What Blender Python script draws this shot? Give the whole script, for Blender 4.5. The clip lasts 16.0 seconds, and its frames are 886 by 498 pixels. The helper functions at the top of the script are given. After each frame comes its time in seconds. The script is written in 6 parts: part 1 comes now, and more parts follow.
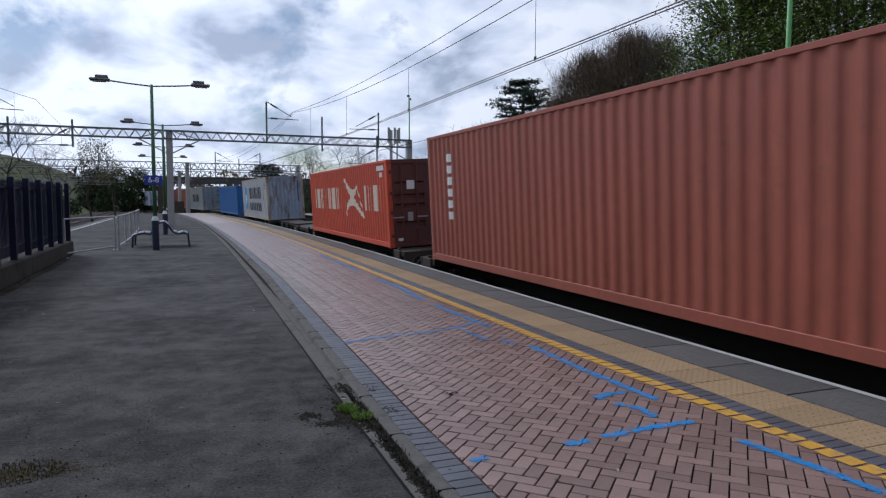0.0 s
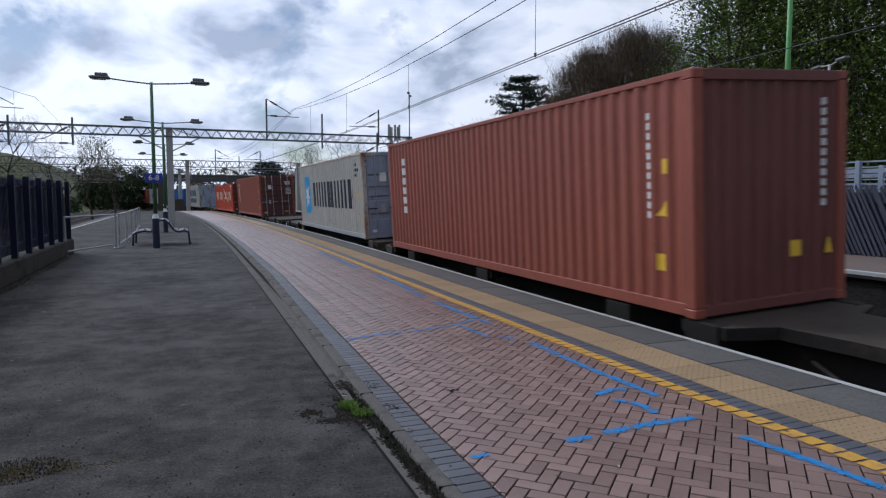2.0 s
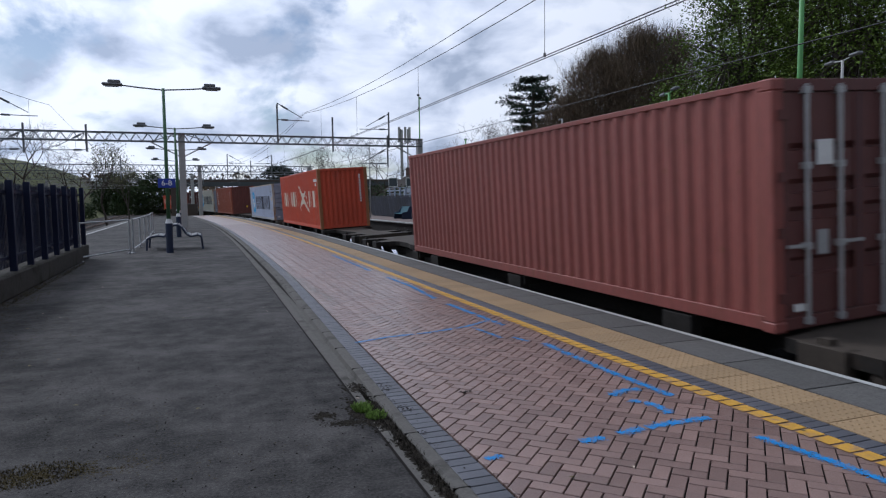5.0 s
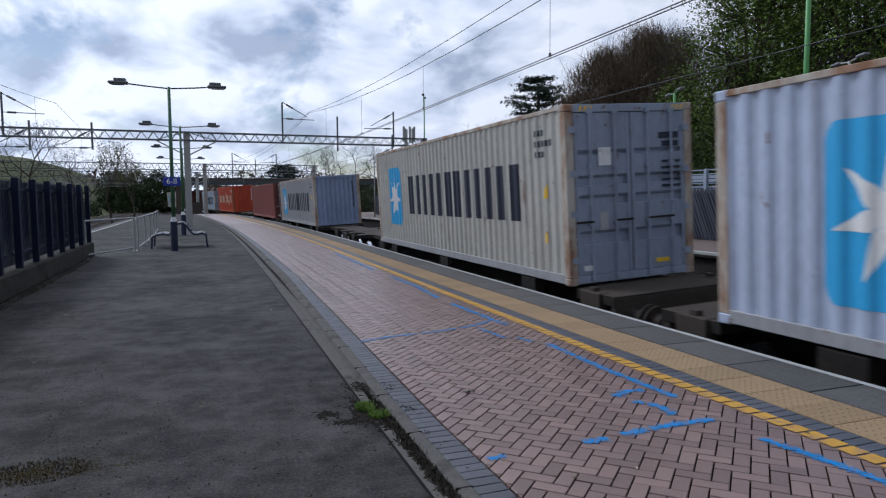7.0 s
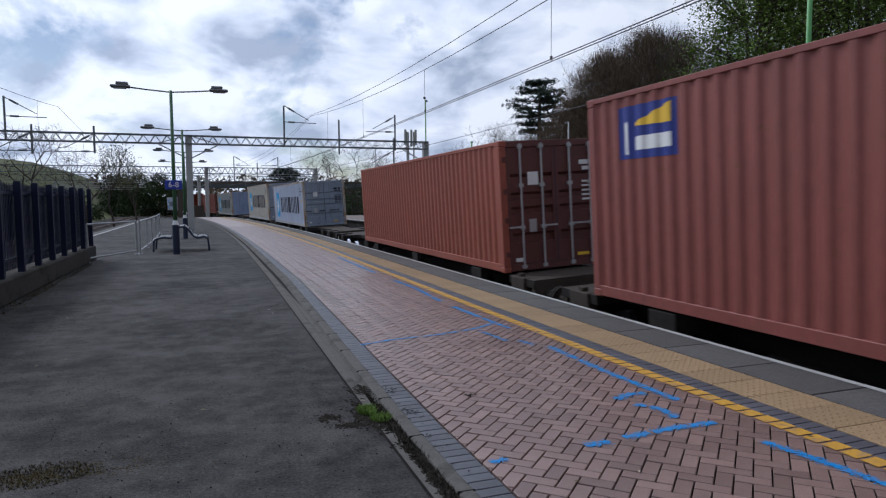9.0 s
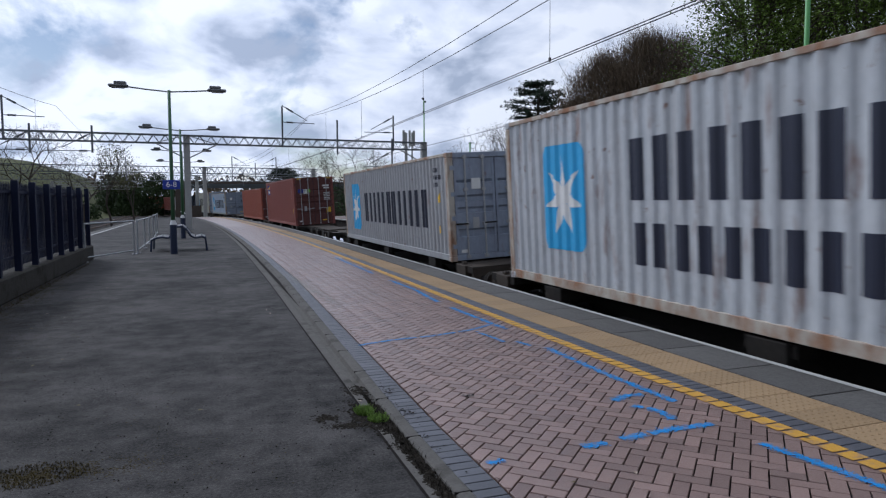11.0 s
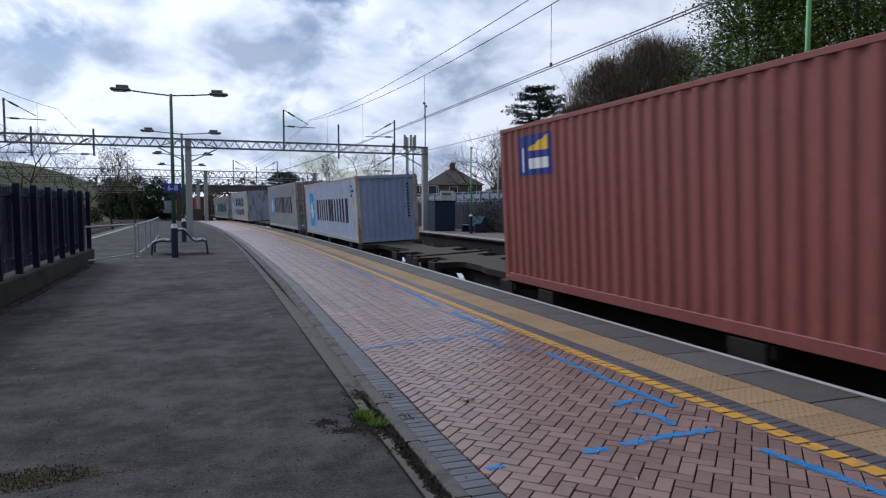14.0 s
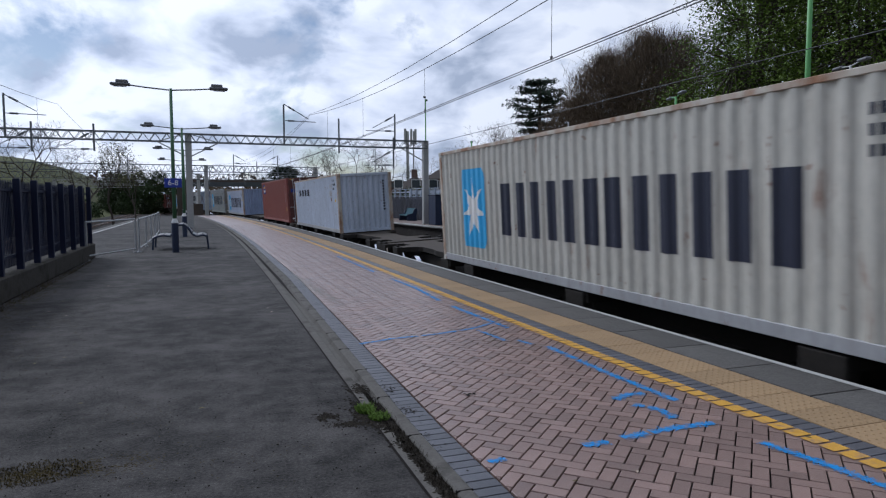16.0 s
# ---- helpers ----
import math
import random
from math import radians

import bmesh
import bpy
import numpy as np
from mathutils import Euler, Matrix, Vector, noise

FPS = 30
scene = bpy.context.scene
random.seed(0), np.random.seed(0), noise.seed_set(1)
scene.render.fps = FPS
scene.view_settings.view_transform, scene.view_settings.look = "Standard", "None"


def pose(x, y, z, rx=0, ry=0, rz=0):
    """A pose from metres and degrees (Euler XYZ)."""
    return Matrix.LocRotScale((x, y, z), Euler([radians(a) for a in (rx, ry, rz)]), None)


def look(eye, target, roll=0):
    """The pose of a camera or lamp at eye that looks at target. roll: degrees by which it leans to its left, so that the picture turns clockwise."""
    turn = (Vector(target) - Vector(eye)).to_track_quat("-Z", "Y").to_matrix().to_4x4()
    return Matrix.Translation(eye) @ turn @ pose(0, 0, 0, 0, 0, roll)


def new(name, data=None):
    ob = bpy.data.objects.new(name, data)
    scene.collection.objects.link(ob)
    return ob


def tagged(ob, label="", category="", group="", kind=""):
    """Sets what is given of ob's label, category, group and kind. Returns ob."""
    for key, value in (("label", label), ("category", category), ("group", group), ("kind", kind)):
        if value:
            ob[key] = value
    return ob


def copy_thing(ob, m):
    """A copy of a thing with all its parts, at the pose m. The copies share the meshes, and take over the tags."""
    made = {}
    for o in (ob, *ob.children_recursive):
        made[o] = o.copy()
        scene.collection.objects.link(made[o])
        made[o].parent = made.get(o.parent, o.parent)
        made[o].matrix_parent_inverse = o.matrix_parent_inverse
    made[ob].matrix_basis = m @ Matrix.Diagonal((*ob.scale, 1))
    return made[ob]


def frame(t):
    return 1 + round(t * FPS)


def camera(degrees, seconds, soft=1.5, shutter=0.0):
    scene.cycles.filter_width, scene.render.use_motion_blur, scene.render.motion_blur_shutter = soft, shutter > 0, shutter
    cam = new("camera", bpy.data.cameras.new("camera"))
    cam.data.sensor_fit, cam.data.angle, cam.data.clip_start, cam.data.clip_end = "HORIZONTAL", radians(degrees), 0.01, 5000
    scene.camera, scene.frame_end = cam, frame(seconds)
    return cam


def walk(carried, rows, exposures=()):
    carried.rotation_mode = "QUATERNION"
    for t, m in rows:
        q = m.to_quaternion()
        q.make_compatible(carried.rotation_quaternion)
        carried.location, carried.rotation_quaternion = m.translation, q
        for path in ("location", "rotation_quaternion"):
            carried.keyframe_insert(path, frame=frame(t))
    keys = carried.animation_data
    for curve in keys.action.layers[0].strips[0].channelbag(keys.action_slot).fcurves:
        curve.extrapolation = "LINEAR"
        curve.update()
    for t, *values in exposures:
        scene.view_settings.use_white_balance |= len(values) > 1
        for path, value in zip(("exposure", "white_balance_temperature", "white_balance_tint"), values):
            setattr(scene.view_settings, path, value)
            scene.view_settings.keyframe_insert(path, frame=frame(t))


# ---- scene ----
# Camera: hand-held, standing on the platform; x across the track, y along it, platform top z = 0.
cam = camera(67.5, 16.0, soft=1.2, shutter=0.1)
EYE = (0.0, 0.0, 1.6)
TURNS = [(0, -21.05, -4.27, -0.21), (0.5, -21.21, -4.34, -0.24), (1, -21.07, -4.46, -0.09), (1.5, -21.0, -4.29, -0.06),
         (2, -21.02, -4.53, -0.04), (2.5, -20.97, -4.3, -0.01), (3, -20.94, -4.15, -0.11), (3.5, -20.75, -4.18, 0.03),
         (4, -20.39, -4.39, 0.45), (6.5, -19.76, -4.28, 0.54), (7, -19.71, -4.41, 0.38), (7.5, -19.61, -4.09, 0.44),
         (8, -19.58, -4.08, 0.34), (8.5, -19.62, -4.07, 0.41), (9, -19.58, -4.15, 0.45), (11.5, -19.8, -4.04, 0.17),
         (12, -19.83, -3.93, 0.16), (12.5, -19.74, -3.91, 0.17), (13, -19.54, -3.94, 0.01), (13.5, -19.71, -3.83, -0.06),
         (14, -19.67, -3.69, 0.01), (14.5, -19.7, -3.78, 0.01), (15, -19.65, -3.72, 0.04), (15.5, -19.68, -4.11, 0.07),
         (16, -19.62, -4.2, 0.17)]
walk(cam, [(t, pose(*EYE, 90 + p, r, y)) for t, y, p, r in TURNS], exposures=[(0, -0.05, 5620, 12), (16, -0.05, 5620, 12)])

# ---- light: bright broken cloud, the sun behind it ahead and to the left ----
world = bpy.data.worlds.new("world")
scene.world = world
world.use_nodes = True


def N(tree, kind, **values):
    node = tree.nodes.new(kind)
    for key, value in values.items():
        if key in node.inputs.keys():
            node.inputs[key].default_value = value
    return node


def sky_nodes():
    t = world.node_tree
    t.nodes.clear()
    link = t.links.new
    sky = t.nodes.new("ShaderNodeTexSky")
    sky.sky_type, sky.sun_disc = "NISHITA", False
    sky.sun_elevation, sky.sun_rotation = radians(42), radians(-35)
    pos = t.nodes.new("ShaderNodeTexCoord")
    split = t.nodes.new("ShaderNodeSeparateXYZ")
    link(pos.outputs["Generated"], split.inputs[0])
    up = N(t, "ShaderNodeMath"); up.operation = "MAXIMUM"; up.inputs[1].default_value = 0.02
    link(split.outputs["Z"], up.inputs[0])
    lift = N(t, "ShaderNodeMath"); lift.operation = "ADD"; lift.inputs[1].default_value = 0.50
    link(up.outputs[0], lift.inputs[0])
    flat = t.nodes.new("ShaderNodeVectorMath"); flat.operation = "DIVIDE"
    join = t.nodes.new("ShaderNodeCombineXYZ")
    for a in range(3):
        link(lift.outputs[0], join.inputs[a])
    link(pos.outputs["Generated"], flat.inputs[0])
    link(join.outputs[0], flat.inputs[1])
    shift = t.nodes.new("ShaderNodeVectorMath"); shift.operation = "ADD"; shift.inputs[1].default_value = (3.1, 0.4, 1.2)
    link(flat.outputs[0], shift.inputs[0])
    # cover: where cloud hides the blue
    cover = N(t, "ShaderNodeTexNoise", Scale=2.6, Detail=7.0, Roughness=0.55, Distortion=0.2)
    link(shift.outputs[0], cover.inputs["Vector"])
    cramp = t.nodes.new("ShaderNodeValToRGB")
    cramp.color_ramp.elements[0].position, cramp.color_ramp.elements[1].position = 0.34, 0.42
    link(cover.outputs["Fac"], cramp.inputs[0])
    # body: bright tops and grey undersides
    body = N(t, "ShaderNodeTexNoise", Scale=4.8, Detail=8.0, Roughness=0.50, Distortion=0.25)
    link(shift.outputs[0], body.inputs["Vector"])
    bramp = t.nodes.new("ShaderNodeValToRGB")
    e = bramp.color_ramp.elements
    e[0].position, e[0].color = 0.36, (0.46, 0.51, 0.60, 1)
    e[1].position, e[1].color = 0.57, (1.04, 1.04, 1.05, 1)
    mid = e.new(0.47); mid.color = (0.80, 0.83, 0.90, 1)
    link(body.outputs["Fac"], bramp.inputs[0])
    # brighter round the hidden sun
    sun_dir = Vector((math.sin(radians(-35)) * math.cos(radians(42)), math.cos(radians(-35)) * math.cos(radians(42)), math.sin(radians(42))))
    dot = t.nodes.new("ShaderNodeVectorMath"); dot.operation = "DOT_PRODUCT"; dot.inputs[1].default_value = sun_dir
    link(pos.outputs["Generated"], dot.inputs[0])
    glow = t.nodes.new("ShaderNodeMapRange")
    glow.inputs["From Min"].default_value, glow.inputs["From Max"].default_value = -0.3, 1.0
    glow.inputs["To Min"].default_value, glow.inputs["To Max"].default_value = 0.55, 1.75
    link(dot.outputs["Value"], glow.inputs["Value"])
    cloud = t.nodes.new("ShaderNodeVectorMath"); cloud.operation = "SCALE"
    link(bramp.outputs[0], cloud.inputs[0])
    link(glow.outputs[0], cloud.inputs["Scale"])
    clear = t.nodes.new("ShaderNodeVectorMath"); clear.operation = "SCALE"; clear.inputs["Scale"].default_value = SKY_BLUE
    link(sky.outputs[0], clear.inputs[0])
    mix = t.nodes.new("ShaderNodeMix"); mix.data_type = "RGBA"
    link(cramp.outputs[0], mix.inputs[0])
    link(clear.outputs[0], mix.inputs[6])
    link(cloud.outputs[0], mix.inputs[7])
    back = t.nodes.new("ShaderNodeBackground"); back.inputs["Strength"].default_value = SKY_STRENGTH
    link(mix.outputs[2], back.inputs[0])
    out = t.nodes.new("ShaderNodeOutputWorld")
    link(back.outputs[0], out.inputs[0])


SKY_BLUE, SKY_STRENGTH = 0.11, 0.68
sky_nodes()
sun = new("sun", bpy.data.lights.new("sun", "SUN"))
sun.data.energy, sun.data.angle, sun.data.color = 1.5, radians(10), (1.0, 0.96, 0.9)
sun.matrix_world = look((-24, 34, 38), (0, 0, 0))


# ---- materials ----
def material(name, base, rough=0.7, metal=0.0, vary=0.15, scale=6.0, fine=60.0, bump=0.15, dirt=None, dirt_amount=0.0, dirt_scale=1.5,
             stretch=(1, 1, 1), random_vary=0.0, island_vary=0.0, spec=0.5, rough_vary=0.1):
    """A surface with colour variation at two scales, fine relief and optional dirt or rust patches."""
    m = bpy.data.materials.new(name)
    m.use_nodes = True
    t = m.node_tree
    link = t.links.new
    bsdf = t.nodes["Principled BSDF"]
    bsdf.inputs["Metallic"].default_value = metal
    bsdf.inputs["Specular IOR Level"].default_value = spec
    pos = t.nodes.new("ShaderNodeTexCoord")
    mapping = t.nodes.new("ShaderNodeMapping")
    mapping.inputs["Scale"].default_value = stretch
    link(pos.outputs["Object"], mapping.inputs[0])
    big = N(t, "ShaderNodeTexNoise", Scale=scale, Detail=6.0, Roughness=0.6)
    small = N(t, "ShaderNodeTexNoise", Scale=fine, Detail=3.0, Roughness=0.6)
    link(mapping.outputs[0], big.inputs["Vector"])
    link(mapping.outputs[0], small.inputs["Vector"])
    mid = N(t, "ShaderNodeTexNoise", Scale=scale * 7.3, Detail=5.0, Roughness=0.65)
    link(mapping.outputs[0], mid.inputs["Vector"])
    both = t.nodes.new("ShaderNodeMath"); both.operation = "ADD"
    link(big.outputs["Fac"], both.inputs[0]); link(mid.outputs["Fac"], both.inputs[1])
    half = t.nodes.new("ShaderNodeMath"); half.operation = "MULTIPLY_ADD"; half.inputs[1].default_value, half.inputs[2].default_value = 0.8, -0.3
    link(both.outputs[0], half.inputs[0])
    add = t.nodes.new("ShaderNodeMath"); add.operation = "ADD"
    link(half.outputs[0], add.inputs[0]); link(small.outputs["Fac"], add.inputs[1])
    span = t.nodes.new("ShaderNodeMapRange")
    span.inputs["From Min"].default_value, span.inputs["From Max"].default_value = 0.6, 1.4
    span.inputs["To Min"].default_value, span.inputs["To Max"].default_value = 1 - vary, 1 + vary
    link(add.outputs[0], span.inputs["Value"])
    last = span.outputs[0]
    for amount, kind, socket in ((random_vary, "ShaderNodeObjectInfo", "Random"), (island_vary, "ShaderNodeNewGeometry", "Random Per Island")):
        if amount:
            info = t.nodes.new(kind)
            r = t.nodes.new("ShaderNodeMapRange")
            r.inputs["To Min"].default_value, r.inputs["To Max"].default_value = 1 - amount, 1 + amount
            link(info.outputs[socket], r.inputs["Value"])
            mul = t.nodes.new("ShaderNodeMath"); mul.operation = "MULTIPLY"
            link(last, mul.inputs[0]); link(r.outputs[0], mul.inputs[1])
            last = mul.outputs[0]
    tint = t.nodes.new("ShaderNodeVectorMath"); tint.operation = "SCALE"
    tint.inputs[0].default_value = base[:3]
    link(last, tint.inputs["Scale"])
    colour = tint.outputs[0]
    if dirt is not None:
        dn = N(t, "ShaderNodeTexNoise", Scale=dirt_scale, Detail=8.0, Roughness=0.68)
        link(mapping.outputs[0], dn.inputs["Vector"])
        ramp = t.nodes.new("ShaderNodeMapRange")
        ramp.inputs["From Min"].default_value, ramp.inputs["From Max"].default_value = 0.72 - dirt_amount, 0.82 - dirt_amount * 0.7
        link(dn.outputs["Fac"], ramp.inputs["Value"])
        mix = t.nodes.new("ShaderNodeMix"); mix.data_type = "RGBA"
        link(ramp.outputs[0], mix.inputs[0])
        link(colour, mix.inputs[6])
        mix.inputs[7].default_value = (*dirt[:3], 1)
        colour = mix.outputs[2]
    link(colour, bsdf.inputs["Base Color"])
    rr = t.nodes.new("ShaderNodeMapRange")
    rr.inputs["To Min"].default_value, rr.inputs["To Max"].default_value = max(0.02, rough - rough_vary), min(1, rough + rough_vary)
    link(big.outputs["Fac"], rr.inputs["Value"])
    link(rr.outputs[0], bsdf.inputs["Roughness"])
    if bump:
        b = t.nodes.new("ShaderNodeBump")
        b.inputs["Strength"].default_value, b.inputs["Distance"].default_value = bump, 0.01
        link(small.outputs["Fac"], b.inputs["Height"])
        link(b.outputs[0], bsdf.inputs["Normal"])
    return m


RUST = (0.16, 0.06, 0.025)


def asphalt_material(name, dark, light, spread=(0.40, 0.62)):
    """Weathered asphalt: stone grain, hand-sized blotches and broad stains."""
    m = bpy.data.materials.new(name)
    m.use_nodes = True
    t = m.node_tree
    link = t.links.new
    bsdf = t.nodes["Principled BSDF"]
    bsdf.inputs["Specular IOR Level"].default_value = 0.22
    bsdf.inputs["Roughness"].default_value = 0.85
    pos = t.nodes.new("ShaderNodeTexCoord")
    total = None
    for scale, detail, weight in ((0.62, 6.0, 0.50), (3.2, 8.0, 0.38), (48.0, 3.0, 0.30)):
        n = N(t, "ShaderNodeTexNoise", Scale=scale, Detail=detail, Roughness=0.68)
        link(pos.outputs["Object"], n.inputs["Vector"])
        mul = t.nodes.new("ShaderNodeMath"); mul.operation = "MULTIPLY_ADD"
        mul.inputs[1].default_value, mul.inputs[2].default_value = weight, 0.0
        link(n.outputs["Fac"], mul.inputs[0])
        if total is not None:
            link(total, mul.inputs[2])
        total = mul.outputs[0]
        last = n
    ramp = t.nodes.new("ShaderNodeMapRange")
    ramp.inputs["From Min"].default_value, ramp.inputs["From Max"].default_value = 0.505, 0.68
    link(total, ramp.inputs["Value"])
    mix = t.nodes.new("ShaderNodeMix"); mix.data_type = "RGBA"
    mix.inputs[6].default_value, mix.inputs[7].default_value = (*dark, 1), (*light, 1)
    link(ramp.outputs[0], mix.inputs[0])
    # pale stone chips showing in the surface
    chips = N(t, "ShaderNodeTexVoronoi", Scale=85.0)
    link(pos.outputs["Object"], chips.inputs["Vector"])
    cr = t.nodes.new("ShaderNodeMapRange")
    cr.inputs["From Min"].default_value, cr.inputs["From Max"].default_value = 0.16, 0.30
    cr.inputs["To Min"].default_value, cr.inputs["To Max"].default_value = 1.5, 0.9
    link(chips.outputs["Distance"], cr.inputs["Value"])
    sc = t.nodes.new("ShaderNodeVectorMath"); sc.operation = "SCALE"
    link(mix.outputs[2], sc.inputs[0]); link(cr.outputs[0], sc.inputs["Scale"])
    link(sc.outputs[0], bsdf.inputs["Base Color"])
    bp = t.nodes.new("ShaderNodeBump")
    bp.inputs["Strength"].default_value, bp.inputs["Distance"].default_value = 0.9, 0.008
    link(last.outputs["Fac"], bp.inputs["Height"])
    link(bp.outputs[0], bsdf.inputs["Normal"])
    return m


ASPHALT = asphalt_material("asphalt", (0.010, 0.0095, 0.0092), (0.073, 0.068, 0.065))
CONCRETE = material("concrete", (0.30, 0.29, 0.27), 0.85, vary=0.2, scale=2.0, fine=50, bump=0.3, dirt=(0.12, 0.115, 0.10), dirt_amount=0.12)
KERB = material("kerb_concrete", (0.105, 0.099, 0.09), 0.9, vary=0.3, scale=1.5, fine=60, bump=0.4, dirt=(0.025, 0.023, 0.02), dirt_amount=0.2, spec=0.2)
COPING = material("coping_slab", (0.098, 0.094, 0.089), 0.85, vary=0.42, scale=3.0, fine=55, bump=0.5, spec=0.25, random_vary=0.10, dirt=(0.07, 0.07, 0.068), dirt_amount=0.16)
WHITE_LINE = material("white_paint_line", (0.40, 0.40, 0.385), 0.7, vary=0.12, scale=5, fine=60, dirt=(0.25, 0.24, 0.22), dirt_amount=0.14, dirt_scale=5)
BRICK = material("paving_brick", (0.206, 0.137, 0.117), 0.33, vary=0.16, scale=1.3, fine=120, bump=0.25, random_vary=0.22, dirt=(0.12, 0.09, 0.08), dirt_amount=0.15, rough_vary=0.14)
BRICK_FAR = material("paving_brick_field", (0.206, 0.137, 0.117), 0.33, vary=0.16, scale=1.3, fine=120, bump=0.25, island_vary=0.22, dirt=(0.12, 0.09, 0.08), dirt_amount=0.15, rough_vary=0.14)
JOINT = material("sand_joint", (0.014, 0.012, 0.011), 0.95, spec=0.1, vary=0.3, scale=4, fine=90)
DARK_BRICK = material("blue_brick", (0.075, 0.077, 0.09), 0.55, vary=0.2, scale=2, fine=90, bump=0.2, random_vary=0.16, island_vary=0.12, dirt=(0.06, 0.058, 0.055), dirt_amount=0.12)
TACTILE = material("buff_tactile", (0.29, 0.195, 0.10), 0.8, vary=0.18, scale=2.2, fine=80, bump=0.25, random_vary=0.09, dirt=(0.19, 0.14, 0.085), dirt_amount=0.16)
YELLOW_PAINT = material("yellow_paint", (0.52, 0.28, 0.03), 0.6, vary=0.2, scale=8, fine=70, dirt=(0.25, 0.165, 0.12), dirt_amount=0.19, dirt_scale=6)
BLUE_SPRAY = material("blue_spray_paint", (0.010, 0.235, 0.60), 0.6, vary=0.2, scale=20, fine=120, dirt=(0.2, 0.17, 0.2), dirt_amount=0.22, dirt_scale=16)
# ballast and platform wall: base colours lowered to hold the shade under the train
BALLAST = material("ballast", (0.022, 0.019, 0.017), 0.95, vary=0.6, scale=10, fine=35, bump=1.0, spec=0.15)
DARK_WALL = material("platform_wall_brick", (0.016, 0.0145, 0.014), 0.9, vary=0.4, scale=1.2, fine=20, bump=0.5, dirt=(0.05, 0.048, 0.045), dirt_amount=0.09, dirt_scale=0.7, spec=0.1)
RAIL_STEEL = material("rail_steel", (0.13, 0.085, 0.06), 0.6, metal=0.5, vary=0.3)
RAIL_TOP = material("rail_head", (0.55, 0.55, 0.56), 0.25, metal=1.0, vary=0.1)
GRASS_GROUND = material("grass_ground", (0.075, 0.10, 0.03), 0.95, vary=0.5, scale=0.25, fine=9, bump=0.6, dirt=(0.10, 0.085, 0.05), dirt_amount=0.15, dirt_scale=0.15)


# ---- mesh helpers ----
def mesh_object(name, verts, faces, mat, parent=None, label="", smooth=False):
    me = bpy.data.meshes.new(name)
    me.from_pydata(verts, [], faces)
    me.update()
    if smooth:
        me.polygons.foreach_set("use_smooth", [True] * len(me.polygons))
    ob = new(name, me)
    me.materials.append(mat)
    if parent is not None:
        ob.parent = parent
    if label:
        ob["label"] = label
    return ob


def part(name, bm, mat, parent=None, label="", smooth=False):
    me = bpy.data.meshes.new(name)
    bm.normal_update()
    bm.to_mesh(me)
    bm.free()
    if smooth:
        me.polygons.foreach_set("use_smooth", [True] * len(me.polygons))
    me.materials.append(mat)
    ob = new(name, me)
    if parent is not None:
        ob.parent = parent
    if label:
        ob["label"] = label
    return ob


def thing(name, label, category, group="", kind="", m=None):
    ob = tagged(new(name), label, category, group, kind)
    ob.empty_display_size = 0.2
    if m is not None:
        ob.matrix_basis = m
    return ob


def box(bm, x0, x1, y0, y1, z0, z1, bevel=0.0):
    vs = [bm.verts.new((x, y, z)) for x in (x0, x1) for y in (y0, y1) for z in (z0, z1)]
    fs = [bm.faces.new([vs[i] for i in q]) for q in ((0, 1, 3, 2), (4, 6, 7, 5), (0, 4, 5, 1), (2, 3, 7, 6), (0, 2, 6, 4), (1, 5, 7, 3))]
    if bevel:
        edges = list({e for f in fs for e in f.edges})
        bmesh.ops.bevel(bm, geom=edges, offset=bevel, segments=1, affect="EDGES", clamp_overlap=True)


def tube(bm, a, b, r0, r1=None, sides=10, caps=True):
    a, b = Vector(a), Vector(b)
    r1 = r0 if r1 is None else r1
    q = (b - a).to_track_quat("Z", "Y")
    rings = []
    for p, r in ((a, r0), (b, r1)):
        rings.append([bm.verts.new(p + q @ Vector((r * math.cos(2 * math.pi * i / sides), r * math.sin(2 * math.pi * i / sides), 0))) for i in range(sides)])
    for i in range(sides):
        bm.faces.new((rings[0][i], rings[0][(i + 1) % sides], rings[1][(i + 1) % sides], rings[1][i]))
    if caps:
        bm.faces.new(rings[0][::-1]); bm.faces.new(rings[1])


def pipe(bm, points, r, sides=8):
    for a, b in zip(points, points[1:]):
        tube(bm, a, b, r, sides=sides)


def boxed(name, dims, mat, parent=None, label="", bevel=0.0):
    bm = bmesh.new()
    box(bm, *dims, bevel=bevel)
    return part(name, bm, mat, parent, label)


# ---- the line of the railway: straight beside the camera, bending gently to the left farther on ----
CURVE_START, CURVE_END, RADIUS = 20.0, 130.0, 620.0


def along(x0, s):
    """Ground point at distance s along the line, x0 metres across it, and the heading in degrees."""
    if s <= CURVE_START:
        return x0, s, 0.0
    if s > CURVE_END:
        x, y, h = along(x0, CURVE_END)
        return x - (s - CURVE_END) * math.sin(radians(h)), y + (s - CURVE_END) * math.cos(radians(h)), h
    a = (s - CURVE_START) / RADIUS
    r = RADIUS + x0
    return x0 + r * (math.cos(a) - 1), CURVE_START + r * math.sin(a), math.degrees(a)


def stations(s0, s1):
    out, s = [s0], s0
    while s < s1 - 1e-6:
        s = min(s1, s + (60 if s < CURVE_START - 60 else (CURVE_START - s if s < CURVE_START else 6)))
        out.append(s)
    return out


def along_left(x0, s):
    """The same for the tracks beyond the fence, which run on nearly straight."""
    return x0 - max(0.0, s - 20) ** 2 / 8000, s, 0.0


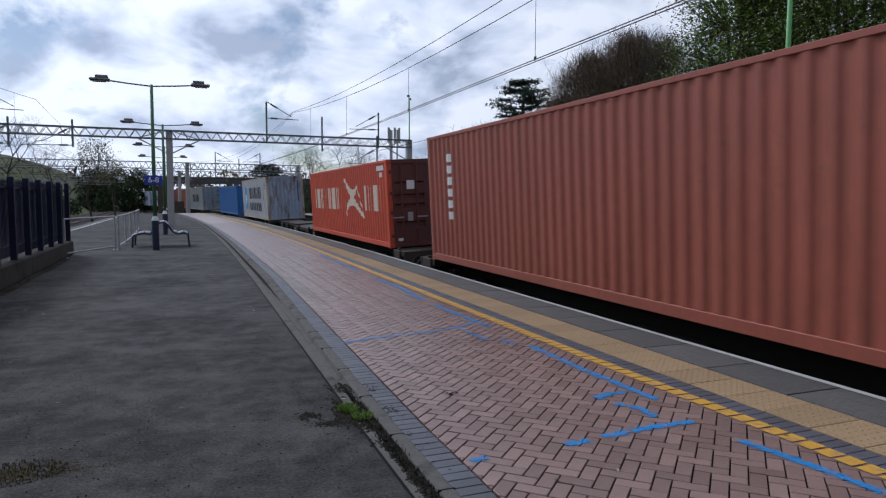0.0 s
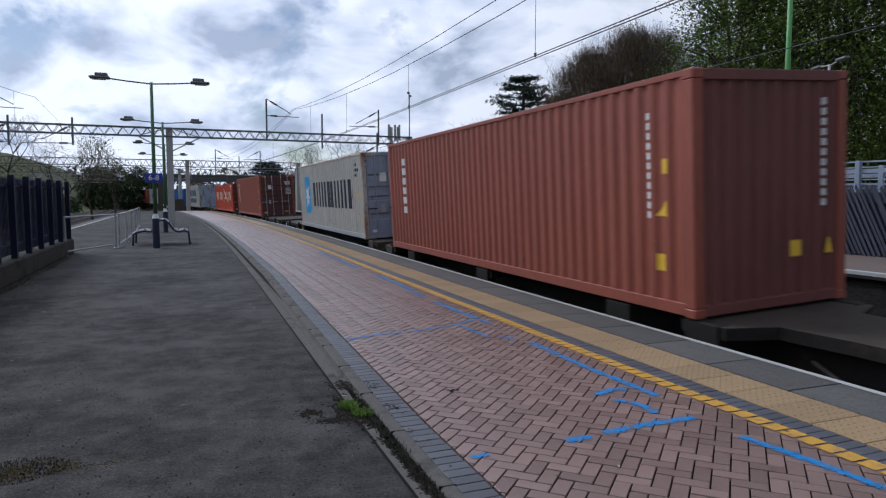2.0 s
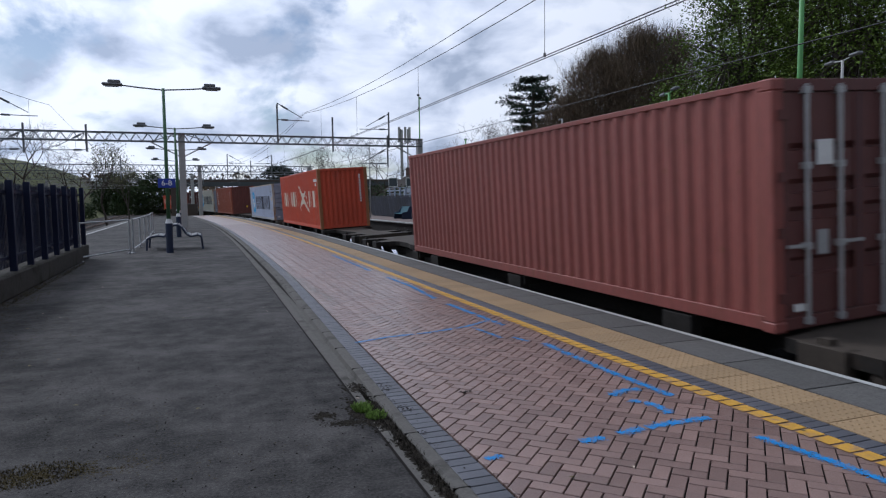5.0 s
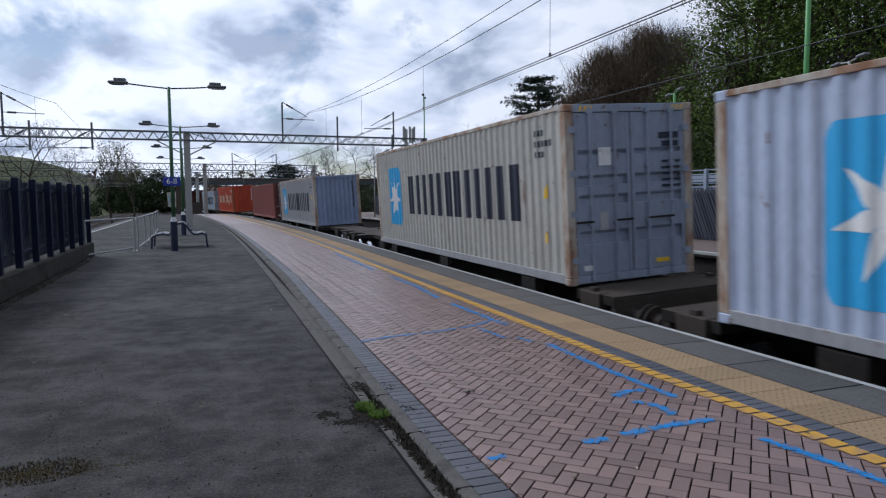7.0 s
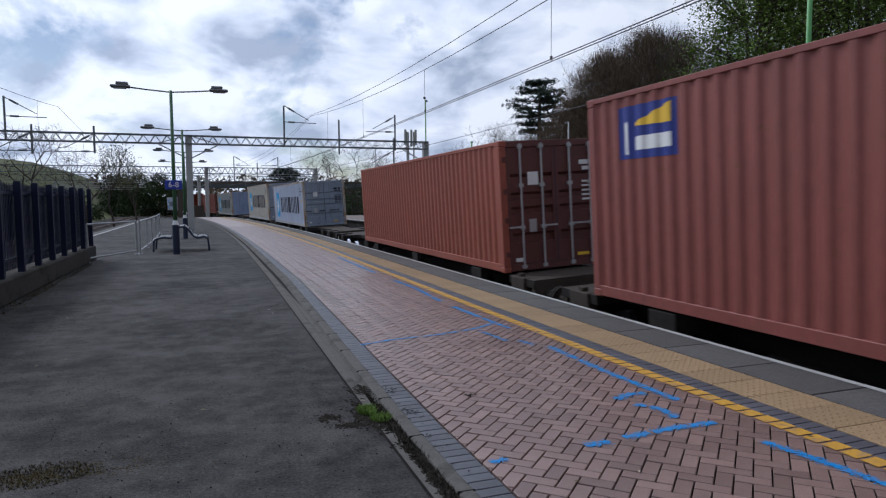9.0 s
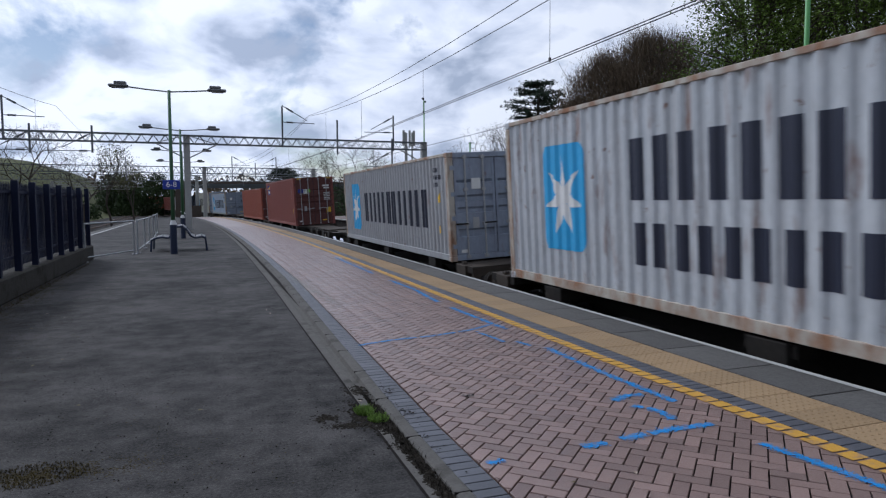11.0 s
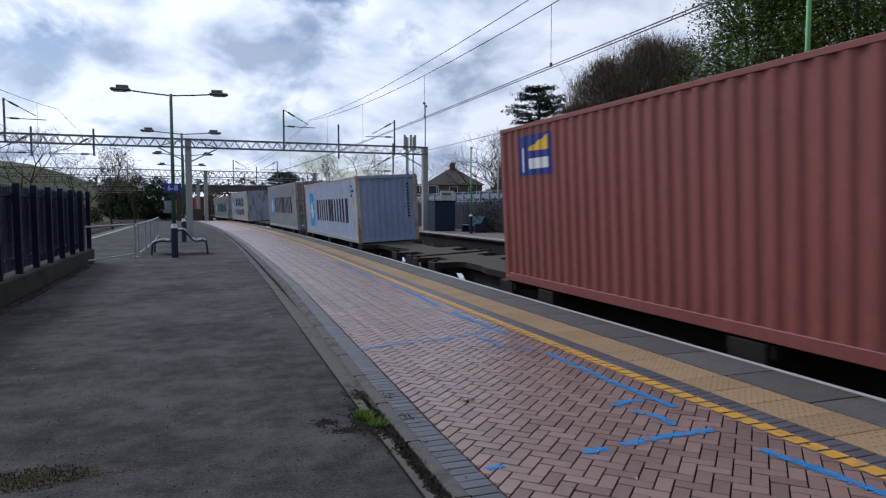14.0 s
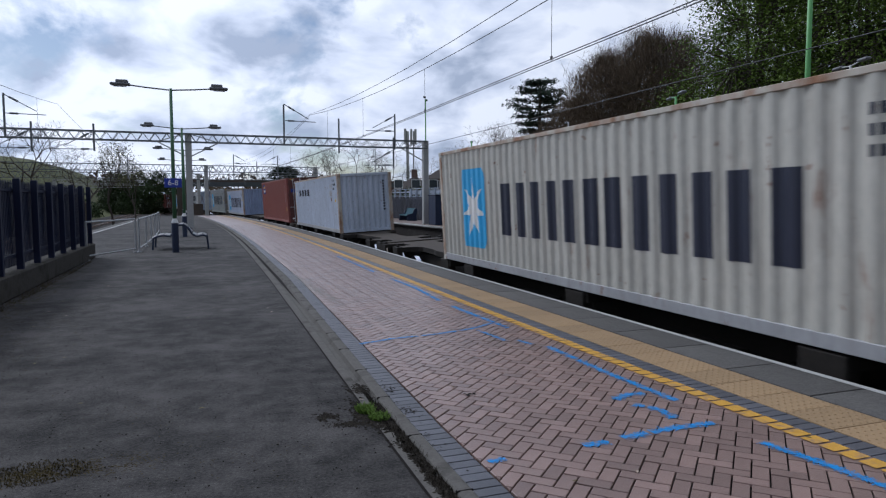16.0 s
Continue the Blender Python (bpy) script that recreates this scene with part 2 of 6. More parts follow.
def ribbon(name, profile, s0, s1, mat, parent=None, label="", closed=False, line=along):
    """A strip of the given cross profile [(x, z), ...] swept along the line."""
    ss = stations(s0, s1)
    verts, faces, n = [], [], len(profile)
    for s in ss:
        for x, z in profile:
            px, py, _ = line(x, s)
            verts.append((px, py, z))
    for i in range(len(ss) - 1):
        for j in range(n if closed else n - 1):
            k = (j + 1) % n
            faces.append((i * n + j, i * n + k, (i + 1) * n + k, (i + 1) * n + j))
    if closed:
        faces.append(tuple(range(n))[::-1])
        faces.append(tuple((len(ss) - 1) * n + j for j in range(n)))
    return mesh_object(name, verts, faces, mat, parent, label)


def drift(y):
    """How far the inner edge of the brick paving swings away from the straight line of the platform edge."""
    return 0.0 if y < 4.3 else (0.024 * (y - 4.3) if y < 14 else 0.233)


def drift_ribbon(name, profile, s0, s1, mat, parent=None, label=""):
    """A strip whose points (x, z, share) follow the drift of the paving's inner edge by their share."""
    ss = [s0, 0.0] + [0.5 * i for i in range(5, 60)] + [30 + 6 * i for i in range(int((s1 - 30) / 6) + 1)]
    verts, faces, n = [], [], len(profile)
    for s in ss:
        verts += [(*along(x + k * drift(s), s)[:2], z) for x, z, k in profile]
    for i in range(len(ss) - 1):
        faces += [(i * n + j, i * n + j + 1, (i + 1) * n + j + 1, (i + 1) * n + j) for j in range(n - 1)]
    return mesh_object(name, verts, faces, mat, parent, label)


# ---- ground, tracks and platforms ----
RAIL_Z = -0.95
EDGE, FAR_EDGE = 5.25, 13.4
TRACK_1, TRACK_2 = 6.70, 11.0
mesh_ground = mesh_object("ground", [(-3000, -3000, -1.45), (3000, -3000, -1.45), (3000, 3000, -1.45), (-3000, 3000, -1.45)], [(0, 1, 2, 3)], GRASS_GROUND)
tagged(mesh_ground, "rough grass and earth beside the railway", "ground", kind="structure")
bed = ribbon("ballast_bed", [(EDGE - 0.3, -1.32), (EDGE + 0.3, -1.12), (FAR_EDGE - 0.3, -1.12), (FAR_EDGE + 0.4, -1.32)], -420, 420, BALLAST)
tagged(bed, "dark oily stone ballast between the platforms", "track bed", kind="structure")
for cx in (TRACK_1, TRACK_2):
    for side in (-0.75, 0.75):
        x = cx + side
        rail = ribbon("rail", [(x - 0.07, RAIL_Z - 0.15), (x + 0.07, RAIL_Z - 0.15), (x + 0.035, RAIL_Z - 0.005), (x - 0.035, RAIL_Z - 0.005)], -420, 420, RAIL_STEEL, closed=True)
        tagged(rail, "rust-brown steel running rail on ballast", "rail", "running rails", "structure")
        ribbon("rail_head", [(x - 0.034, RAIL_Z), (x + 0.034, RAIL_Z)], -420, 420, RAIL_TOP, rail, "bright worn rail head")

PLATFORM_END = 78
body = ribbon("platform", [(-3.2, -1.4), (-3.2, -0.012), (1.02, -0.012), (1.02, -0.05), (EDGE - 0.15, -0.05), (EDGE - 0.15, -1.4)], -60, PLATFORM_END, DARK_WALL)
tagged(body, "platform body with a dark brick face to the track", "platform", kind="structure")
asphalt = drift_ribbon("platform_asphalt", [(-3.3, 0.0, 0), (1.09, 0.0, 0.35)], -60, PLATFORM_END, ASPHALT)
tagged(asphalt, "worn dark grey asphalt platform surface with stains", "platform surface", kind="structure")
left_edge = ribbon("left_platform_surface", [(-5.3, -0.004), (-3.3, -0.004)], -60, PLATFORM_END, ASPHALT, line=along_left)
tagged(left_edge, "grey asphalt platform surface beyond the fence", "platform surface", kind="structure")
left_cope = ribbon("left_platform_edge", [(-5.9, -1.4), (-5.9, 0.0), (-5.3, 0.0)], -60, PLATFORM_END, COPING, line=along_left)
tagged(left_cope, "pale concrete platform edge coping", "platform edge", kind="structure")
ribbon("edge_line", [(-5.42, 0.006), (-5.30, 0.006)], -60, PLATFORM_END, WHITE_LINE, left_cope, "worn pale painted line", line=along_left)
bed_left = ribbon("ballast_bed_left", [(-16, -1.3), (-15, -1.12), (-6.3, -1.12), (-5.8, -1.3)], -420, 150, BALLAST, line=along_left)
tagged(bed_left, "dark stone ballast under the far tracks", "track bed", kind="structure")
for cx in (-7.5, -11.5):
    for side in (-0.75, 0.75):
        x = cx + side
        rail = ribbon("rail", [(x - 0.07, RAIL_Z - 0.15), (x + 0.07, RAIL_Z - 0.15), (x + 0.035, RAIL_Z), (x - 0.035, RAIL_Z)], -420, 150, RAIL_STEEL, closed=True, line=along_left)
        tagged(rail, "rust-brown steel running rail on ballast", "rail", "running rails", "structure")
kerb = drift_ribbon("kerb_channel", [(1.088, -0.03, 0.35), (1.10, 0.004, 0.35), (1.172, 0.002, 0.6), (1.188, -0.022, 0.65), (1.228, -0.022, 0.75), (1.242, 0.014, 0.85), (1.262, 0.022, 0.9), (1.322, 0.022, 1.0), (1.336, 0.010, 1.0), (1.336, -0.03, 1.0)], -60, PLATFORM_END, KERB)
tagged(kerb, "worn concrete drainage kerb between asphalt and brick", "kerb", kind="structure")
drift_ribbon("kerb_joint", [(1.086, 0.0045, 0.35), (1.104, 0.0045, 0.35)], -60, PLATFORM_END, JOINT, kerb, "dirty open joint")
for i in range(40):
    y = 2.35 + 0.915 * i
    d = drift(y)
    joint = boxed("kerb_joint", (1.235 + 0.9 * d, 1.335 + d, y, y + 0.011, 0.004, 0.0235), JOINT, kerb, "dark open joint between kerb stones")
    joint.matrix_basis = pose(along(0, y)[0], 0, 0)
field = ribbon("paving", [(1.34, -0.016), (4.585, -0.016)], -60, PLATFORM_END, JOINT)
tagged(field, "red herringbone brick paving with dark borders", "paving", kind="structure")
coping = ribbon("platform_coping", [(4.585, -0.016), (EDGE, -0.016), (EDGE, -0.13), (EDGE - 0.14, -0.13)], -60, PLATFORM_END, COPING)
tagged(coping, "grey concrete coping slabs along the platform edge", "platform edge", kind="structure")

# far platform
far_body = ribbon("far_platform", [(FAR_EDGE + 0.14, -1.4), (FAR_EDGE + 0.14, -0.14), (FAR_EDGE, -0.14), (FAR_EDGE, 0.0), (FAR_EDGE + 0.25, 0.0)], -60, 75, material("far_platform_wall", (0.034, 0.031, 0.029), 0.9, vary=0.5, scale=1.1, fine=16, bump=0.6, dirt=(0.10, 0.097, 0.09), dirt_amount=0.15, dirt_scale=0.8, stretch=(1, 0.6, 2.2), spec=0.1))
tagged(far_body, "far platform with a dark stained brick face", "platform", kind="structure")
ribbon("edge_line", [(FAR_EDGE - 0.004, -0.07), (FAR_EDGE - 0.004, 0.004), (FAR_EDGE + 0.20, 0.004)], -60, 75, WHITE_LINE, far_body, "worn white painted edge")
far_top = ribbon("far_platform_surface", [(FAR_EDGE + 0.25, 0.0), (30, 0.0)], -60, 75, material("far_platform_brick", (0.13, 0.095, 0.08), 0.8, vary=0.3, scale=1.5, fine=30, bump=0.3))
tagged(far_top, "reddish paved platform surface", "platform surface", kind="structure")

# ---- the train ----
CANT = -3.114
FLOOR = 0.226


def travelled(t):
    return 22.9206 * t - 0.078491 * t * t + 0.0023741 * t ** 3


KEYED = []  # things of the train: object, place along the line at 0 s, turned round or not


def train_pose(s, turned=False):
    x, y, h = along(TRACK_1 + 0.009, s)
    m = pose(x, y, FLOOR, 0, CANT, h)
    return m @ pose(0, 0, 0, 0, 0, 180) if turned else m


def paint(name, base, rust=0.06, rough=0.55, streak=0.5):
    """Container paint: patches of rust, chips with bare edges and long stains run down by the rain."""
    m = material(name, base, rough, vary=0.2, scale=0.9, fine=14, bump=0.05, dirt=RUST, dirt_amount=rust, dirt_scale=2.0, stretch=(1.6, 1.6, 0.45))
    t = m.node_tree
    link = t.links.new
    bsdf = t.nodes["Principled BSDF"]
    colour = bsdf.inputs["Base Color"].links[0].from_socket
    pos = t.nodes.new("ShaderNodeTexCoord")
    stain = tuple(0.35 * c + 0.65 * r for c, r in zip(base, (0.12, 0.065, 0.035)))
    for stretch, scale, lo, hi, amount, tone in (((5.0, 5.0, 0.22), 1.0, 0.52, 0.78, streak, stain), ((1.0, 1.0, 0.7), 7.0, 0.655, 0.70, 0.85, RUST), ((0.8, 0.8, 1.0), 0.7, 0.45, 0.75, 0.28, tuple(0.55 * c for c in base))):
        mp = t.nodes.new("ShaderNodeMapping")
        mp.inputs["Scale"].default_value = stretch
        link(pos.outputs["Object"], mp.inputs[0])
        n = N(t, "ShaderNodeTexNoise", Scale=scale, Detail=6.0, Roughness=0.62)
        link(mp.outputs[0], n.inputs["Vector"])
        r = t.nodes.new("ShaderNodeMapRange")
        r.inputs["From Min"].default_value, r.inputs["From Max"].default_value, r.inputs["To Max"].default_value = lo, hi, amount
        link(n.outputs["Fac"], r.inputs["Value"])
        mix = t.nodes.new("ShaderNodeMix"); mix.data_type = "RGBA"
        link(r.outputs[0], mix.inputs[0]); link(colour, mix.inputs[6])
        mix.inputs[7].default_value = (*tone, 1)
        colour = mix.outputs[2]
    link(colour, bsdf.inputs["Base Color"])
    return m


PAINTS = {
    "red_brown": paint("paint_red_brown", (0.268, 0.068, 0.040), 0.03),
    "maroon": paint("paint_maroon", (0.215, 0.058, 0.046), 0.03),
    "orange_red": paint("paint_orange_red", (0.49, 0.062, 0.022), 0.06),
    "ochre_post": paint("paint_ochre_post", (0.27, 0.11, 0.04), 0.12),
    "cream": paint("paint_cream_grey", (0.44, 0.428, 0.38), 0.12),
    "white": paint("paint_dirty_white", (0.47, 0.525, 0.62), 0.07),
    "pale_blue": paint("paint_pale_blue_grey", (0.42, 0.475, 0.60), 0.06),
    "grey": paint("paint_weathered_grey", (0.31, 0.315, 0.325), 0.08),
    "rusty": paint("paint_rusted_pale_grey", (0.45, 0.47, 0.49), 0.17),
    # next five: rear-end colours, side paint made darker or bluer for shade
    "shaded_grey_end": paint("paint_shaded_grey_end", (0.275, 0.315, 0.39), 0.06),
    "shaded_maroon": paint("paint_shaded_maroon", (0.105, 0.032, 0.028), 0.03),
    "shaded_red_end": paint("paint_shaded_red_end", (0.155, 0.045, 0.036), 0.03),
    "shaded_blue_end": paint("paint_shaded_blue_end", (0.27, 0.335, 0.49), 0.06),
    "rusty_shaded_end": paint("paint_rust_spotted_shaded_end", (0.36, 0.42, 0.53), 0.20),
    "tan": paint("paint_dirty_tan", (0.235, 0.215, 0.18), 0.16),
    "blue": paint("paint_blue", (0.03, 0.13, 0.36), 0.04),
}
RUST_POST = material("rusted_steel", (0.25, 0.13, 0.07), 0.85, vary=0.4, scale=3, fine=25, bump=0.3, dirt=(0.46, 0.43, 0.37), dirt_amount=0.33, dirt_scale=2.5, stretch=(1, 1, 0.4))
STEEL_DARK = material("grimy_shaded_steel", (0.020, 0.0175, 0.015), 0.8, vary=0.35, scale=2, fine=18, bump=0.3, dirt=(0.05, 0.035, 0.024), dirt_amount=0.14, spec=0.2)
DECK_STEEL = material("dusty_deck_steel", (0.050, 0.040, 0.031), 0.82, vary=0.25, scale=1.2, fine=18, bump=0.2, dirt=(0.035, 0.028, 0.022), dirt_amount=0.2, dirt_scale=1.1, spec=0.25)
WHEEL_RIM = material("polished_wheel_rim", (0.62, 0.63, 0.68), 0.22, metal=1.0, vary=0.1)
ROD_STEEL = material("galvanised_rod", (0.42, 0.42, 0.42), 0.5, metal=0.6, vary=0.2)
NAVY = material("navy_lettering_and_shade", (0.012, 0.016, 0.035), 0.55, vary=0.2, bump=0)
SKY_SQUARE = material("light_blue_panel", (0.045, 0.36, 0.68), 0.5, vary=0.12, bump=0)
WHITE_DECAL = material("white_decal", (0.72, 0.72, 0.70), 0.6, vary=0.12, bump=0, dirt=(0.35, 0.33, 0.3), dirt_amount=0.1, dirt_scale=5)
CREAM_DECAL = material("cream_decal", (0.68, 0.62, 0.50), 0.6, vary=0.15, bump=0, dirt=(0.5, 0.16, 0.08), dirt_amount=0.1, dirt_scale=4)
YELLOW_DECAL = material("yellow_decal", (0.75, 0.47, 0.03), 0.5, vary=0.1, bump=0)
DEEP_BLUE = material("deep_blue_decal", (0.02, 0.035, 0.22), 0.5, vary=0.1, bump=0)
GREEN_DECAL = material("green_decal", (0.2, 0.5, 0.05), 0.5, vary=0.1, bump=0)

LEN, WID = 12.192, 2.438
PITCH = 0.278
SIDE_Y0, SIDE_Y1 = -5.93, 5.93


def corrugation(y0, y1, pitch=PITCH, depth=0.036):
    """Breakpoints (y, inset) of a trapezoid corrugation."""
    out, y = [], y0
    n = max(1, round((y1 - y0) / pitch))
    p = (y1 - y0) / n
    for i in range(n):
        a = y0 + i * p
        out += [(a, 0.0), (a + 0.26 * p, 0.0), (a + 0.5 * p, depth), (a + 0.76 * p, depth)]
    out.append((y1, 0.0))
    return out


def inset(profile, y):
    for (a, da), (b, db) in zip(profile, profile[1:]):
        if a <= y <= b:
            return da + (db - da) * (y - a) / (b - a)
    return 0.0


SIDE_PROFILE = corrugation(SIDE_Y0, SIDE_Y1)


def panel_mesh(name, profile, z0, z1, face, mat, parent, label=""):
    """A corrugated sheet; face(y, d) gives the x, y of a point at place y and inset d."""
    verts, faces = [], []
    for y, d in profile:
        x, yy = face(y, d)
        verts += [(x, yy, z0), (x, yy, z1)]
    for i in range(len(profile) - 1):
        faces.append((2 * i, 2 * i + 2, 2 * i + 3, 2 * i + 1))
    return mesh_object(name, verts, faces, mat, parent, label)


def decal(name, strokes, mat, parent, label="", proud=0.005, side=-1):
    """Painted shapes that follow the corrugated side. A stroke: y0, z low and high there, y1, z low and high there."""
    verts, faces = [], []
    for y0, a0, b0, y1, a1, b1 in strokes:
        if y0 > y1:
            y0, a0, b0, y1, a1, b1 = y1, a1, b1, y0, a0, b0
        cuts = [y0] + [y for y, _ in SIDE_PROFILE if y0 + 1e-4 < y < y1 - 1e-4] + [y1]
        for i, y in enumerate(cuts):
            f = (y - y0) / (y1 - y0)
            x = side * (WID / 2 - 0.012 - inset(SIDE_PROFILE, y) + proud)
            verts += [(x, y, a0 + (a1 - a0) * f), (x, y, b0 + (b1 - b0) * f)]
            if i:
                k = len(verts)
                faces.append((k - 4, k - 2, k - 1, k - 3))
    return mesh_object(name, verts, faces, mat, parent, label)


def bar(y0, y1, z0, z1):
    return (y0, z0, z1, y1, z0, z1)


def star_panel(parent, yc, zc, w, h, disc=True):
    if disc:
        k, cuts = 0.17, [0.0, 0.12, 0.35, 0.65, 1.0]
        left = [(yc - w / 2 + k * c, h / 2 - k * (1 - math.sqrt(1 - (1 - c) ** 2))) for c in cuts]
        rows = left + [(2 * yc - y, v) for y, v in left[::-1]]
        decal("logo_panel", [(y, zc - v, zc + v, y2, zc - v2, zc + v2) for (y, v), (y2, v2) in zip(rows, rows[1:])], SKY_SQUARE, parent, "light blue rounded logo panel")
    strokes = []
    for i in range(7):
        a = math.pi / 2 + 2 * math.pi * i / 7
        tip = (yc + 0.44 * w * math.cos(a), zc + 0.40 * h * math.sin(a))
        l = (yc + 0.17 * w * math.cos(a - math.pi / 7), zc + 0.15 * h * math.sin(a - math.pi / 7))
        r = (yc + 0.17 * w * math.cos(a + math.pi / 7), zc + 0.15 * h * math.sin(a + math.pi / 7))
        pts = sorted((tip, l, r, (yc, zc)))
        # slice the ray into upright strokes
        ys = np.linspace(pts[0][0], pts[-1][0], 7)
        poly = [tip, l, (yc, zc), r]
        rows = []
        for y in ys:
            zs = []
            for (ya, za), (yb, zb) in zip(poly, poly[1:] + poly[:1]):
                if abs(yb - ya) > 1e-6 and min(ya, yb) - 1e-6 <= y <= max(ya, yb) + 1e-6:
                    zs.append(za + (zb - za) * (y - ya) / (yb - ya))
            rows.append((y, min(zs), max(zs)))
        for p, q in zip(rows, rows[1:]):
            strokes.append((*p, *q))
    decal("logo_star", strokes, WHITE_DECAL, parent, "white seven-pointed star", proud=0.009)


def big_word(parent, y0, y1, z0, z1, letters, mat, label, ink=0.36):
    """A brand word as plain blocks: a pair of upright bars for each letter."""
    step = (y0 - y1) / letters
    for i in range(letters):
        a = y0 - i * step
        b = a - step * 0.82
        s = abs(a - b) * ink
        decal("letter_block", [bar(b, b + s, z0, z1)], mat, parent, label)
        decal("letter_block", [bar(a - s, a, z0, z1)], mat, parent, label)


def small_marks(parent, mat, y, z_top, rows, h=0.105, gap=0.075):
    """Rows of small upright bars, as long as worn code letters."""
    strokes = []
    for i in range(rows):
        z = z_top - i * (h + gap)
        for j in range((4, 7, 4)[i % 3]):
            a = y + 0.18 - j * 0.088
            strokes.append(bar(a - 0.055, a, z - h, z))
    tagged(decal("marking", strokes, mat, parent, "rows of small worn code markings"), kind="stuff")


def column_marks(parent, mat, y, z0, z1, n, w=0.12):
    step = (z1 - z0) / n
    decal("marking", [bar(y - w / 2, y + w / 2, z0 + i * step, z0 + i * step + step * 0.68) for i in range(n)], mat, parent, "upright row of unreadable marks")


def container(spec):
    """A 40-foot shipping container: origin at the middle of its underside, front towards +y."""
    name_label, H, side_mat, end_mat, end_kind, post_mat, logo = (spec[k] for k in ("label", "H", "side", "end", "end_kind", "post", "logo"))
    ob = thing("shipping_container", name_label, "container", "containers on the train")
    hw, hl = WID / 2, LEN / 2
    S, E, P = PAINTS[side_mat], PAINTS[end_mat], (RUST_POST if post_mat == "rust" else PAINTS[post_mat])
    z0, z1 = 0.17, H - 0.07
    for sx in (-1, 1):
        panel_mesh("side_panel", SIDE_PROFILE, z0, z1, lambda y, d, sx=sx: (sx * (hw - 0.012 - d), y), S, ob)
        boxed("bottom_rail", sorted((sx * (hw - 0.004), sx * (hw - 0.06))) + [-hl + 0.16, hl - 0.16, 0.02, 0.17], RUST_POST if side_mat == "rusty" else (PAINTS["grey"] if post_mat == "rust" else S), ob, bevel=0.006)
        boxed("top_rail", sorted((sx * (hw - 0.004), sx * (hw - 0.07))) + [-hl + 0.16, hl - 0.16, H - 0.075, H - 0.005], RUST_POST if post_mat == "rust" else S, ob, bevel=0.006)
    # roof with shallow cross ribs
    roof_profile = corrugation(-hl + 0.1, hl - 0.1, 0.21, 0.02)
    verts, faces = [], []
    for y, d in roof_profile:
        verts += [(-hw + 0.06, y, H - 0.02 - d), (hw - 0.06, y, H - 0.02 - d)]
    for i in range(len(roof_profile) - 1):
        faces.append((2 * i, 2 * i + 1, 2 * i + 3, 2 * i + 2))
    mesh_object("roof", verts, faces, S, ob)
    boxed("floor_frame", (-hw + 0.06, hw - 0.06, -hl + 0.05, hl - 0.05, 0.03, 0.14), STEEL_DARK, ob)
    for sx in (-1, 1):
        for sy in (-1, 1):
            bm = bmesh.new()
            xs = sorted((sx * hw, sx * (hw - 0.15)))
            ys = sorted((sy * (hl - 0.002), sy * (hl - 0.165)))
            box(bm, xs[0], xs[1], ys[0], ys[1], 0.118, H - 0.118, 0.012)
            part("corner_post", bm, P if sy < 0 or post_mat == "rust" else S, ob)
            for zz in (0, H - 0.118):
                bm = bmesh.new()
                xs2 = sorted((sx * (hw + 0.003), sx * (hw - 0.162)))
                ys2 = sorted((sy * (hl + 0.002), sy * (hl - 0.178)))
                box(bm, xs2[0], xs2[1], ys2[0], ys2[1], zz, zz + 0.118, 0.014)
                part("corner_casting", bm, P if sy < 0 else S, ob)
    end_profile = corrugation(-hw + 0.15, hw - 0.15, 0.24, 0.045)
    panel_mesh("front_end", end_profile, 0.12, H - 0.1, lambda x, d: (x, hl - 0.03 - d), S, ob)
    boxed("front_sill", (-hw + 0.15, hw - 0.15, hl - 0.09, hl - 0.01, 0.02, 0.13), S, ob)
    boxed("front_header", (-hw + 0.15, hw - 0.15, hl - 0.09, hl - 0.01, H - 0.11, H - 0.01), S, ob)
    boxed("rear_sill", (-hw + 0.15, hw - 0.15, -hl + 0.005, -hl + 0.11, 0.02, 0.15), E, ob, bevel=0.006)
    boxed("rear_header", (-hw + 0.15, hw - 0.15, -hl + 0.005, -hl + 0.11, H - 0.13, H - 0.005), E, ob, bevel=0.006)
    if H > 2.8 and end_kind == "doors":
        for sx in (-1, 1):
            bm = bmesh.new()
            for i in range(3):
                x = sx * (hw - 0.25 - i * 0.09)
                vs = [bm.verts.new(p) for p in ((x, -hl + 0.0, H - 0.11), (x + 0.045, -hl + 0.0, H - 0.11), (x + 0.085, -hl, H - 0.03), (x + 0.04, -hl, H - 0.03))]
                bm.faces.new(vs)
            part("height_warning", bm, YELLOW_DECAL, ob, "yellow and black warning stripes")
    if end_kind == "plain":
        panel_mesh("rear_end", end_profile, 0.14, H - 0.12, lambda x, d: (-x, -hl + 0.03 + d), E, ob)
        bm = bmesh.new()
        n = 11
        for i in range(n):
            z = H - 0.42 - i * 0.125
            x = hw - 0.42
            vs = [bm.verts.new(p) for p in ((x, -hl + 0.022, z), (x + 0.08, -hl + 0.022, z), (x + 0.08, -hl + 0.022, z + 0.085), (x, -hl + 0.022, z + 0.085))]
            bm.faces.new(vs)
        part("end_marking", bm, WHITE_DECAL if side_mat in ("red_brown", "maroon", "orange_red") else NAVY, ob, "upright row of unreadable marks")
        if side_mat == "red_brown":
            for x0, w in ((0.28, 0.18), (0.86, 0.14)):
                bm = bmesh.new()
                vs = [bm.verts.new(p) for p in ((x0, -hl + 0.021, 0.62), (x0 + w, -hl + 0.021, 0.62), (x0 + w * (1 if x0 < 0.5 else 0.6), -hl + 0.021, 0.82), (x0 + w * (0 if x0 < 0.5 else 0.4), -hl + 0.021, 0.82))]
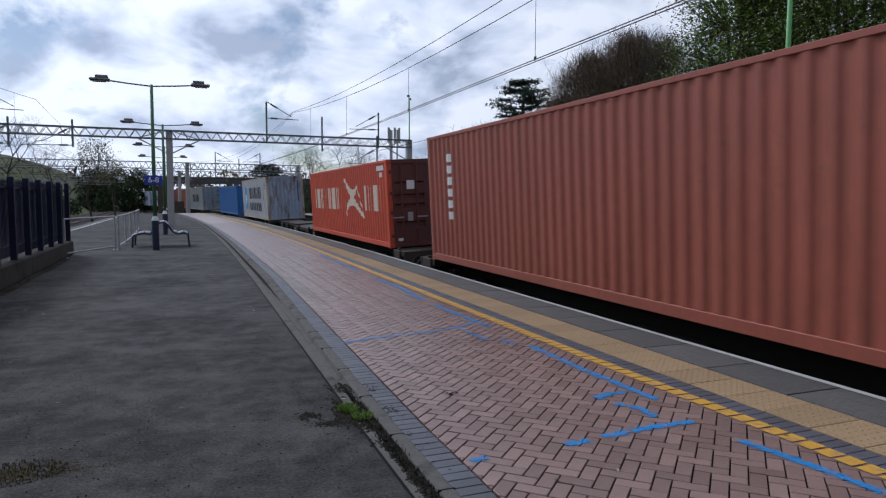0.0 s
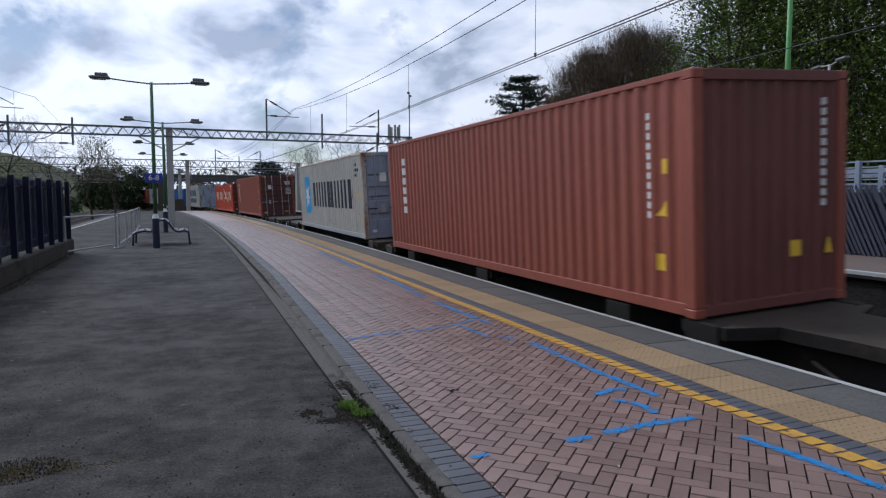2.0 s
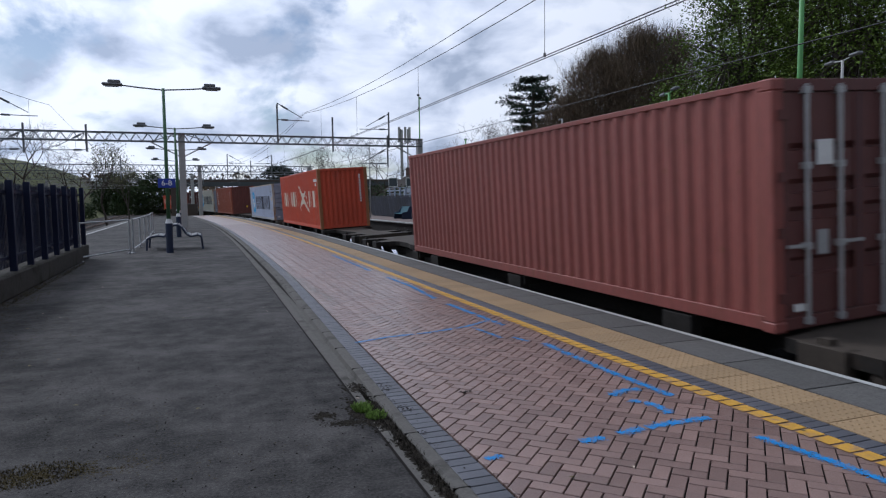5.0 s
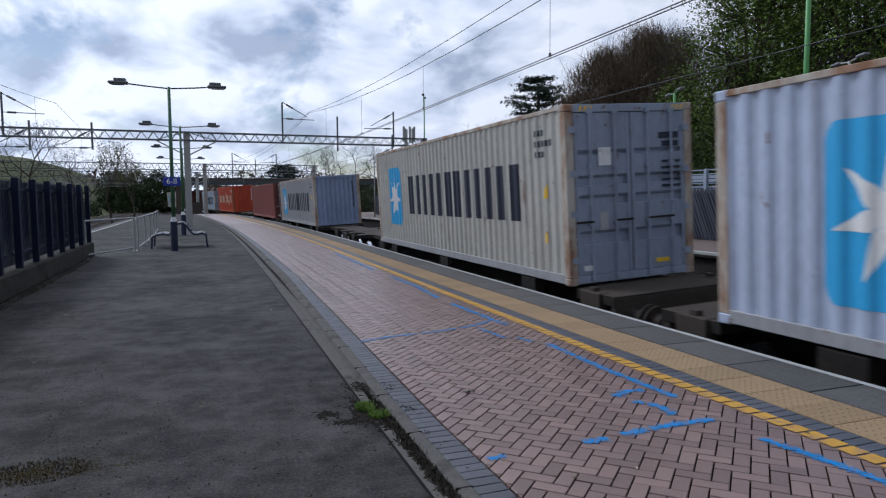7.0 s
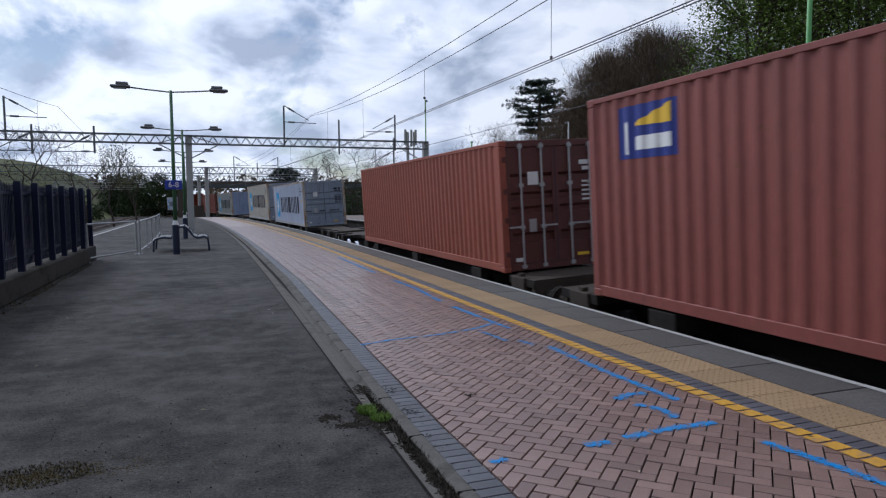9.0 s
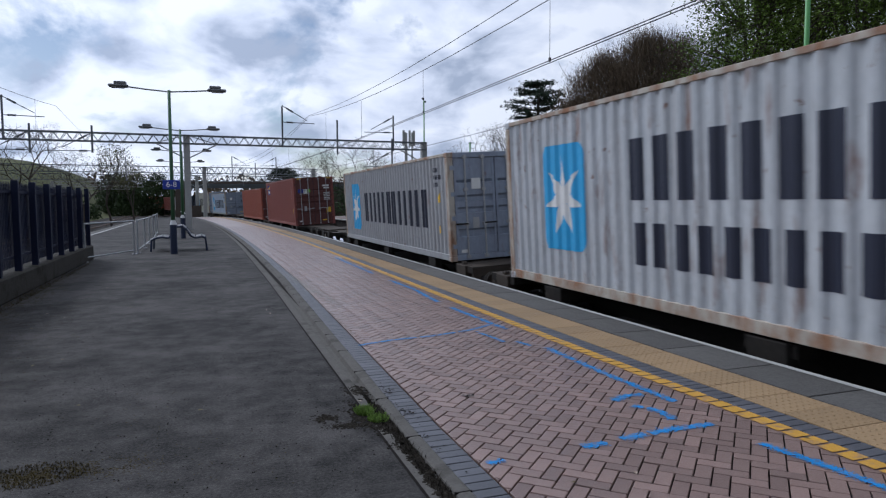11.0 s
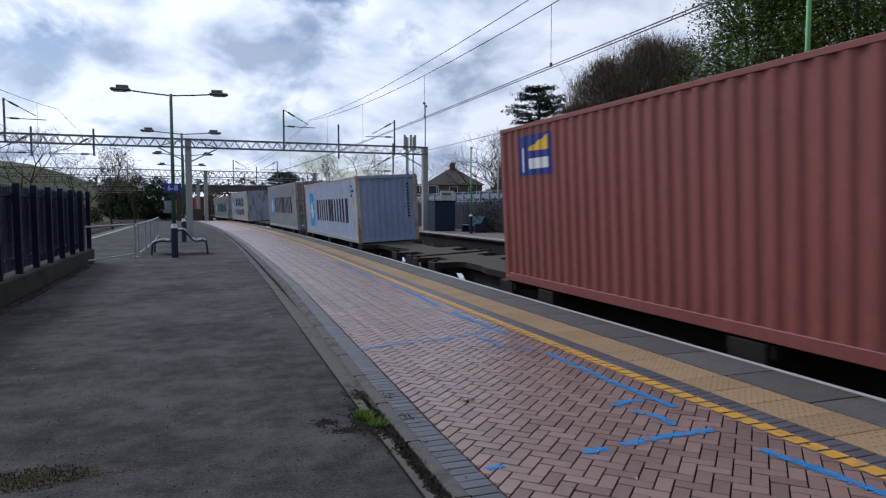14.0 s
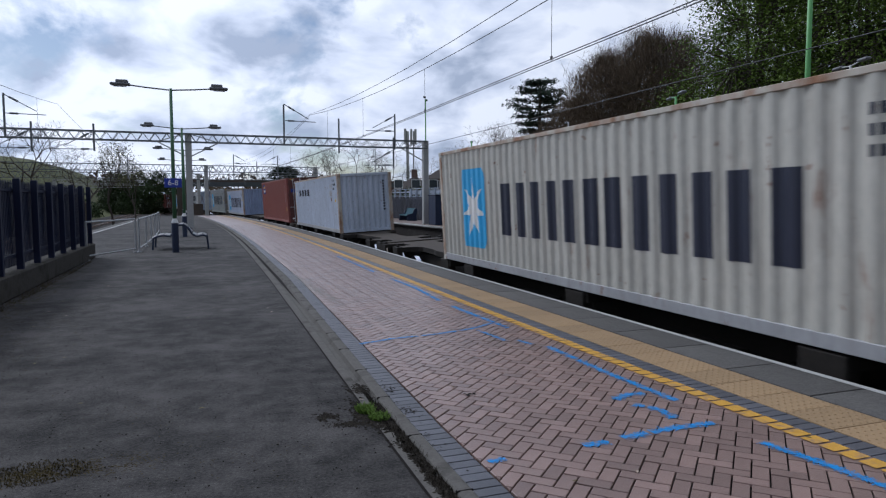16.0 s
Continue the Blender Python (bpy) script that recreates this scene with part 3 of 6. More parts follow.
                bm.faces.new(vs)
                part("warning_label", bm, YELLOW_DECAL, ob, "yellow warning label")
    else:
        for sx in (-1, 1):
            xs = sorted((sx * 0.012, sx * (hw - 0.165)))
            bm = bmesh.new()
            y_out, y_in = -hl + 0.03, -hl + 0.085
            # horizontal recesses pressed into the leaf
            bands = [(0.22 * H, 0.30 * H), (0.44 * H, 0.50 * H), (0.55 * H, 0.61 * H), (0.72 * H, 0.75 * H)]
            prof = [(0.16, y_out)]
            for a, b in bands:
                prof += [(a, y_out), (a + 0.012, y_in), (b - 0.05, y_in), (b, y_out)]
            prof.append((H - 0.14, y_out))
            rows = [[bm.verts.new((x, y, z)) for x in xs] for z, y in prof]
            for r0, r1 in zip(rows, rows[1:]):
                bm.faces.new((r0[0], r0[1], r1[1], r1[0]))
            box(bm, xs[0], xs[0] + 0.06, y_out - 0.012, y_out, 0.16, H - 0.14)
            box(bm, xs[1] - 0.06, xs[1], y_out - 0.012, y_out, 0.16, H - 0.14)
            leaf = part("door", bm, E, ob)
            for k, f in enumerate((0.30, 0.74)):
                x = sx * (f * (hw - 0.165))
                bm = bmesh.new()
                tube(bm, (x, -hl - 0.016, 0.06), (x, -hl - 0.016, H - 0.06), 0.023, sides=6)
                for z in (0.10, 0.34 * H, 0.66 * H, H - 0.12):
                    box(bm, x - 0.05, x + 0.05, -hl - 0.034, -hl + 0.03, z - 0.035, z + 0.035)
                part("lock_rod", bm, ROD_STEEL if side_mat in ("red_brown", "maroon", "grey") else E, leaf)
                bm = bmesh.new()
                box(bm, x - (0.30 if k else 0.02), x + (0.02 if k else 0.30), -hl - 0.045, -hl - 0.028, 0.40 * H - 0.16, 0.40 * H - 0.125)
                part("lock_handle", bm, ROD_STEEL if E is not PAINTS["shaded_grey_end"] else STEEL_DARK, leaf)
            for z in (0.14 * H, 0.40 * H, 0.62 * H, 0.86 * H):
                x = sx * (hw - 0.13)
                bm = bmesh.new()
                box(bm, x - 0.07, x + 0.05, -hl - 0.015, -hl + 0.02, z - 0.05, z + 0.05)
                part("hinge", bm, E, leaf)
        # black strips: door seals that also paint the shadow along the frame
        for gx in (-hw + 0.155, hw - 0.175):
            boxed("door_seal_shadow", (gx, gx + 0.02, -hl + 0.022, -hl + 0.034, 0.16, H - 0.14), NAVY, ob, "black rubber door seal")
        boxed("door_seal_shadow", (-0.02, 0.02, -hl + 0.022, -hl + 0.04, 0.16, H - 0.14), NAVY, ob, "black rubber door seal")
        dark = side_mat in ("red_brown", "maroon", "orange_red", "blue")
        labels = [("placard", -0.62, -0.38, 0.66 * H, 0.76 * H, WHITE_DECAL if dark or logo == "star_word" else SKY_SQUARE),
                  ("plate", -0.62, -0.46, 0.30 * H, 0.40 * H, ROD_STEEL), ("sticker", 0.55, 0.95, 0.80 * H, 0.835 * H, WHITE_DECAL if dark else NAVY),
                  ("sticker", 0.62, 0.95, 0.755 * H, 0.785 * H, WHITE_DECAL if dark else NAVY), ("sticker", -0.95, -0.75, 0.07 * H + 0.02, 0.10 * H + 0.02, WHITE_DECAL),
                  ("warning_label", 0.45, 0.72, 0.085 * H, 0.11 * H, YELLOW_DECAL)]
        for i in range(5):
            labels.append(("sticker", 0.60, 0.98, (0.52 + 0.035 * i) * H, (0.535 + 0.035 * i) * H, WHITE_DECAL if dark else NAVY))
        if logo == "beacon":
            labels += [("logo_panel", -0.95, -0.52, 0.68 * H, 0.76 * H, DEEP_BLUE), ("sticker", -0.36, -0.2, 0.69 * H, 0.75 * H, GREEN_DECAL), ("warning_label", 0.72, 1.0, 0.25 * H, 0.36 * H, YELLOW_DECAL)]
        for nm, x0, x1, a, b, mt in labels:
            bm = bmesh.new()
            vs = [bm.verts.new(p) for p in ((x0, -hl + 0.012, a), (x1, -hl + 0.012, a), (x1, -hl + 0.012, b), (x0, -hl + 0.012, b))]
            bm.faces.new(vs)
            part(nm, bm, mt, ob)
    # painted marks on both sides are alike; the platform side is the one seen
    if logo in ("star_word", "two_words"):
        if H > 2.8:
            zc, zlo, zhi = 1.50, 1.0, 2.05
        else:
            zc, zlo, zhi = 1.27, 0.76, 1.76
        star_panel(ob, 4.08, zc + 0.0, 1.32, 1.70)
        if logo == "star_word":
            big_word(ob, 2.62, -4.55, zlo, zhi, 6, NAVY, "large dark block lettering")
        else:
            big_word(ob, 2.30, -3.60, 1.45, 2.27, 6, NAVY, "large dark block lettering")
            big_word(ob, 2.24, -3.55, 0.58, 1.15, 7, NAVY, "dark block lettering")
        small_marks(ob, NAVY, -5.22, H - 0.32, 3)
        decal("warning_label", [(-5.22, 1.42, 1.44, -5.42, 1.42, 1.66)], YELLOW_DECAL, ob, "yellow warning triangle")
        decal("warning_label", [bar(-5.38, -5.26, 0.66, 0.84)], YELLOW_DECAL, ob, "yellow label")
    elif logo == "line_word":
        star_panel(ob, 5.3, 1.86, 0.6, 0.5, disc=False)
        big_word(ob, 4.75, 0.93, 1.69, 2.03, 9, NAVY, "dark block lettering")
        small_marks(ob, NAVY, -5.22, 2.38, 3)
        decal("warning_label", [(-5.32, 1.38, 1.40, -5.54, 1.38, 1.60)], YELLOW_DECAL, ob, "yellow warning triangle")
        decal("repair_patch", [bar(-4.86, -4.62, 1.96, 2.20), bar(-4.56, -4.30, 1.98, 2.16), bar(-4.80, -4.52, 1.66, 1.90), bar(-4.46, -4.22, 1.62, 1.88), bar(-4.66, -4.44, 1.42, 1.58)], PAINTS["rusty"], ob, "dull grey repaired patches")
    elif logo == "upright":
        column_marks(ob, WHITE_DECAL, 4.85, 1.0, 2.52, 6, 0.24)
        column_marks(ob, WHITE_DECAL, -5.27, 1.17, 2.52, 11, 0.10)
        decal("warning_label", [bar(-5.64, -5.5, 1.72, 1.90), bar(-5.58, -5.4, 0.52, 0.73)], YELLOW_DECAL, ob, "yellow labels")
        decal("warning_label", [(-5.40, 1.20, 1.22, -5.62, 1.20, 1.40)], YELLOW_DECAL, ob, "yellow warning triangle")
    elif logo == "cross":
        big_word(ob, 5.08, -0.21, 1.05, 1.88, 7, CREAM_DECAL, "cream block lettering", 0.22)
        big_word(ob, -3.44, -5.44, 1.07, 1.88, 3, CREAM_DECAL, "cream block lettering", 0.22)
        upper = [(-0.53, 2.10, 2.20), (-0.75, 2.02, 2.17), (-0.95, 1.82, 2.05), (-1.2, 1.66, 1.92), (-1.5, 1.48, 1.82), (-1.75, 1.44, 1.78), (-2.05, 1.55, 1.78), (-2.3, 1.70, 1.86), (-2.47, 1.86, 1.94)]
        lower = [(-0.74, 0.80, 0.92), (-0.86, 0.96, 1.18), (-1.05, 1.12, 1.36), (-1.35, 1.20, 1.46), (-1.7, 1.22, 1.50), (-2.05, 1.20, 1.46), (-2.35, 1.08, 1.32), (-2.7, 0.96, 1.14), (-3.0, 0.84, 0.98), (-3.22, 0.80, 0.86)]
        decal("logo_flag", [(*p, *q) for line in (upper, lower) for p, q in zip(line, line[1:])], CREAM_DECAL, ob, "cream crossed-pennant logo")
        decal("logo_outline", [(-0.50, 1.78, 1.86, -0.74, 0.80, 0.90), (-2.44, 1.82, 1.94, -2.72, 1.42, 1.54), (-2.72, 1.42, 1.54, -3.0, 1.12, 1.22), (-3.0, 1.12, 1.22, -3.2, 0.82, 0.94)], CREAM_DECAL, ob, "thin cream outline of the pennants")
        decal("marking", [bar(-5.7, -5.0, 2.3, 2.44), bar(-5.6, -5.32, 2.1, 2.24)], WHITE_DECAL, ob, "rows of small worn code markings")
    elif logo == "beacon":
        decal("logo_panel", [bar(4.17, 5.35, H - 0.91, H - 0.21)], DEEP_BLUE, ob, "deep blue logo panel")
        decal("logo_beam", [(5.0, H - 0.48, H - 0.44, 4.25, H - 0.50, H - 0.25)], YELLOW_DECAL, ob, "yellow beam", proud=0.009)
        decal("logo_block", [bar(4.25, 5.0, H - 0.80, H - 0.62), bar(5.12, 5.22, H - 0.85, H - 0.42)], WHITE_DECAL, ob, "white logo blocks", proud=0.009)
        column_marks(ob, WHITE_DECAL, -5.27, 1.17, 2.42, 11, 0.08)
        decal("warning_label", [bar(-5.64, -5.42, 0.75, 1.05)], YELLOW_DECAL, ob, "yellow label")
    elif logo == "bars":
        big_word(ob, 3.0, -3.0, 1.0, 2.0, 5, NAVY, "dark block lettering")
    return ob


def wagon(kind="spine"):
    """A flat container wagon: origin below the middle of its load, empty end towards +y."""
    ob = thing("container_flat_wagon", "low dusty steel container flat wagon on two bogies", "wagon", "wagons of the train")
    if kind == "spine":
        outline = [(-7.2, 1.15), (-6.15, 1.15), (-6.1, 0.7), (-4.9, 0.62), (-4.8, 1.15), (-4.3, 1.15), (-4.2, 0.62), (-0.4, 0.62), (-0.35, 1.15), (0.35, 1.15), (0.4, 0.62), (4.2, 0.62), (4.3, 1.15),
                   (4.8, 1.15), (4.95, 0.62), (5.7, 0.62), (5.8, 1.17), (6.5, 1.17), (6.75, 0.66), (7.6, 0.60), (8.5, 0.60), (9.0, 0.50), (10.1, 0.48), (10.3, 0.58), (10.42, 0.80), (10.45, 1.15), (11.0, 1.15), (11.05, 0.80), (11.15, 0.55), (11.9, 0.55), (12.0, 0.72), (12.02, 1.15), (12.45, 1.15)]
    else:
        outline = [(-7.2, 1.15), (-6.15, 1.15), (-6.1, 0.7), (-4.9, 0.62), (4.9, 0.62), (5.7, 0.62), (5.8, 1.17), (6.6, 1.17), (6.7, 0.85), (7.5, 0.85), (7.6, 1.12), (12.1, 1.12), (12.45, 0.75)]
    bm = bmesh.new()
    zt, zb = -0.025, -0.17
    edge = bmesh.new()
    top_l = [bm.verts.new((-w, y, zt)) for y, w in outline]
    top_r = [bm.verts.new((w, y, zt)) for y, w in outline]
    for i in range(len(outline) - 1):
        bm.faces.new((top_l[i], top_r[i], top_r[i + 1], top_l[i + 1]))
    for sgn in (-1, 1):
        up = [edge.verts.new((sgn * w, y, zt)) for y, w in outline]
        low = [edge.verts.new((sgn * w, y, zb)) for y, w in outline]
        for i in range(len(outline) - 1):
            q = (up[i], up[i + 1], low[i + 1], low[i])
            edge.faces.new(q if sgn < 0 else q[::-1])
    # deck sides take the dark steel so they look shaded below the top
    part("deck_edge", edge, STEEL_DARK, ob, "grimy dark deck edge")
    part("deck", bm, DECK_STEEL, ob, "dusty brown steel deck")
    # no openings cut: black discs on the deck paint the shade of its holes
    if kind == "flat":
        for hx, hy in ((-0.55, 8.3), (0.55, 8.3), (-0.55, 10.6), (0.55, 10.6)):
            bm = bmesh.new()
            tube(bm, (hx, hy, -0.03), (hx, hy, -0.0205), 0.27, sides=20)
            part("deck_hole_shade", bm, NAVY, ob, "round black hole in the deck")
    # centre sill under the deck
    boxed("centre_sill", (-0.34, 0.34, -7.0, 12.1, -0.62, -0.26), STEEL_DARK, ob)
    for sx in (-1, 1):
        for y in ((-0.0, 4.55, -4.55, 6.15, -6.6, 10.72, 12.2) if kind == "spine" else (-6.6, 6.2, 7.9, 10.9)):
            bm = bmesh.new()
            xs = sorted((sx * 1.20, sx * 1.02))
            box(bm, xs[0], xs[1], y - 0.27, y + 0.27, -0.30, -0.012, 0.012)
            box(bm, sx * 1.1 - 0.05, sx * 1.1 + 0.05, y - 0.06, y + 0.06, -0.02, 0.05 if abs(y) > 6.2 else -0.011)
            part("load_bracket", bm, STEEL_DARK if y > -6 else DECK_STEEL, ob)
    for yc in (-5.0, 10.85):
        for sx in (-1, 1):
            bm = bmesh.new()
            box(bm, sx * 0.52 - 0.06, sx * 0.52 + 0.06, yc - 1.45, yc + 1.45, -0.70, -0.52, 0.02)
            for dy in (-0.87, 0.87):
                box(bm, sx * 0.52 - 0.10, sx * 0.52 + 0.10, yc + dy - 0.16, yc + dy + 0.16, -0.9, -0.55, 0.02)
                tube(bm, (sx * 0.835, yc + dy, -0.715), (sx * 0.90, yc + dy, -0.715), 0.09, sides=10)
            box(bm, sx * 0.52 - 0.09, sx * 0.52 + 0.09, yc - 0.3, yc + 0.3, -0.85, -0.45, 0.02)
            part("bogie_frame", bm, STEEL_DARK, ob)
            for dy in (-0.87, 0.87):
                bm = bmesh.new()
                tube(bm, (sx * 0.70, yc + dy, -0.715), (sx * 0.83, yc + dy, -0.715), 0.455, sides=28)
                wheel = part("wheel", bm, STEEL_DARK, ob)
                bm = bmesh.new()
                for k in range(28):
                    a0, a1 = 2 * math.pi * k / 28, 2 * math.pi * (k + 1) / 28
                    x = sx * 0.834
                    q = [bm.verts.new((x, yc + dy + r * math.cos(a), -0.715 + r * math.sin(a))) for r, a in ((0.46, a0), (0.46, a1), (0.37, a1), (0.37, a0))]
                    bm.faces.new(q)
                    q2 = [bm.verts.new((xx, yc + dy + 0.459 * math.cos(a), -0.715 + 0.459 * math.sin(a))) for xx, a in ((sx * 0.70, a0), (sx * 0.70, a1), (x, a1), (x, a0))]
                    bm.faces.new(q2)
                part("tyre", bm, WHEEL_RIM, wheel, "bright polished wheel rim")
        bm = bmesh.new()
        for dy in (-0.87, 0.87):
            tube(bm, (-0.7, yc + dy, -0.715), (0.7, yc + dy, -0.715), 0.09, sides=10)
        box(bm, -0.9, 0.9, yc - 0.25, yc + 0.25, -0.75, -0.5)
        part("axles", bm, STEEL_DARK, ob)
    for yb, sgn in ((-7.2, -1), (12.45, 1)):
        bm = bmesh.new()
        box(bm, -1.13, 1.13, min(yb, yb - sgn * 0.14), max(yb, yb - sgn * 0.14), -0.62, -0.04, 0.015)
        part("headstock", bm, DECK_STEEL, ob)
        for sx in (-1, 1):
            bm = bmesh.new()
            tube(bm, (sx * 0.86, yb, -0.33), (sx * 0.86, yb + sgn * 0.30, -0.33), 0.11, sides=14)
            tube(bm, (sx * 0.86, yb + sgn * 0.26, -0.33), (sx * 0.86, yb + sgn * 0.44, -0.33), 0.14, sides=14)
            tube(bm, (sx * 0.86, yb + sgn * 0.44, -0.33), (sx * 0.86, yb + sgn * 0.48, -0.33), 0.24, sides=18)
            part("buffer", bm, STEEL_DARK, ob)
            bm = bmesh.new()
            box(bm, *sorted((sx * 1.135, sx * 1.16)), *sorted((yb - sgn * 0.62, yb - sgn * 0.36)), -0.34, -0.12, 0.02)
            plate = part("lifting_plate", bm, RUST_POST, ob, "dull ochre socket plate")
            # raised black block paints the shade inside the socket
            bm = bmesh.new()
            box(bm, *sorted((sx * 1.158, sx * 1.165)), *sorted((yb - sgn * 0.56, yb - sgn * 0.42)), -0.28, -0.18, 0.002)
            part("socket_hole_shade", bm, NAVY, plate, "black socket hole")
        bm = bmesh.new()
        pipe(bm, [(0, yb, -0.45), (0, yb + sgn * 0.3, -0.47), (0, yb + sgn * 0.55, -0.52)], 0.05, 8)
        part("coupling", bm, STEEL_DARK, ob)
    for sx in (-1, 1):
        bm = bmesh.new()
        box(bm, *sorted((sx * 0.75, sx * 0.98)), 1.2, 2.6, -0.62, -0.34, 0.02)
        part("equipment_box", bm, STEEL_DARK, ob)
        bm = bmesh.new()
        box(bm, *sorted((sx * 0.75, sx * 0.98)), -3.2, -2.2, -0.55, -0.34, 0.02)
        part("equipment_box", bm, STEEL_DARK, ob)
        bm = bmesh.new()
        pipe(bm, [(sx * 0.66, 7.2, -0.32), (sx * 0.98, 7.9, -0.40), (sx * 0.98, 8.4, -0.40)], 0.022, 6)
        part("brake_rod", bm, STEEL_DARK, ob)
        if kind != "flat":
            continue
        bm = bmesh.new()
        box(bm, *sorted((sx * 1.205, sx * 1.21)), 6.02, 6.16, -0.25, -0.10)
        part("marker", bm, YELLOW_DECAL, ob, "small yellow marker")
    return ob


def C(label, H, side, end, end_kind, post, logo):
    return dict(label=label, H=H, side=side, end=end, end_kind=end_kind, post=post, logo=logo)


# rear end of each container along the line at 0 s, front of the train first
HC, STD = 2.896, 2.591
TRAIN = [
    (144.3, C("white shipping container with dark block lettering", HC, "pale_blue", "shaded_grey_end", "doors", "grey", "bars")),
    (128.9, C("white and blue shipping container far along the train", HC, "pale_blue", "blue", "doors", "blue", "bars")),
    (102.6, C("brown shipping container far along the train", HC, "red_brown", "red_brown", "doors", "red_brown", "none")),
    (87.0, C("white shipping container with slate grey doors", HC, "grey", "shaded_grey_end", "doors", "grey", "bars")),
    (60.8, C("plain blue shipping container", STD, "blue", "blue", "plain", "blue", "none")),
    (44.9, C("white shipping container with a heavily rusted end", HC, "rusty", "rusty_shaded_end", "plain", "rust", "two_words")),
    (18.57, C("orange-red shipping container with cream lettering and dark red doors", STD, "orange_red", "shaded_maroon", "doors", "orange_red", "cross")),
    (2.76, C("red-brown corrugated shipping container with maroon doors", HC, "red_brown", "shaded_maroon", "doors", "red_brown", "upright")),
    (-24.08, C("cream shipping container with dark lettering, star panel and slate doors", HC, "cream", "shaded_grey_end", "doors", "rust", "star_word")),
    (-39.47, C("red-brown corrugated shipping container with a plain end", HC, "red_brown", "shaded_red_end", "plain", "red_brown", "upright")),
    (-65.2, C("pale blue-grey shipping container with star panel and slate doors", STD, "pale_blue", "shaded_grey_end", "doors", "rust", "star_word")),
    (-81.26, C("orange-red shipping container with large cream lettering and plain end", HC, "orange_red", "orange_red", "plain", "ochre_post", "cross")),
    (-107.8, C("maroon shipping container with bar-locked doors", STD, "maroon", "shaded_maroon", "doors", "maroon", "none")),
    (-123.23, C("grey shipping container with star panel and rusted corner posts", STD, "grey", "shaded_blue_end", "plain", "rust", "star_word")),
    (-148.15, C("cream shipping container with star panel and rusty corner posts", HC, "cream", "shaded_grey_end", "doors", "rust", "star_word")),
    (-163.6, C("pale blue shipping container with star panel and rusted corner posts", STD, "pale_blue", "shaded_grey_end", "doors", "rust", "star_word")),
    (-189.82, C("plain red-brown shipping container with dark bar-locked doors", STD, "red_brown", "shaded_maroon", "doors", "red_brown", "none")),
    (-205.22, C("dusty maroon shipping container with a blue logo panel", HC, "maroon", "shaded_maroon", "doors", "maroon", "beacon")),
    (-231.1, C("grey shipping container with star panel and slate doors", STD, "grey", "shaded_grey_end", "doors", "rust", "star_word")),
    (-246.55, C("pale shipping container with two words and a rust-streaked end", HC, "rusty", "rusty_shaded_end", "plain", "rust", "two_words")),
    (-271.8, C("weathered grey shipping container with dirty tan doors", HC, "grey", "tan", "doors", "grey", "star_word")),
    (-287.21, C("pale blue-grey shipping container with a plain end", STD, "pale_blue", "shaded_blue_end", "plain", "rust", "star_word")),
    (-312.5, C("maroon shipping container with blue logo panel and bar-locked doors", HC, "maroon", "shaded_maroon", "doors", "maroon", "beacon")),
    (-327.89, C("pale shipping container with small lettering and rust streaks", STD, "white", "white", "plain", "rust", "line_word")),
    (-353.22, C("cream-white shipping container with star panel and rust stains", STD, "cream", "shaded_grey_end", "doors", "rust", "star_word")),
    (-368.7, C("red-brown corrugated shipping container at the end of the train", HC, "red_brown", "shaded_red_end", "plain", "red_brown", "none")),
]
spine, flat = wagon("spine"), wagon("flat")
tagged(flat, "low grey steel container flat wagon with round deck holes")
used = set()
for i, (rear, spec) in enumerate(TRAIN):
    box_ob = container(spec)
    mid = rear + LEN / 2
    KEYED.append((box_ob, mid, False))
    proto = flat if i in (6, 7, 8) else spine
    if proto.name in used:
        wag = copy_thing(proto, Matrix())
    else:
        wag = proto
        used.add(proto.name)
    KEYED.append((wag, mid, i % 2 == 1))


def motions():
    times = [0.5 * i for i in range(33)]
    for ob, s0, turned in KEYED:
        walk(ob, [(t, train_pose(s0 + travelled(t), turned)) for t in times])

# ---- street furniture of the near platform ----
GREEN_POST = material("green_painted_post", (0.10, 0.30, 0.085), 0.5, vary=0.12, scale=3, fine=40, bump=0.05)
# post green darkened for lamp shafts seen against the light
BACKLIT_GREEN = material("backlit_green_post", (0.06, 0.145, 0.07), 0.5, vary=0.12, scale=3, fine=40, bump=0.05)
PARAPET_GREY = material("pale_blue_grey_steel", (0.27, 0.31, 0.38), 0.55, vary=0.2, scale=3, fine=30, bump=0.1)
NAVY_POST = material("navy_painted_steel", (0.012, 0.022, 0.055), 0.5, vary=0.2, scale=3, fine=40, bump=0.05)
WHITE_PAINT = material("white_painted_steel", (0.68, 0.68, 0.67), 0.5, vary=0.1, scale=4, fine=40, bump=0.05)
GREY_LAMP = material("grey_lamp_housing", (0.14, 0.145, 0.15), 0.6, vary=0.2, bump=0.05)
GALVANISED = material("galvanised_steel", (0.33, 0.34, 0.35), 0.55, metal=0.4, vary=0.2, scale=4, fine=50, bump=0.1)
GANTRY_STEEL = material("gantry_steel", (0.16, 0.17, 0.18), 0.6, metal=0.3, vary=0.2, scale=1, fine=20, bump=0.1)
MAST_GREY = material("pale_mast_steel", (0.36, 0.36, 0.35), 0.7, vary=0.15, scale=1, fine=20, bump=0.1)
WIRE = material("dark_wire", (0.05, 0.05, 0.052), 0.6, vary=0.1, bump=0)
FENCE_BLACK = material("navy_palisade_paint", (0.008, 0.012, 0.036), 0.6, vary=0.2, scale=3, fine=40, bump=0.1, spec=0.25)
SIGN_BLUE = material("sign_blue", (0.02, 0.045, 0.34), 0.4, vary=0.08, bump=0)
TEAL = material("teal_painted_steel", (0.035, 0.15, 0.20), 0.5, vary=0.15, scale=4, fine=40, bump=0.1)
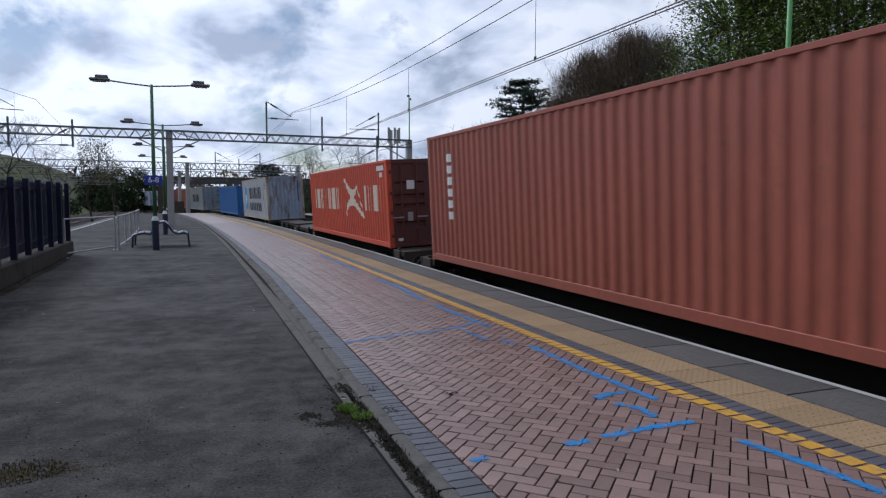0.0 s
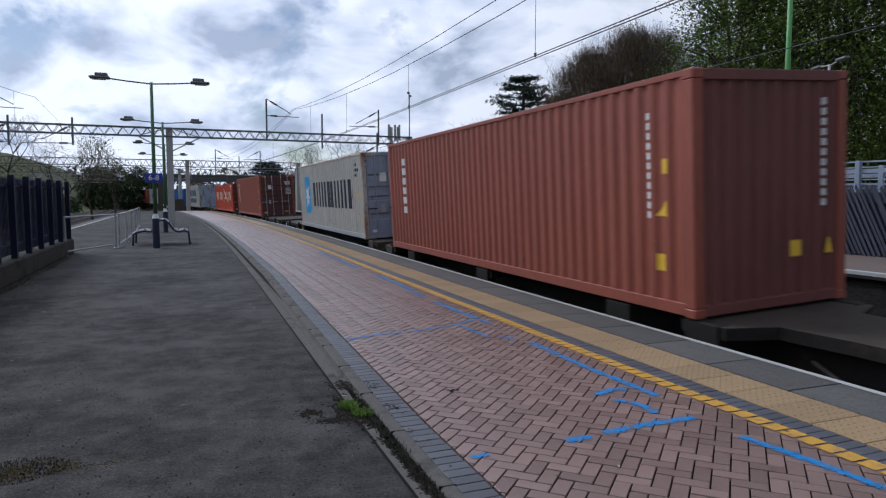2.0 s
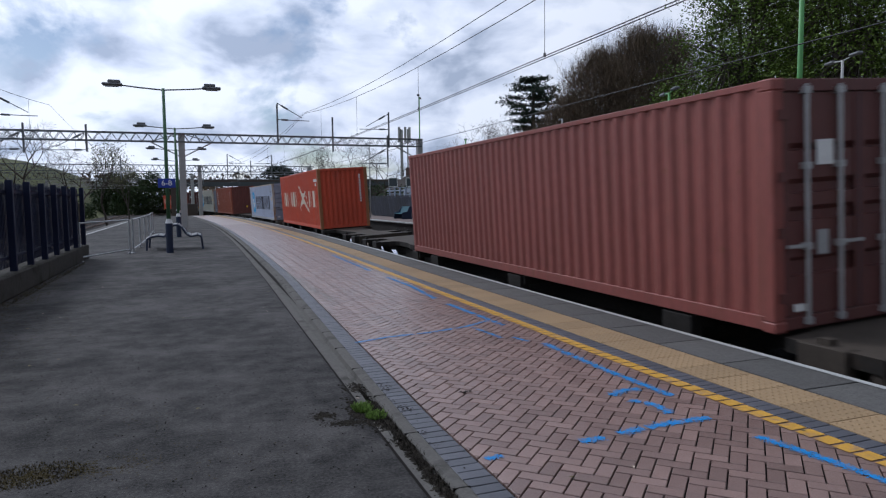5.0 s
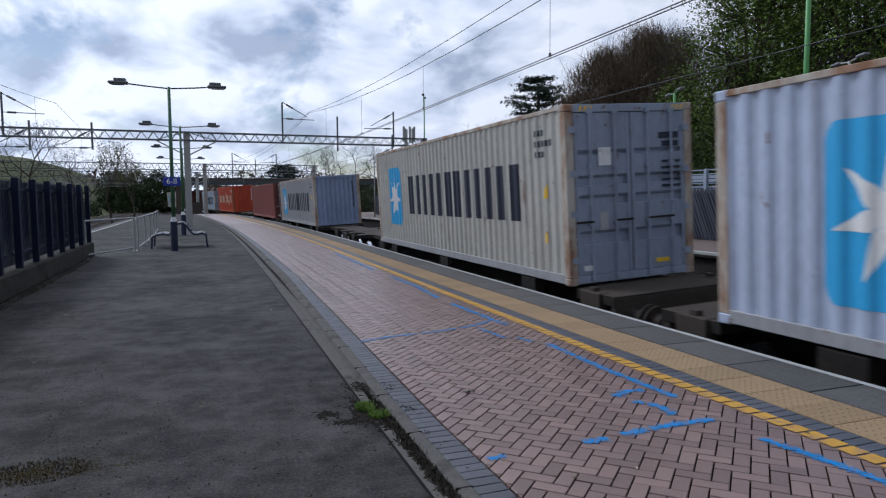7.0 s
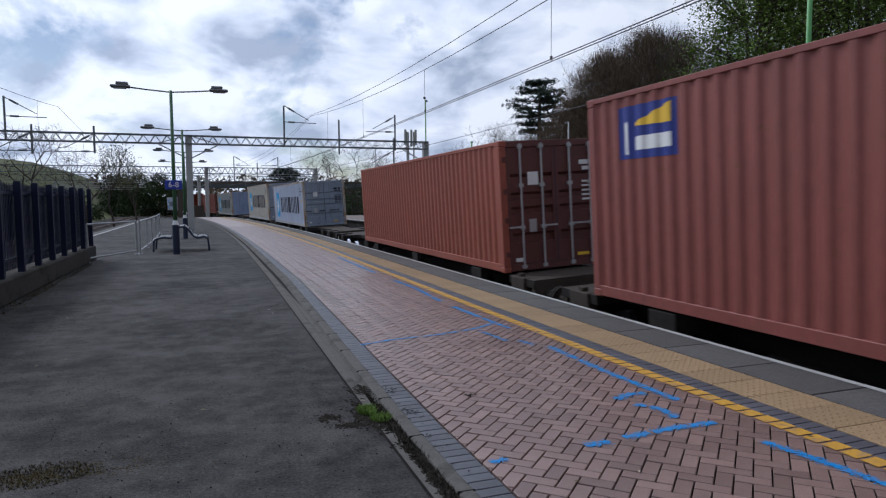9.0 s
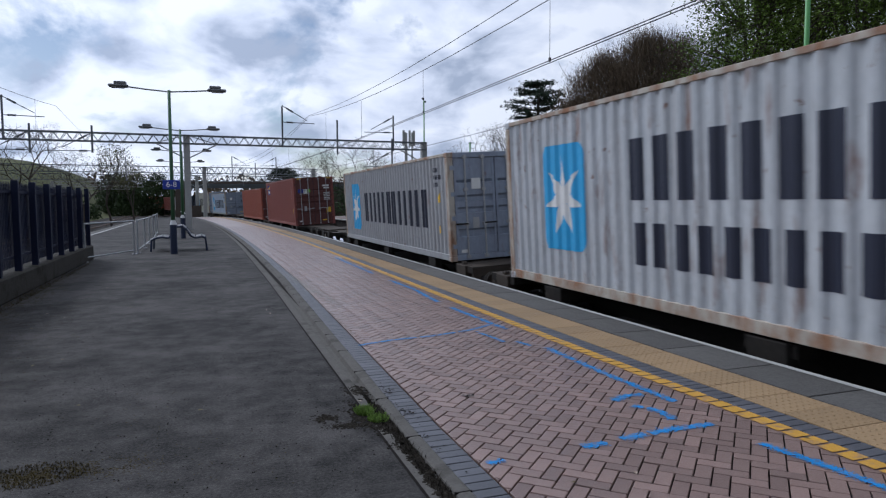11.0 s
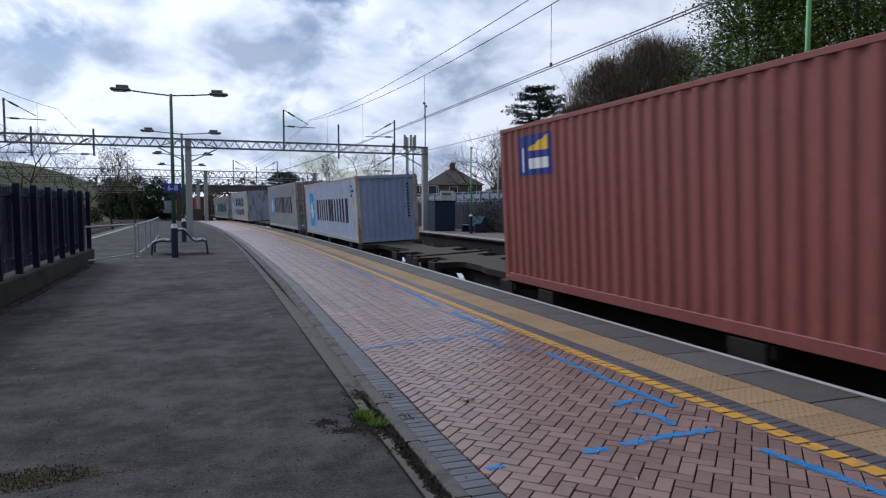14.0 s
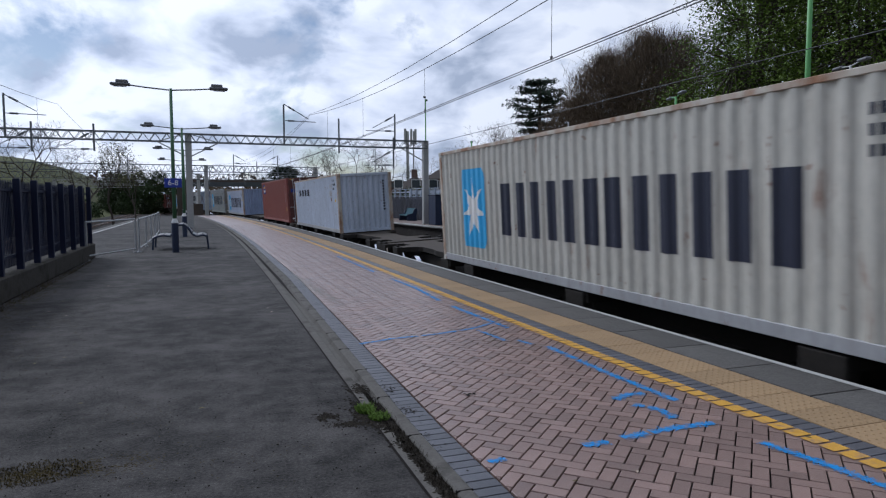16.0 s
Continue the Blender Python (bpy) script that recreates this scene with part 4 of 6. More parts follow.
SLAT_WOOD = material("grey_blue_fence_timber", (0.042, 0.046, 0.062), 0.85, vary=0.35, scale=2.5, fine=35, bump=0.4, random_vary=0.28, island_vary=0.28, stretch=(1, 1, 0.3), dirt=(0.03, 0.028, 0.03), dirt_amount=0.2)
LETTER_WHITE = material("white_letters", (0.75, 0.75, 0.76), 0.5, vary=0.05, bump=0)


def letters(text, size, mat, parent, m, name="lettering", label=""):
    cu = bpy.data.curves.new(name, "FONT")
    cu.body, cu.size, cu.align_x, cu.align_y, cu.extrude = text, size, "CENTER", "CENTER", 0.002
    tmp = bpy.data.objects.new(name, cu)
    me = bpy.data.meshes.new_from_object(tmp)
    bpy.data.objects.remove(tmp)
    me.materials.clear(); me.materials.append(mat)
    ob = new(name, me)
    ob.parent, ob.matrix_basis = parent, m
    if label:
        ob["label"] = label
    return ob


def twin_lamp(s, x0, height=5.05, base=True, sign=False, reach=1.6, label="green platform lamp post with two lamp heads and navy base"):
    x, y, h = along(x0, s)
    ob = thing("platform_lamp", label, "lamp post", "platform lamps", m=pose(x, y, 0, 0, 0, h))
    bm = bmesh.new(); tube(bm, (0, 0, 0.9), (0, 0, height), 0.062, 0.045, 12); part("shaft", bm, BACKLIT_GREEN, ob, smooth=True)
    bm = bmesh.new(); tube(bm, (0, 0, 0), (0, 0, 0.92), 0.105, sides=16); part("base_sleeve", bm, NAVY_POST, ob, "navy painted base")
    bm = bmesh.new(); tube(bm, (0, 0, 0.92), (0, 0, 1.06), 0.108, 0.062, 16); part("collar", bm, WHITE_PAINT, ob, "white conical collar")
    for sx in (-1, 1):
        bm = bmesh.new()
        pipe(bm, [(0, 0, height - 0.05), (sx * 0.7, 0, height + 0.0), (sx * (reach - 0.4), 0, height + 0.05)], 0.022, 8)
        part("arm", bm, GREY_LAMP, ob)
        bm = bmesh.new()
        x0_, x1_ = sorted((sx * (reach - 0.48), sx * (reach + 0.08)))
        box(bm, x0_, x1_, -0.13, 0.13, height + 0.02, height + 0.10, 0.03)
        box(bm, *sorted((sx * (reach - 0.42), sx * (reach - 0.08))), -0.10, 0.10, height + 0.09, height + 0.19, 0.02)
        head = part("lamp_head", bm, GREY_LAMP, ob, "flat grey lamp head")
        bm = bmesh.new()
        box(bm, *sorted((sx * (reach - 0.36), sx * reach)), -0.09, 0.09, height - 0.005, height + 0.021, 0.005)
        part("lens", bm, GALVANISED, head, "pale lamp lens")
    if sign:
        bm = bmesh.new(); box(bm, -0.26, 0.24, -0.10, -0.075, 2.02, 2.30, 0.008)
        plate = part("sign_plate", bm, SIGN_BLUE, ob, "blue platform number sign")
        letters("6-8", 0.235, LETTER_WHITE, plate, pose(-0.01, -0.105, 2.16, 90, 0, 0), label="white numerals 6-8")
    return ob


for s, x0, height, sg in ((22.3, -0.93, 5.05, True), (32.0, -0.82, 4.85, False), (42.6, -0.78, 4.65, False), (53.0, -0.7, 4.6, False)):
    twin_lamp(s, x0, height, sign=sg)


def wave_bench(s, x0):
    x, y, h = along(x0, s)
    ob = thing("platform_bench", "navy and white back-to-back wave-shaped metal bench", "bench", m=pose(x, y, 0, 0, 0, h))
    prof = [(-0.85, 0.0), (-0.82, 0.38), (-0.70, 0.44), (-0.50, 0.47), (-0.30, 0.44), (-0.18, 0.62), (-0.05, 0.80), (0.12, 0.82), (0.26, 0.70), (0.38, 0.50), (0.52, 0.43), (0.72, 0.47), (0.84, 0.42), (0.88, 0.0)]
    for yy in (-0.1, 1.3):
        bm = bmesh.new()
        pipe(bm, [(px, yy, pz) for px, pz in prof], 0.032, 8)
        part("end_frame", bm, NAVY_POST, ob, "navy tubular frame")
    k = 0
    for a, b in zip(prof[1:-1], prof[2:-1]):
        bm = bmesh.new()
        f0, f1 = Vector((a[0], 0, a[1] + 0.035)), Vector((b[0], 0, b[1] + 0.035))
        d = (f1 - f0) * 0.06
        q = [bm.verts.new((p.x, yy, p.z)) for p in (f0 + d, f1 - d) for yy in (-0.08, 1.28)]
        f = bm.faces.new((q[0], q[2], q[3], q[1]))
        bmesh.ops.solidify(bm, geom=[f], thickness=0.015)
        part("slat", bm, GALVANISED, ob, "pale metal slat")
    return ob


wave_bench(23.7, -0.83)


def barrier(points, label):
    ob = thing("tubular_barrier", label, "barrier", "platform barriers")
    rails = []
    for z, r in ((1.04, 0.026), (0.12, 0.022)):
        bm = bmesh.new(); pipe(bm, [(x, y, z) for x, y in points], r, 8); part("rail", bm, GALVANISED, ob)
    for x, y in points:
        bm = bmesh.new(); tube(bm, (x, y, 0), (x, y, 1.05), 0.026, sides=8); part("post", bm, GALVANISED, ob)
        bm = bmesh.new(); box(bm, x - 0.07, x + 0.07, y - 0.07, y + 0.07, 0.0, 0.02); part("foot_plate", bm, GALVANISED, ob)
    return ob


barrier([(-3.08, 20.1), (-2.1, 22.7)], "galvanised tubular barrier panel on asphalt")
barrier([(-2.02, 22.9), (-2.02, 25.6), (-2.05, 28.2), (-2.1, 31.0), (-2.2, 34.0), (-2.3, 37.0)], "long galvanised tubular barrier along the platform")


PLINTH = material("mossy_plinth_concrete", (0.052, 0.048, 0.042), 0.95, vary=0.4, scale=2.5, fine=50, bump=0.5, dirt=(0.022, 0.022, 0.014), dirt_amount=0.2, spec=0.15)


def palisade():
    ob = thing("palisade_fence", "navy steel palisade fence on a low concrete plinth", "fence")
    bm = bmesh.new(); box(bm, -3.46, -3.03, -12, 21.25, 0.0, 0.40, 0.025); part("plinth", bm, PLINTH, ob, "mossy low concrete plinth")
    for z in (0.62, 1.78):
        bm = bmesh.new(); box(bm, -3.235, -3.205, -12, 21.2, z, z + 0.05); part("rail", bm, FENCE_BLACK, ob)
    y = 21.18
    while y > -1:
        bm = bmesh.new(); box(bm, -3.20, -3.09, y - 0.052, y + 0.052, 0.395, 2.01, 0.008); part("post", bm, FENCE_BLACK, ob)
        y -= 1.26
    bm = bmesh.new()
    for (z0, w) in ((0.46, 0.033),):
        vs = [bm.verts.new(p) for p in ((-3.24, -w, z0), (-3.24, w, z0), (-3.24, w, 1.93), (-3.24, 0, 1.98), (-3.24, -w, 1.93))]
        bm.faces.new(vs)
        vs2 = [bm.verts.new((v.co.x - 0.006, v.co.y, v.co.z)) for v in vs]
        bm.faces.new(vs2[::-1])
        for i in range(5):
            bm.faces.new((vs[i], vs2[i], vs2[(i + 1) % 5], vs[(i + 1) % 5]))
    first = part("pale", bm, FENCE_BLACK, ob)
    first.location = (0, 21.1, 0)
    y = 21.0
    while y > 2.0:
        o = new("pale", first.data); o.parent = ob; o.location = (0, y, 0)
        y -= 0.098


palisade()
# added sheet: keeps bright ground beyond from showing between the pales
gap_backing = boxed("fence_gap_backing", (-3.36, -3.30, 4.0, 21.15, 0.97, 1.86), FENCE_BLACK)
tagged(gap_backing, "dark navy sheeting behind the upper part of the palisade fence", "fence")


def gravelly_clump(name, label, cx, cy, n, rad, mat, hgt, seed, kind="stuff", stretch=(1, 1)):
    rnd = random.Random(seed)
    verts, faces = [], []
    for i in range(n):
        a, r = rnd.uniform(0, 2 * math.pi), rad * math.sqrt(rnd.random())
        x, y = cx + r * math.cos(a) * stretch[0], cy + r * math.sin(a) * stretch[1]
        b, l = rnd.uniform(0, 2 * math.pi), hgt * rnd.uniform(0.4, 1)
        w = 0.004
        k = len(verts)
        verts += [(x - w * math.sin(b), y + w * math.cos(b), 0.0), (x + w * math.sin(b), y - w * math.cos(b), 0.0), (x + l * 0.8 * math.cos(b), y + l * 0.8 * math.sin(b), l)]
        faces.append((k, k + 1, k + 2))
    return tagged(mesh_object(name, verts, faces, mat), label, "weeds", kind=kind)


MOSS = material("moss_green", (0.10, 0.17, 0.02), 0.95, vary=0.4, scale=20, fine=90, island_vary=0.4)
DIRT = material("black_dirt", (0.014, 0.0125, 0.0105), 0.97, vary=0.6, scale=12, fine=70, bump=1.0, spec=0.08)
DRY = material("dry_weeds", (0.13, 0.11, 0.055), 0.95, vary=0.4, scale=20, fine=90, island_vary=0.4)


CRUST = material("brown_black_crust", (0.021, 0.018, 0.014), 0.97, vary=0.6, scale=14, fine=80, bump=0.8, spec=0.08, island_vary=0.5)
MOSS_BROWN = material("olive_brown_moss", (0.050, 0.040, 0.018), 0.97, vary=0.4, scale=14, fine=80, bump=0.6, spec=0.08, island_vary=0.5)


def crumbs(name, label, spots, mat, seed, cat="dirt", z=0.0):
    """Crumbled soil: many small low lumps scattered thickly round each spot (x, y, spread across, spread along, count, largest size)."""
    rnd = random.Random(seed)
    verts, faces = [], []
    for cx, cy, sx, sy, n, big in spots:
        for _ in range(n):
            x, y = cx + rnd.gauss(0, sx), cy + rnd.gauss(0, sy)
            if noise.noise(Vector((x * 9, y * 6, seed))) < -0.22:
                continue
            r = big * rnd.uniform(0.25, 1.0) ** 1.5
            k, a, m = len(verts), rnd.uniform(0, 6.28), 5
            verts += [(x + r * rnd.uniform(0.7, 1.2) * math.cos(a + j * 6.283 / m), y + r * rnd.uniform(0.7, 1.2) * math.sin(a + j * 6.283 / m), z + 0.0006) for j in range(m)]
            verts.append((x + rnd.gauss(0, r * 0.2), y + rnd.gauss(0, r * 0.2), z + 0.001 + r * rnd.uniform(0.12, 0.42)))
            faces += [(k + j, k + (j + 1) % m, k + m) for j in range(m)]
    return tagged(mesh_object(name, verts, faces, mat), label, cat, kind="stuff")


gutter = [(1.21, 2.2 + 0.17 * i, 0.022, 0.14, 170, 0.018) for i in range(17)]
gutter += [(1.16, 4.72, 0.06, 0.16, 900, 0.022), (1.10, 4.95, 0.06, 0.12, 420, 0.018), (1.20, 4.35, 0.045, 0.2, 700, 0.022), (1.17, 5.45, 0.05, 0.07, 300, 0.018), (1.19, 3.55, 0.025, 0.3, 500, 0.02), (1.02, 4.75, 0.05, 0.08, 200, 0.014)]
crumbs("gutter_dirt", "black crumbled soil filling the broken kerb channel", gutter, CRUST, 31, z=0.002)
crumbs("gutter_soil_bed", "packed dark soil in the kerb channel", [(1.207, 1.9 + 0.05 * i, 0.008, 0.05, 60, 0.03) for i in range(75)], DIRT, 32, z=-0.021)
crumbs("damp_stain", "dark crusted stain on the asphalt beside the gutter", [(0.80, 4.82, 0.035, 0.05, 420, 0.016), (0.89, 4.62, 0.05, 0.03, 300, 0.013), (0.98, 4.60, 0.04, 0.03, 200, 0.012), (0.86, 4.72, 0.06, 0.06, 160, 0.008)], CRUST, 33, "stain")
crumbs("paving_dirt", "black crumbs spilt over the paving border", [(1.38, 4.75, 0.05, 0.10, 60, 0.012), (1.40, 5.3, 0.03, 0.1, 40, 0.012), (1.36, 4.0, 0.03, 0.3, 60, 0.010), (1.99, 4.97, 0.02, 0.012, 12, 0.018)], CRUST, 34, z=0.009)
crumbs("asphalt_moss", "olive-brown moss and dirt on the asphalt", [(-0.99, 4.39, 0.13, 0.07, 1500, 0.009), (-0.63, 4.38, 0.18, 0.09, 900, 0.008), (-0.95, 3.55, 0.3, 0.2, 700, 0.008), (-2.2, 9.0, 0.35, 1.6, 1600, 0.012), (-2.75, 13.0, 0.16, 3.2, 2200, 0.016), (-0.5, 5.4, 0.25, 0.4, 240, 0.008), (0.2, 4.2, 0.3, 0.3, 220, 0.007)], MOSS_BROWN, 35, "moss")
crumbs("cement_bloom", "pale cement dust spilt along the brick paving", [(1.88 - 0.02 * i, 10.6 + 0.45 * i, 0.06, 0.3, 260, 0.012) for i in range(10)], CONCRETE, 36, "dust", z=0.0068)
gravelly_clump("moss_tuft", "bright green moss tuft in the gutter", 1.10, 4.86, 620, 0.085, MOSS, 0.05, 3, stretch=(0.8, 1.2))
gravelly_clump("moss_tuft", "bright green moss tuft in the gutter", 1.16, 4.66, 520, 0.085, MOSS, 0.045, 13, stretch=(0.9, 1.0))
gravelly_clump("gutter_weeds", "dead roots and weeds along the kerb", 1.20, 4.0, 500, 1.0, CRUST, 0.05, 4, stretch=(0.05, 1.2))
gravelly_clump("weed_patch", "dry moss and weeds on the asphalt", -0.99, 4.39, 1100, 0.25, MOSS_BROWN, 0.016, 5, stretch=(1.2, 0.8))
gravelly_clump("plinth_weeds", "moss along the foot of the fence plinth", -2.93, 14.0, 1600, 1.0, MOSS_BROWN, 0.04, 6, stretch=(0.1, 6.0))


# litter: a few dead leaves and twigs
def leaf_litter():
    rnd = random.Random(12)
    for i in range(38):
        x, y = rnd.uniform(-2.4, 4.4), rnd.uniform(2.6, 14)
        ob_z = 0.004 if x < 1.0 else 0.008
        verts = [(-0.02, 0, 0), (0, 0.012, 0.006), (0.025, 0, 0.002), (0, -0.012, 0.005)]
        ob = mesh_object("dead_leaf", verts, [(0, 1, 2, 3)], DRY if i % 3 else RUST_POST)
        ob.matrix_basis = pose(x, y, ob_z, 0, 0, rnd.uniform(0, 360))
        tagged(ob, "small dry brown leaf lying on the platform", "leaf", "fallen leaves")


leaf_litter()


def grit():
    """Loose stone chips and specks on the asphalt."""
    rnd = random.Random(21)
    for name, mat, n, label in (("pale_grit", KERB, 320, "pale loose stone chips on the asphalt"), ("dark_grit", DIRT, 2200, "dark specks and crumbs on the asphalt")):
        verts, faces = [], []
        for _ in range(n):
            y = 2.2 + 10.5 * rnd.random() ** 1.7
            x = rnd.uniform(-2.9, 1.0)
            r = rnd.uniform(0.003, 0.009)
            k = len(verts)
            a = rnd.uniform(0, 3)
            verts += [(x + r * math.cos(a), y + r * math.sin(a), 0.001), (x + r * math.cos(a + 2.1), y + r * math.sin(a + 2.1), 0.001), (x + r * math.cos(a + 4.2), y + r * math.sin(a + 4.2), 0.001), (x, y, 0.001 + r * 0.8)]
            faces += [(k, k + 1, k + 3), (k + 1, k + 2, k + 3), (k + 2, k, k + 3)]
        tagged(mesh_object(name, verts, faces, mat), label, "grit", kind="stuff")


grit()
# ---- overhead line ----


def mast_arm(bm, x, y, z, sgn):
    """An insulated bracket that carries the wire beside its upright."""
    tube(bm, (x, y, z + 1.0), (x + sgn * 1.5, y, z + 0.15), 0.025, sides=6)
    tube(bm, (x + sgn * 0.25, y, z + 0.86), (x + sgn * 0.65, y, z + 0.63), 0.055, sides=8)
    tube(bm, (x, y, z), (x + sgn * 1.95, y, z - 0.03), 0.025, sides=6)
    tube(bm, (x + sgn * 0.25, y, z), (x + sgn * 0.65, y, z - 0.01), 0.055, sides=8)


def gantry(s, x_left, x_right, columns, z_bot, z_top, uprights, label, tone=None):
    cx, cy, h = along(0, s)
    tone = tone or GANTRY_STEEL
    ob = thing("line_gantry", label, "gantry", "overhead line gantries", m=pose(cx, cy, 0, 0, 0, h))
    for z in (z_bot, z_top):
        for yy in (-0.22, 0.22):
            bm = bmesh.new(); box(bm, x_left, x_right, yy - 0.035, yy + 0.035, z - 0.035, z + 0.035); part("chord", bm, tone, ob)
    n = int((x_right - x_left) / 0.62)
    for yy in (-0.22, 0.22):
        bm = bmesh.new()
        for i in range(n):
            a, b = x_left + (x_right - x_left) * i / n, x_left + (x_right - x_left) * (i + 1) / n
            m_ = (a + b) / 2
            tube(bm, (a, yy, z_bot), (m_, yy, z_top), 0.017, sides=4, caps=False)
            tube(bm, (m_, yy, z_top), (b, yy, z_bot), 0.017, sides=4, caps=False)
        tagged(part("lattice", bm, tone, ob), kind="stuff")
    for x, w in columns:
        bm = bmesh.new(); box(bm, x - w / 2, x + w / 2, -w / 2, w / 2, -1.2, z_top + 0.05, 0.02); part("column", bm, MAST_GREY, ob, "pale grey steel column")
        for sx in (-1, 1):
            if x_left < x + sx * 1.8 < x_right:
                bm = bmesh.new()
                tube(bm, (x, 0, z_bot - 0.9), (x + sx * 1.7, 0, z_bot), 0.04, sides=6)
                tube(bm, (x + sx * 0.1, 0, z_top), (x + sx * 1.7, 0, z_bot), 0.03, sides=6)
                part("knee_brace", bm, MAST_GREY, ob)
    for x, z0, z1, sgn, za in uprights:
        bm = bmesh.new()
        tube(bm, (x, -0.26, z0), (x, -0.26, z1), 0.055, sides=8)
        if sgn:
            mast_arm(bm, x, -0.26, za, sgn)
        part("drop_tube", bm, tone, ob)
    return ob


gantry(42, -24, 14.4, [(-0.5, 0.36), (14.3, 0.36), (-23.5, 0.36)], 5.05, 5.52,
       [(5.0, 5.0, 7.45, 1, 6.5), (8.4, 4.6, 6.75, 0, 0), (12.1, 4.9, 7.2, -1, 6.1), (12.0, 3.7, 5.7, -1, 3.9), (-5.4, 4.4, 5.9, -1, 4.5), (-8.4, 4.3, 5.9, -1, 4.5), (-9.6, 5.0, 7.35, 1, 6.3), (-17, 4.5, 6, -1, 4.6)],
       "lattice overhead line gantry across all tracks")
gantry(80, -26, 16, [(3.0, 0.4), (15.5, 0.4), (-25, 0.4)], 4.9, 5.6, [(6, 4, 6.9, 1, 5.9), (11, 4, 6.9, -1, 5.9), (-5, 4, 6.5, 0, 0), (8.6, 4.4, 6.2, 0, 0)], "lattice overhead line gantry farther along the line")
gantry(102, -34, 22, [(4.5, 0.4), (21.5, 0.4), (-33, 0.4)], 4.7, 5.5, [(6, 4, 6.6, 1, 5.7), (11, 4, 6.6, -1, 5.7), (1, 4, 6.5, 0, 0)], "distant lattice overhead line gantry")
for s, xl, xr in ((92, -13.0, -3.0), (108, -14, -4)):
    gantry(s, xl, xr, [(xl + 0.1, 0.32)], 3.6, 4.2, [], "small pale lattice gantry over the outer tracks", MAST_GREY)


def wire(name, x0, zs, label, line=along):
    """An overhead wire: height from zs(s)."""
    bm = bmesh.new()
    prev = None
    for s in np.arange(-58, 170, 4.0):
        x, y, _ = line(x0, float(s))
        ring = [bm.verts.new((x + 0.011 * math.cos(a), y, zs(float(s)) + 0.011 * math.sin(a))) for a in (0.0, 1.57, 3.14, 4.71)]
        if prev:
            for i in range(4):
                bm.faces.new((prev[i], prev[(i + 1) % 4], ring[(i + 1) % 4], ring[i]))
        prev = ring
    return tagged(part(name, bm, WIRE), label, "wire", "overhead wires")


def sag(s, low=5.68, rise=1.27):
    """Height of a wire hung from supports sixty metres apart, lowest midway between them."""
    f = ((s + 18) % 60 - 30) / 30
    return low + rise * f * f


for x0, dz in ((6.7, 0), (10.9, 0.0), (-7.5, 0.0), (-11.5, 0.0)):
    line = along if x0 > 0 else along_left
    wire("contact_wire", x0, lambda s: 4.46 + dz, "taut copper contact wire above the track", line)
    if x0 == 10.9:
        continue
    wire("catenary_wire", x0, lambda s: sag(s) + dz, "sagging catenary wire above the contact wire", line)
    for s in (4.0, 12.2, 20.5, 29.0, 37.0, 50, 58):
        bm = bmesh.new()
        a = line(x0, s)
        tube(bm, (a[0], a[1], 4.46), (a[0], a[1], sag(s)), 0.006, sides=4, caps=False)
        box(bm, a[0] - 0.015, a[0] + 0.015, a[1] - 0.03, a[1] + 0.03, 4.44, 4.52)
        tagged(part("dropper", bm, WIRE), "thin dropper between the overhead wires", "wire", "droppers")
wire("feeder_wire", 6.66, lambda s: sag(s, 6.04, 0.95), "thin feeder wire beside the catenary")
wire("contact_wire", 6.86, lambda s: 4.48, "taut copper contact wire above the track")

# ---- far platform ----


def slat_fence():
    ob = thing("board_fence", "weathered blue-grey fence of slanting timber boards", "fence")
    verts = [(-0.038, 0, 0), (0.038, 0, 0), (0.038, 0.022, 0), (-0.038, 0.022, 0), (-0.030, 0, 2.05), (0.038, 0, 2.10), (0.038, 0.022, 2.10), (-0.030, 0.022, 2.05)]
    faces = [(0, 1, 5, 4), (1, 2, 6, 5), (2, 3, 7, 6), (3, 0, 4, 7), (4, 5, 6, 7), (0, 3, 2, 1)]
    rnd = random.Random(9)
    first = None
    pitch = 0.142
    s0, s1 = 9.5, 62.0
    n = int((s1 - s0) / pitch)
    rest_v, rest_f = [], []
    for i in range(n):
        s = s0 + i * pitch
        x, y, h = along(17.1, s)
        tilt = 27 + rnd.uniform(-1.0, 1.0)
        lift = rnd.uniform(-0.03, 0.03)
        # board faces the track; leans along it
        m = pose(x + rnd.uniform(-0.01, 0.01), y, 0.02 + lift, 0, 0, h - 90) @ pose(0, 0, 0, 0, tilt * -1, 0)
        if i < 300:
            if first is None:
                first = mesh_object("board", verts, faces, SLAT_WOOD, ob)
                o = first
            else:
                o = new("board", first.data); o.parent = ob
            o.matrix_basis = m
        else:
            k = len(rest_v)
            rest_v += [tuple(m @ Vector(v)) for v in verts]
            rest_f += [tuple(a + k for a in f) for f in faces]
    tagged(mesh_object("boards_beyond", rest_v, rest_f, SLAT_WOOD, ob), kind="stuff")
    for z in (0.45, 1.45):
        ribbon("fence_rail", [(17.14, z), (17.14, z + 0.07), (17.2, z + 0.07), (17.2, z)], 2, 62, SLAT_WOOD, ob, closed=True)
    # added sheet whose dark colour gives the board gaps their shade
    back = ribbon("board_gap_shade", [(17.26, 0.0), (17.26, 1.72)], 0, 62, NAVY_POST, ob, "dark sheet behind the boards")
    return ob


slat_fence()


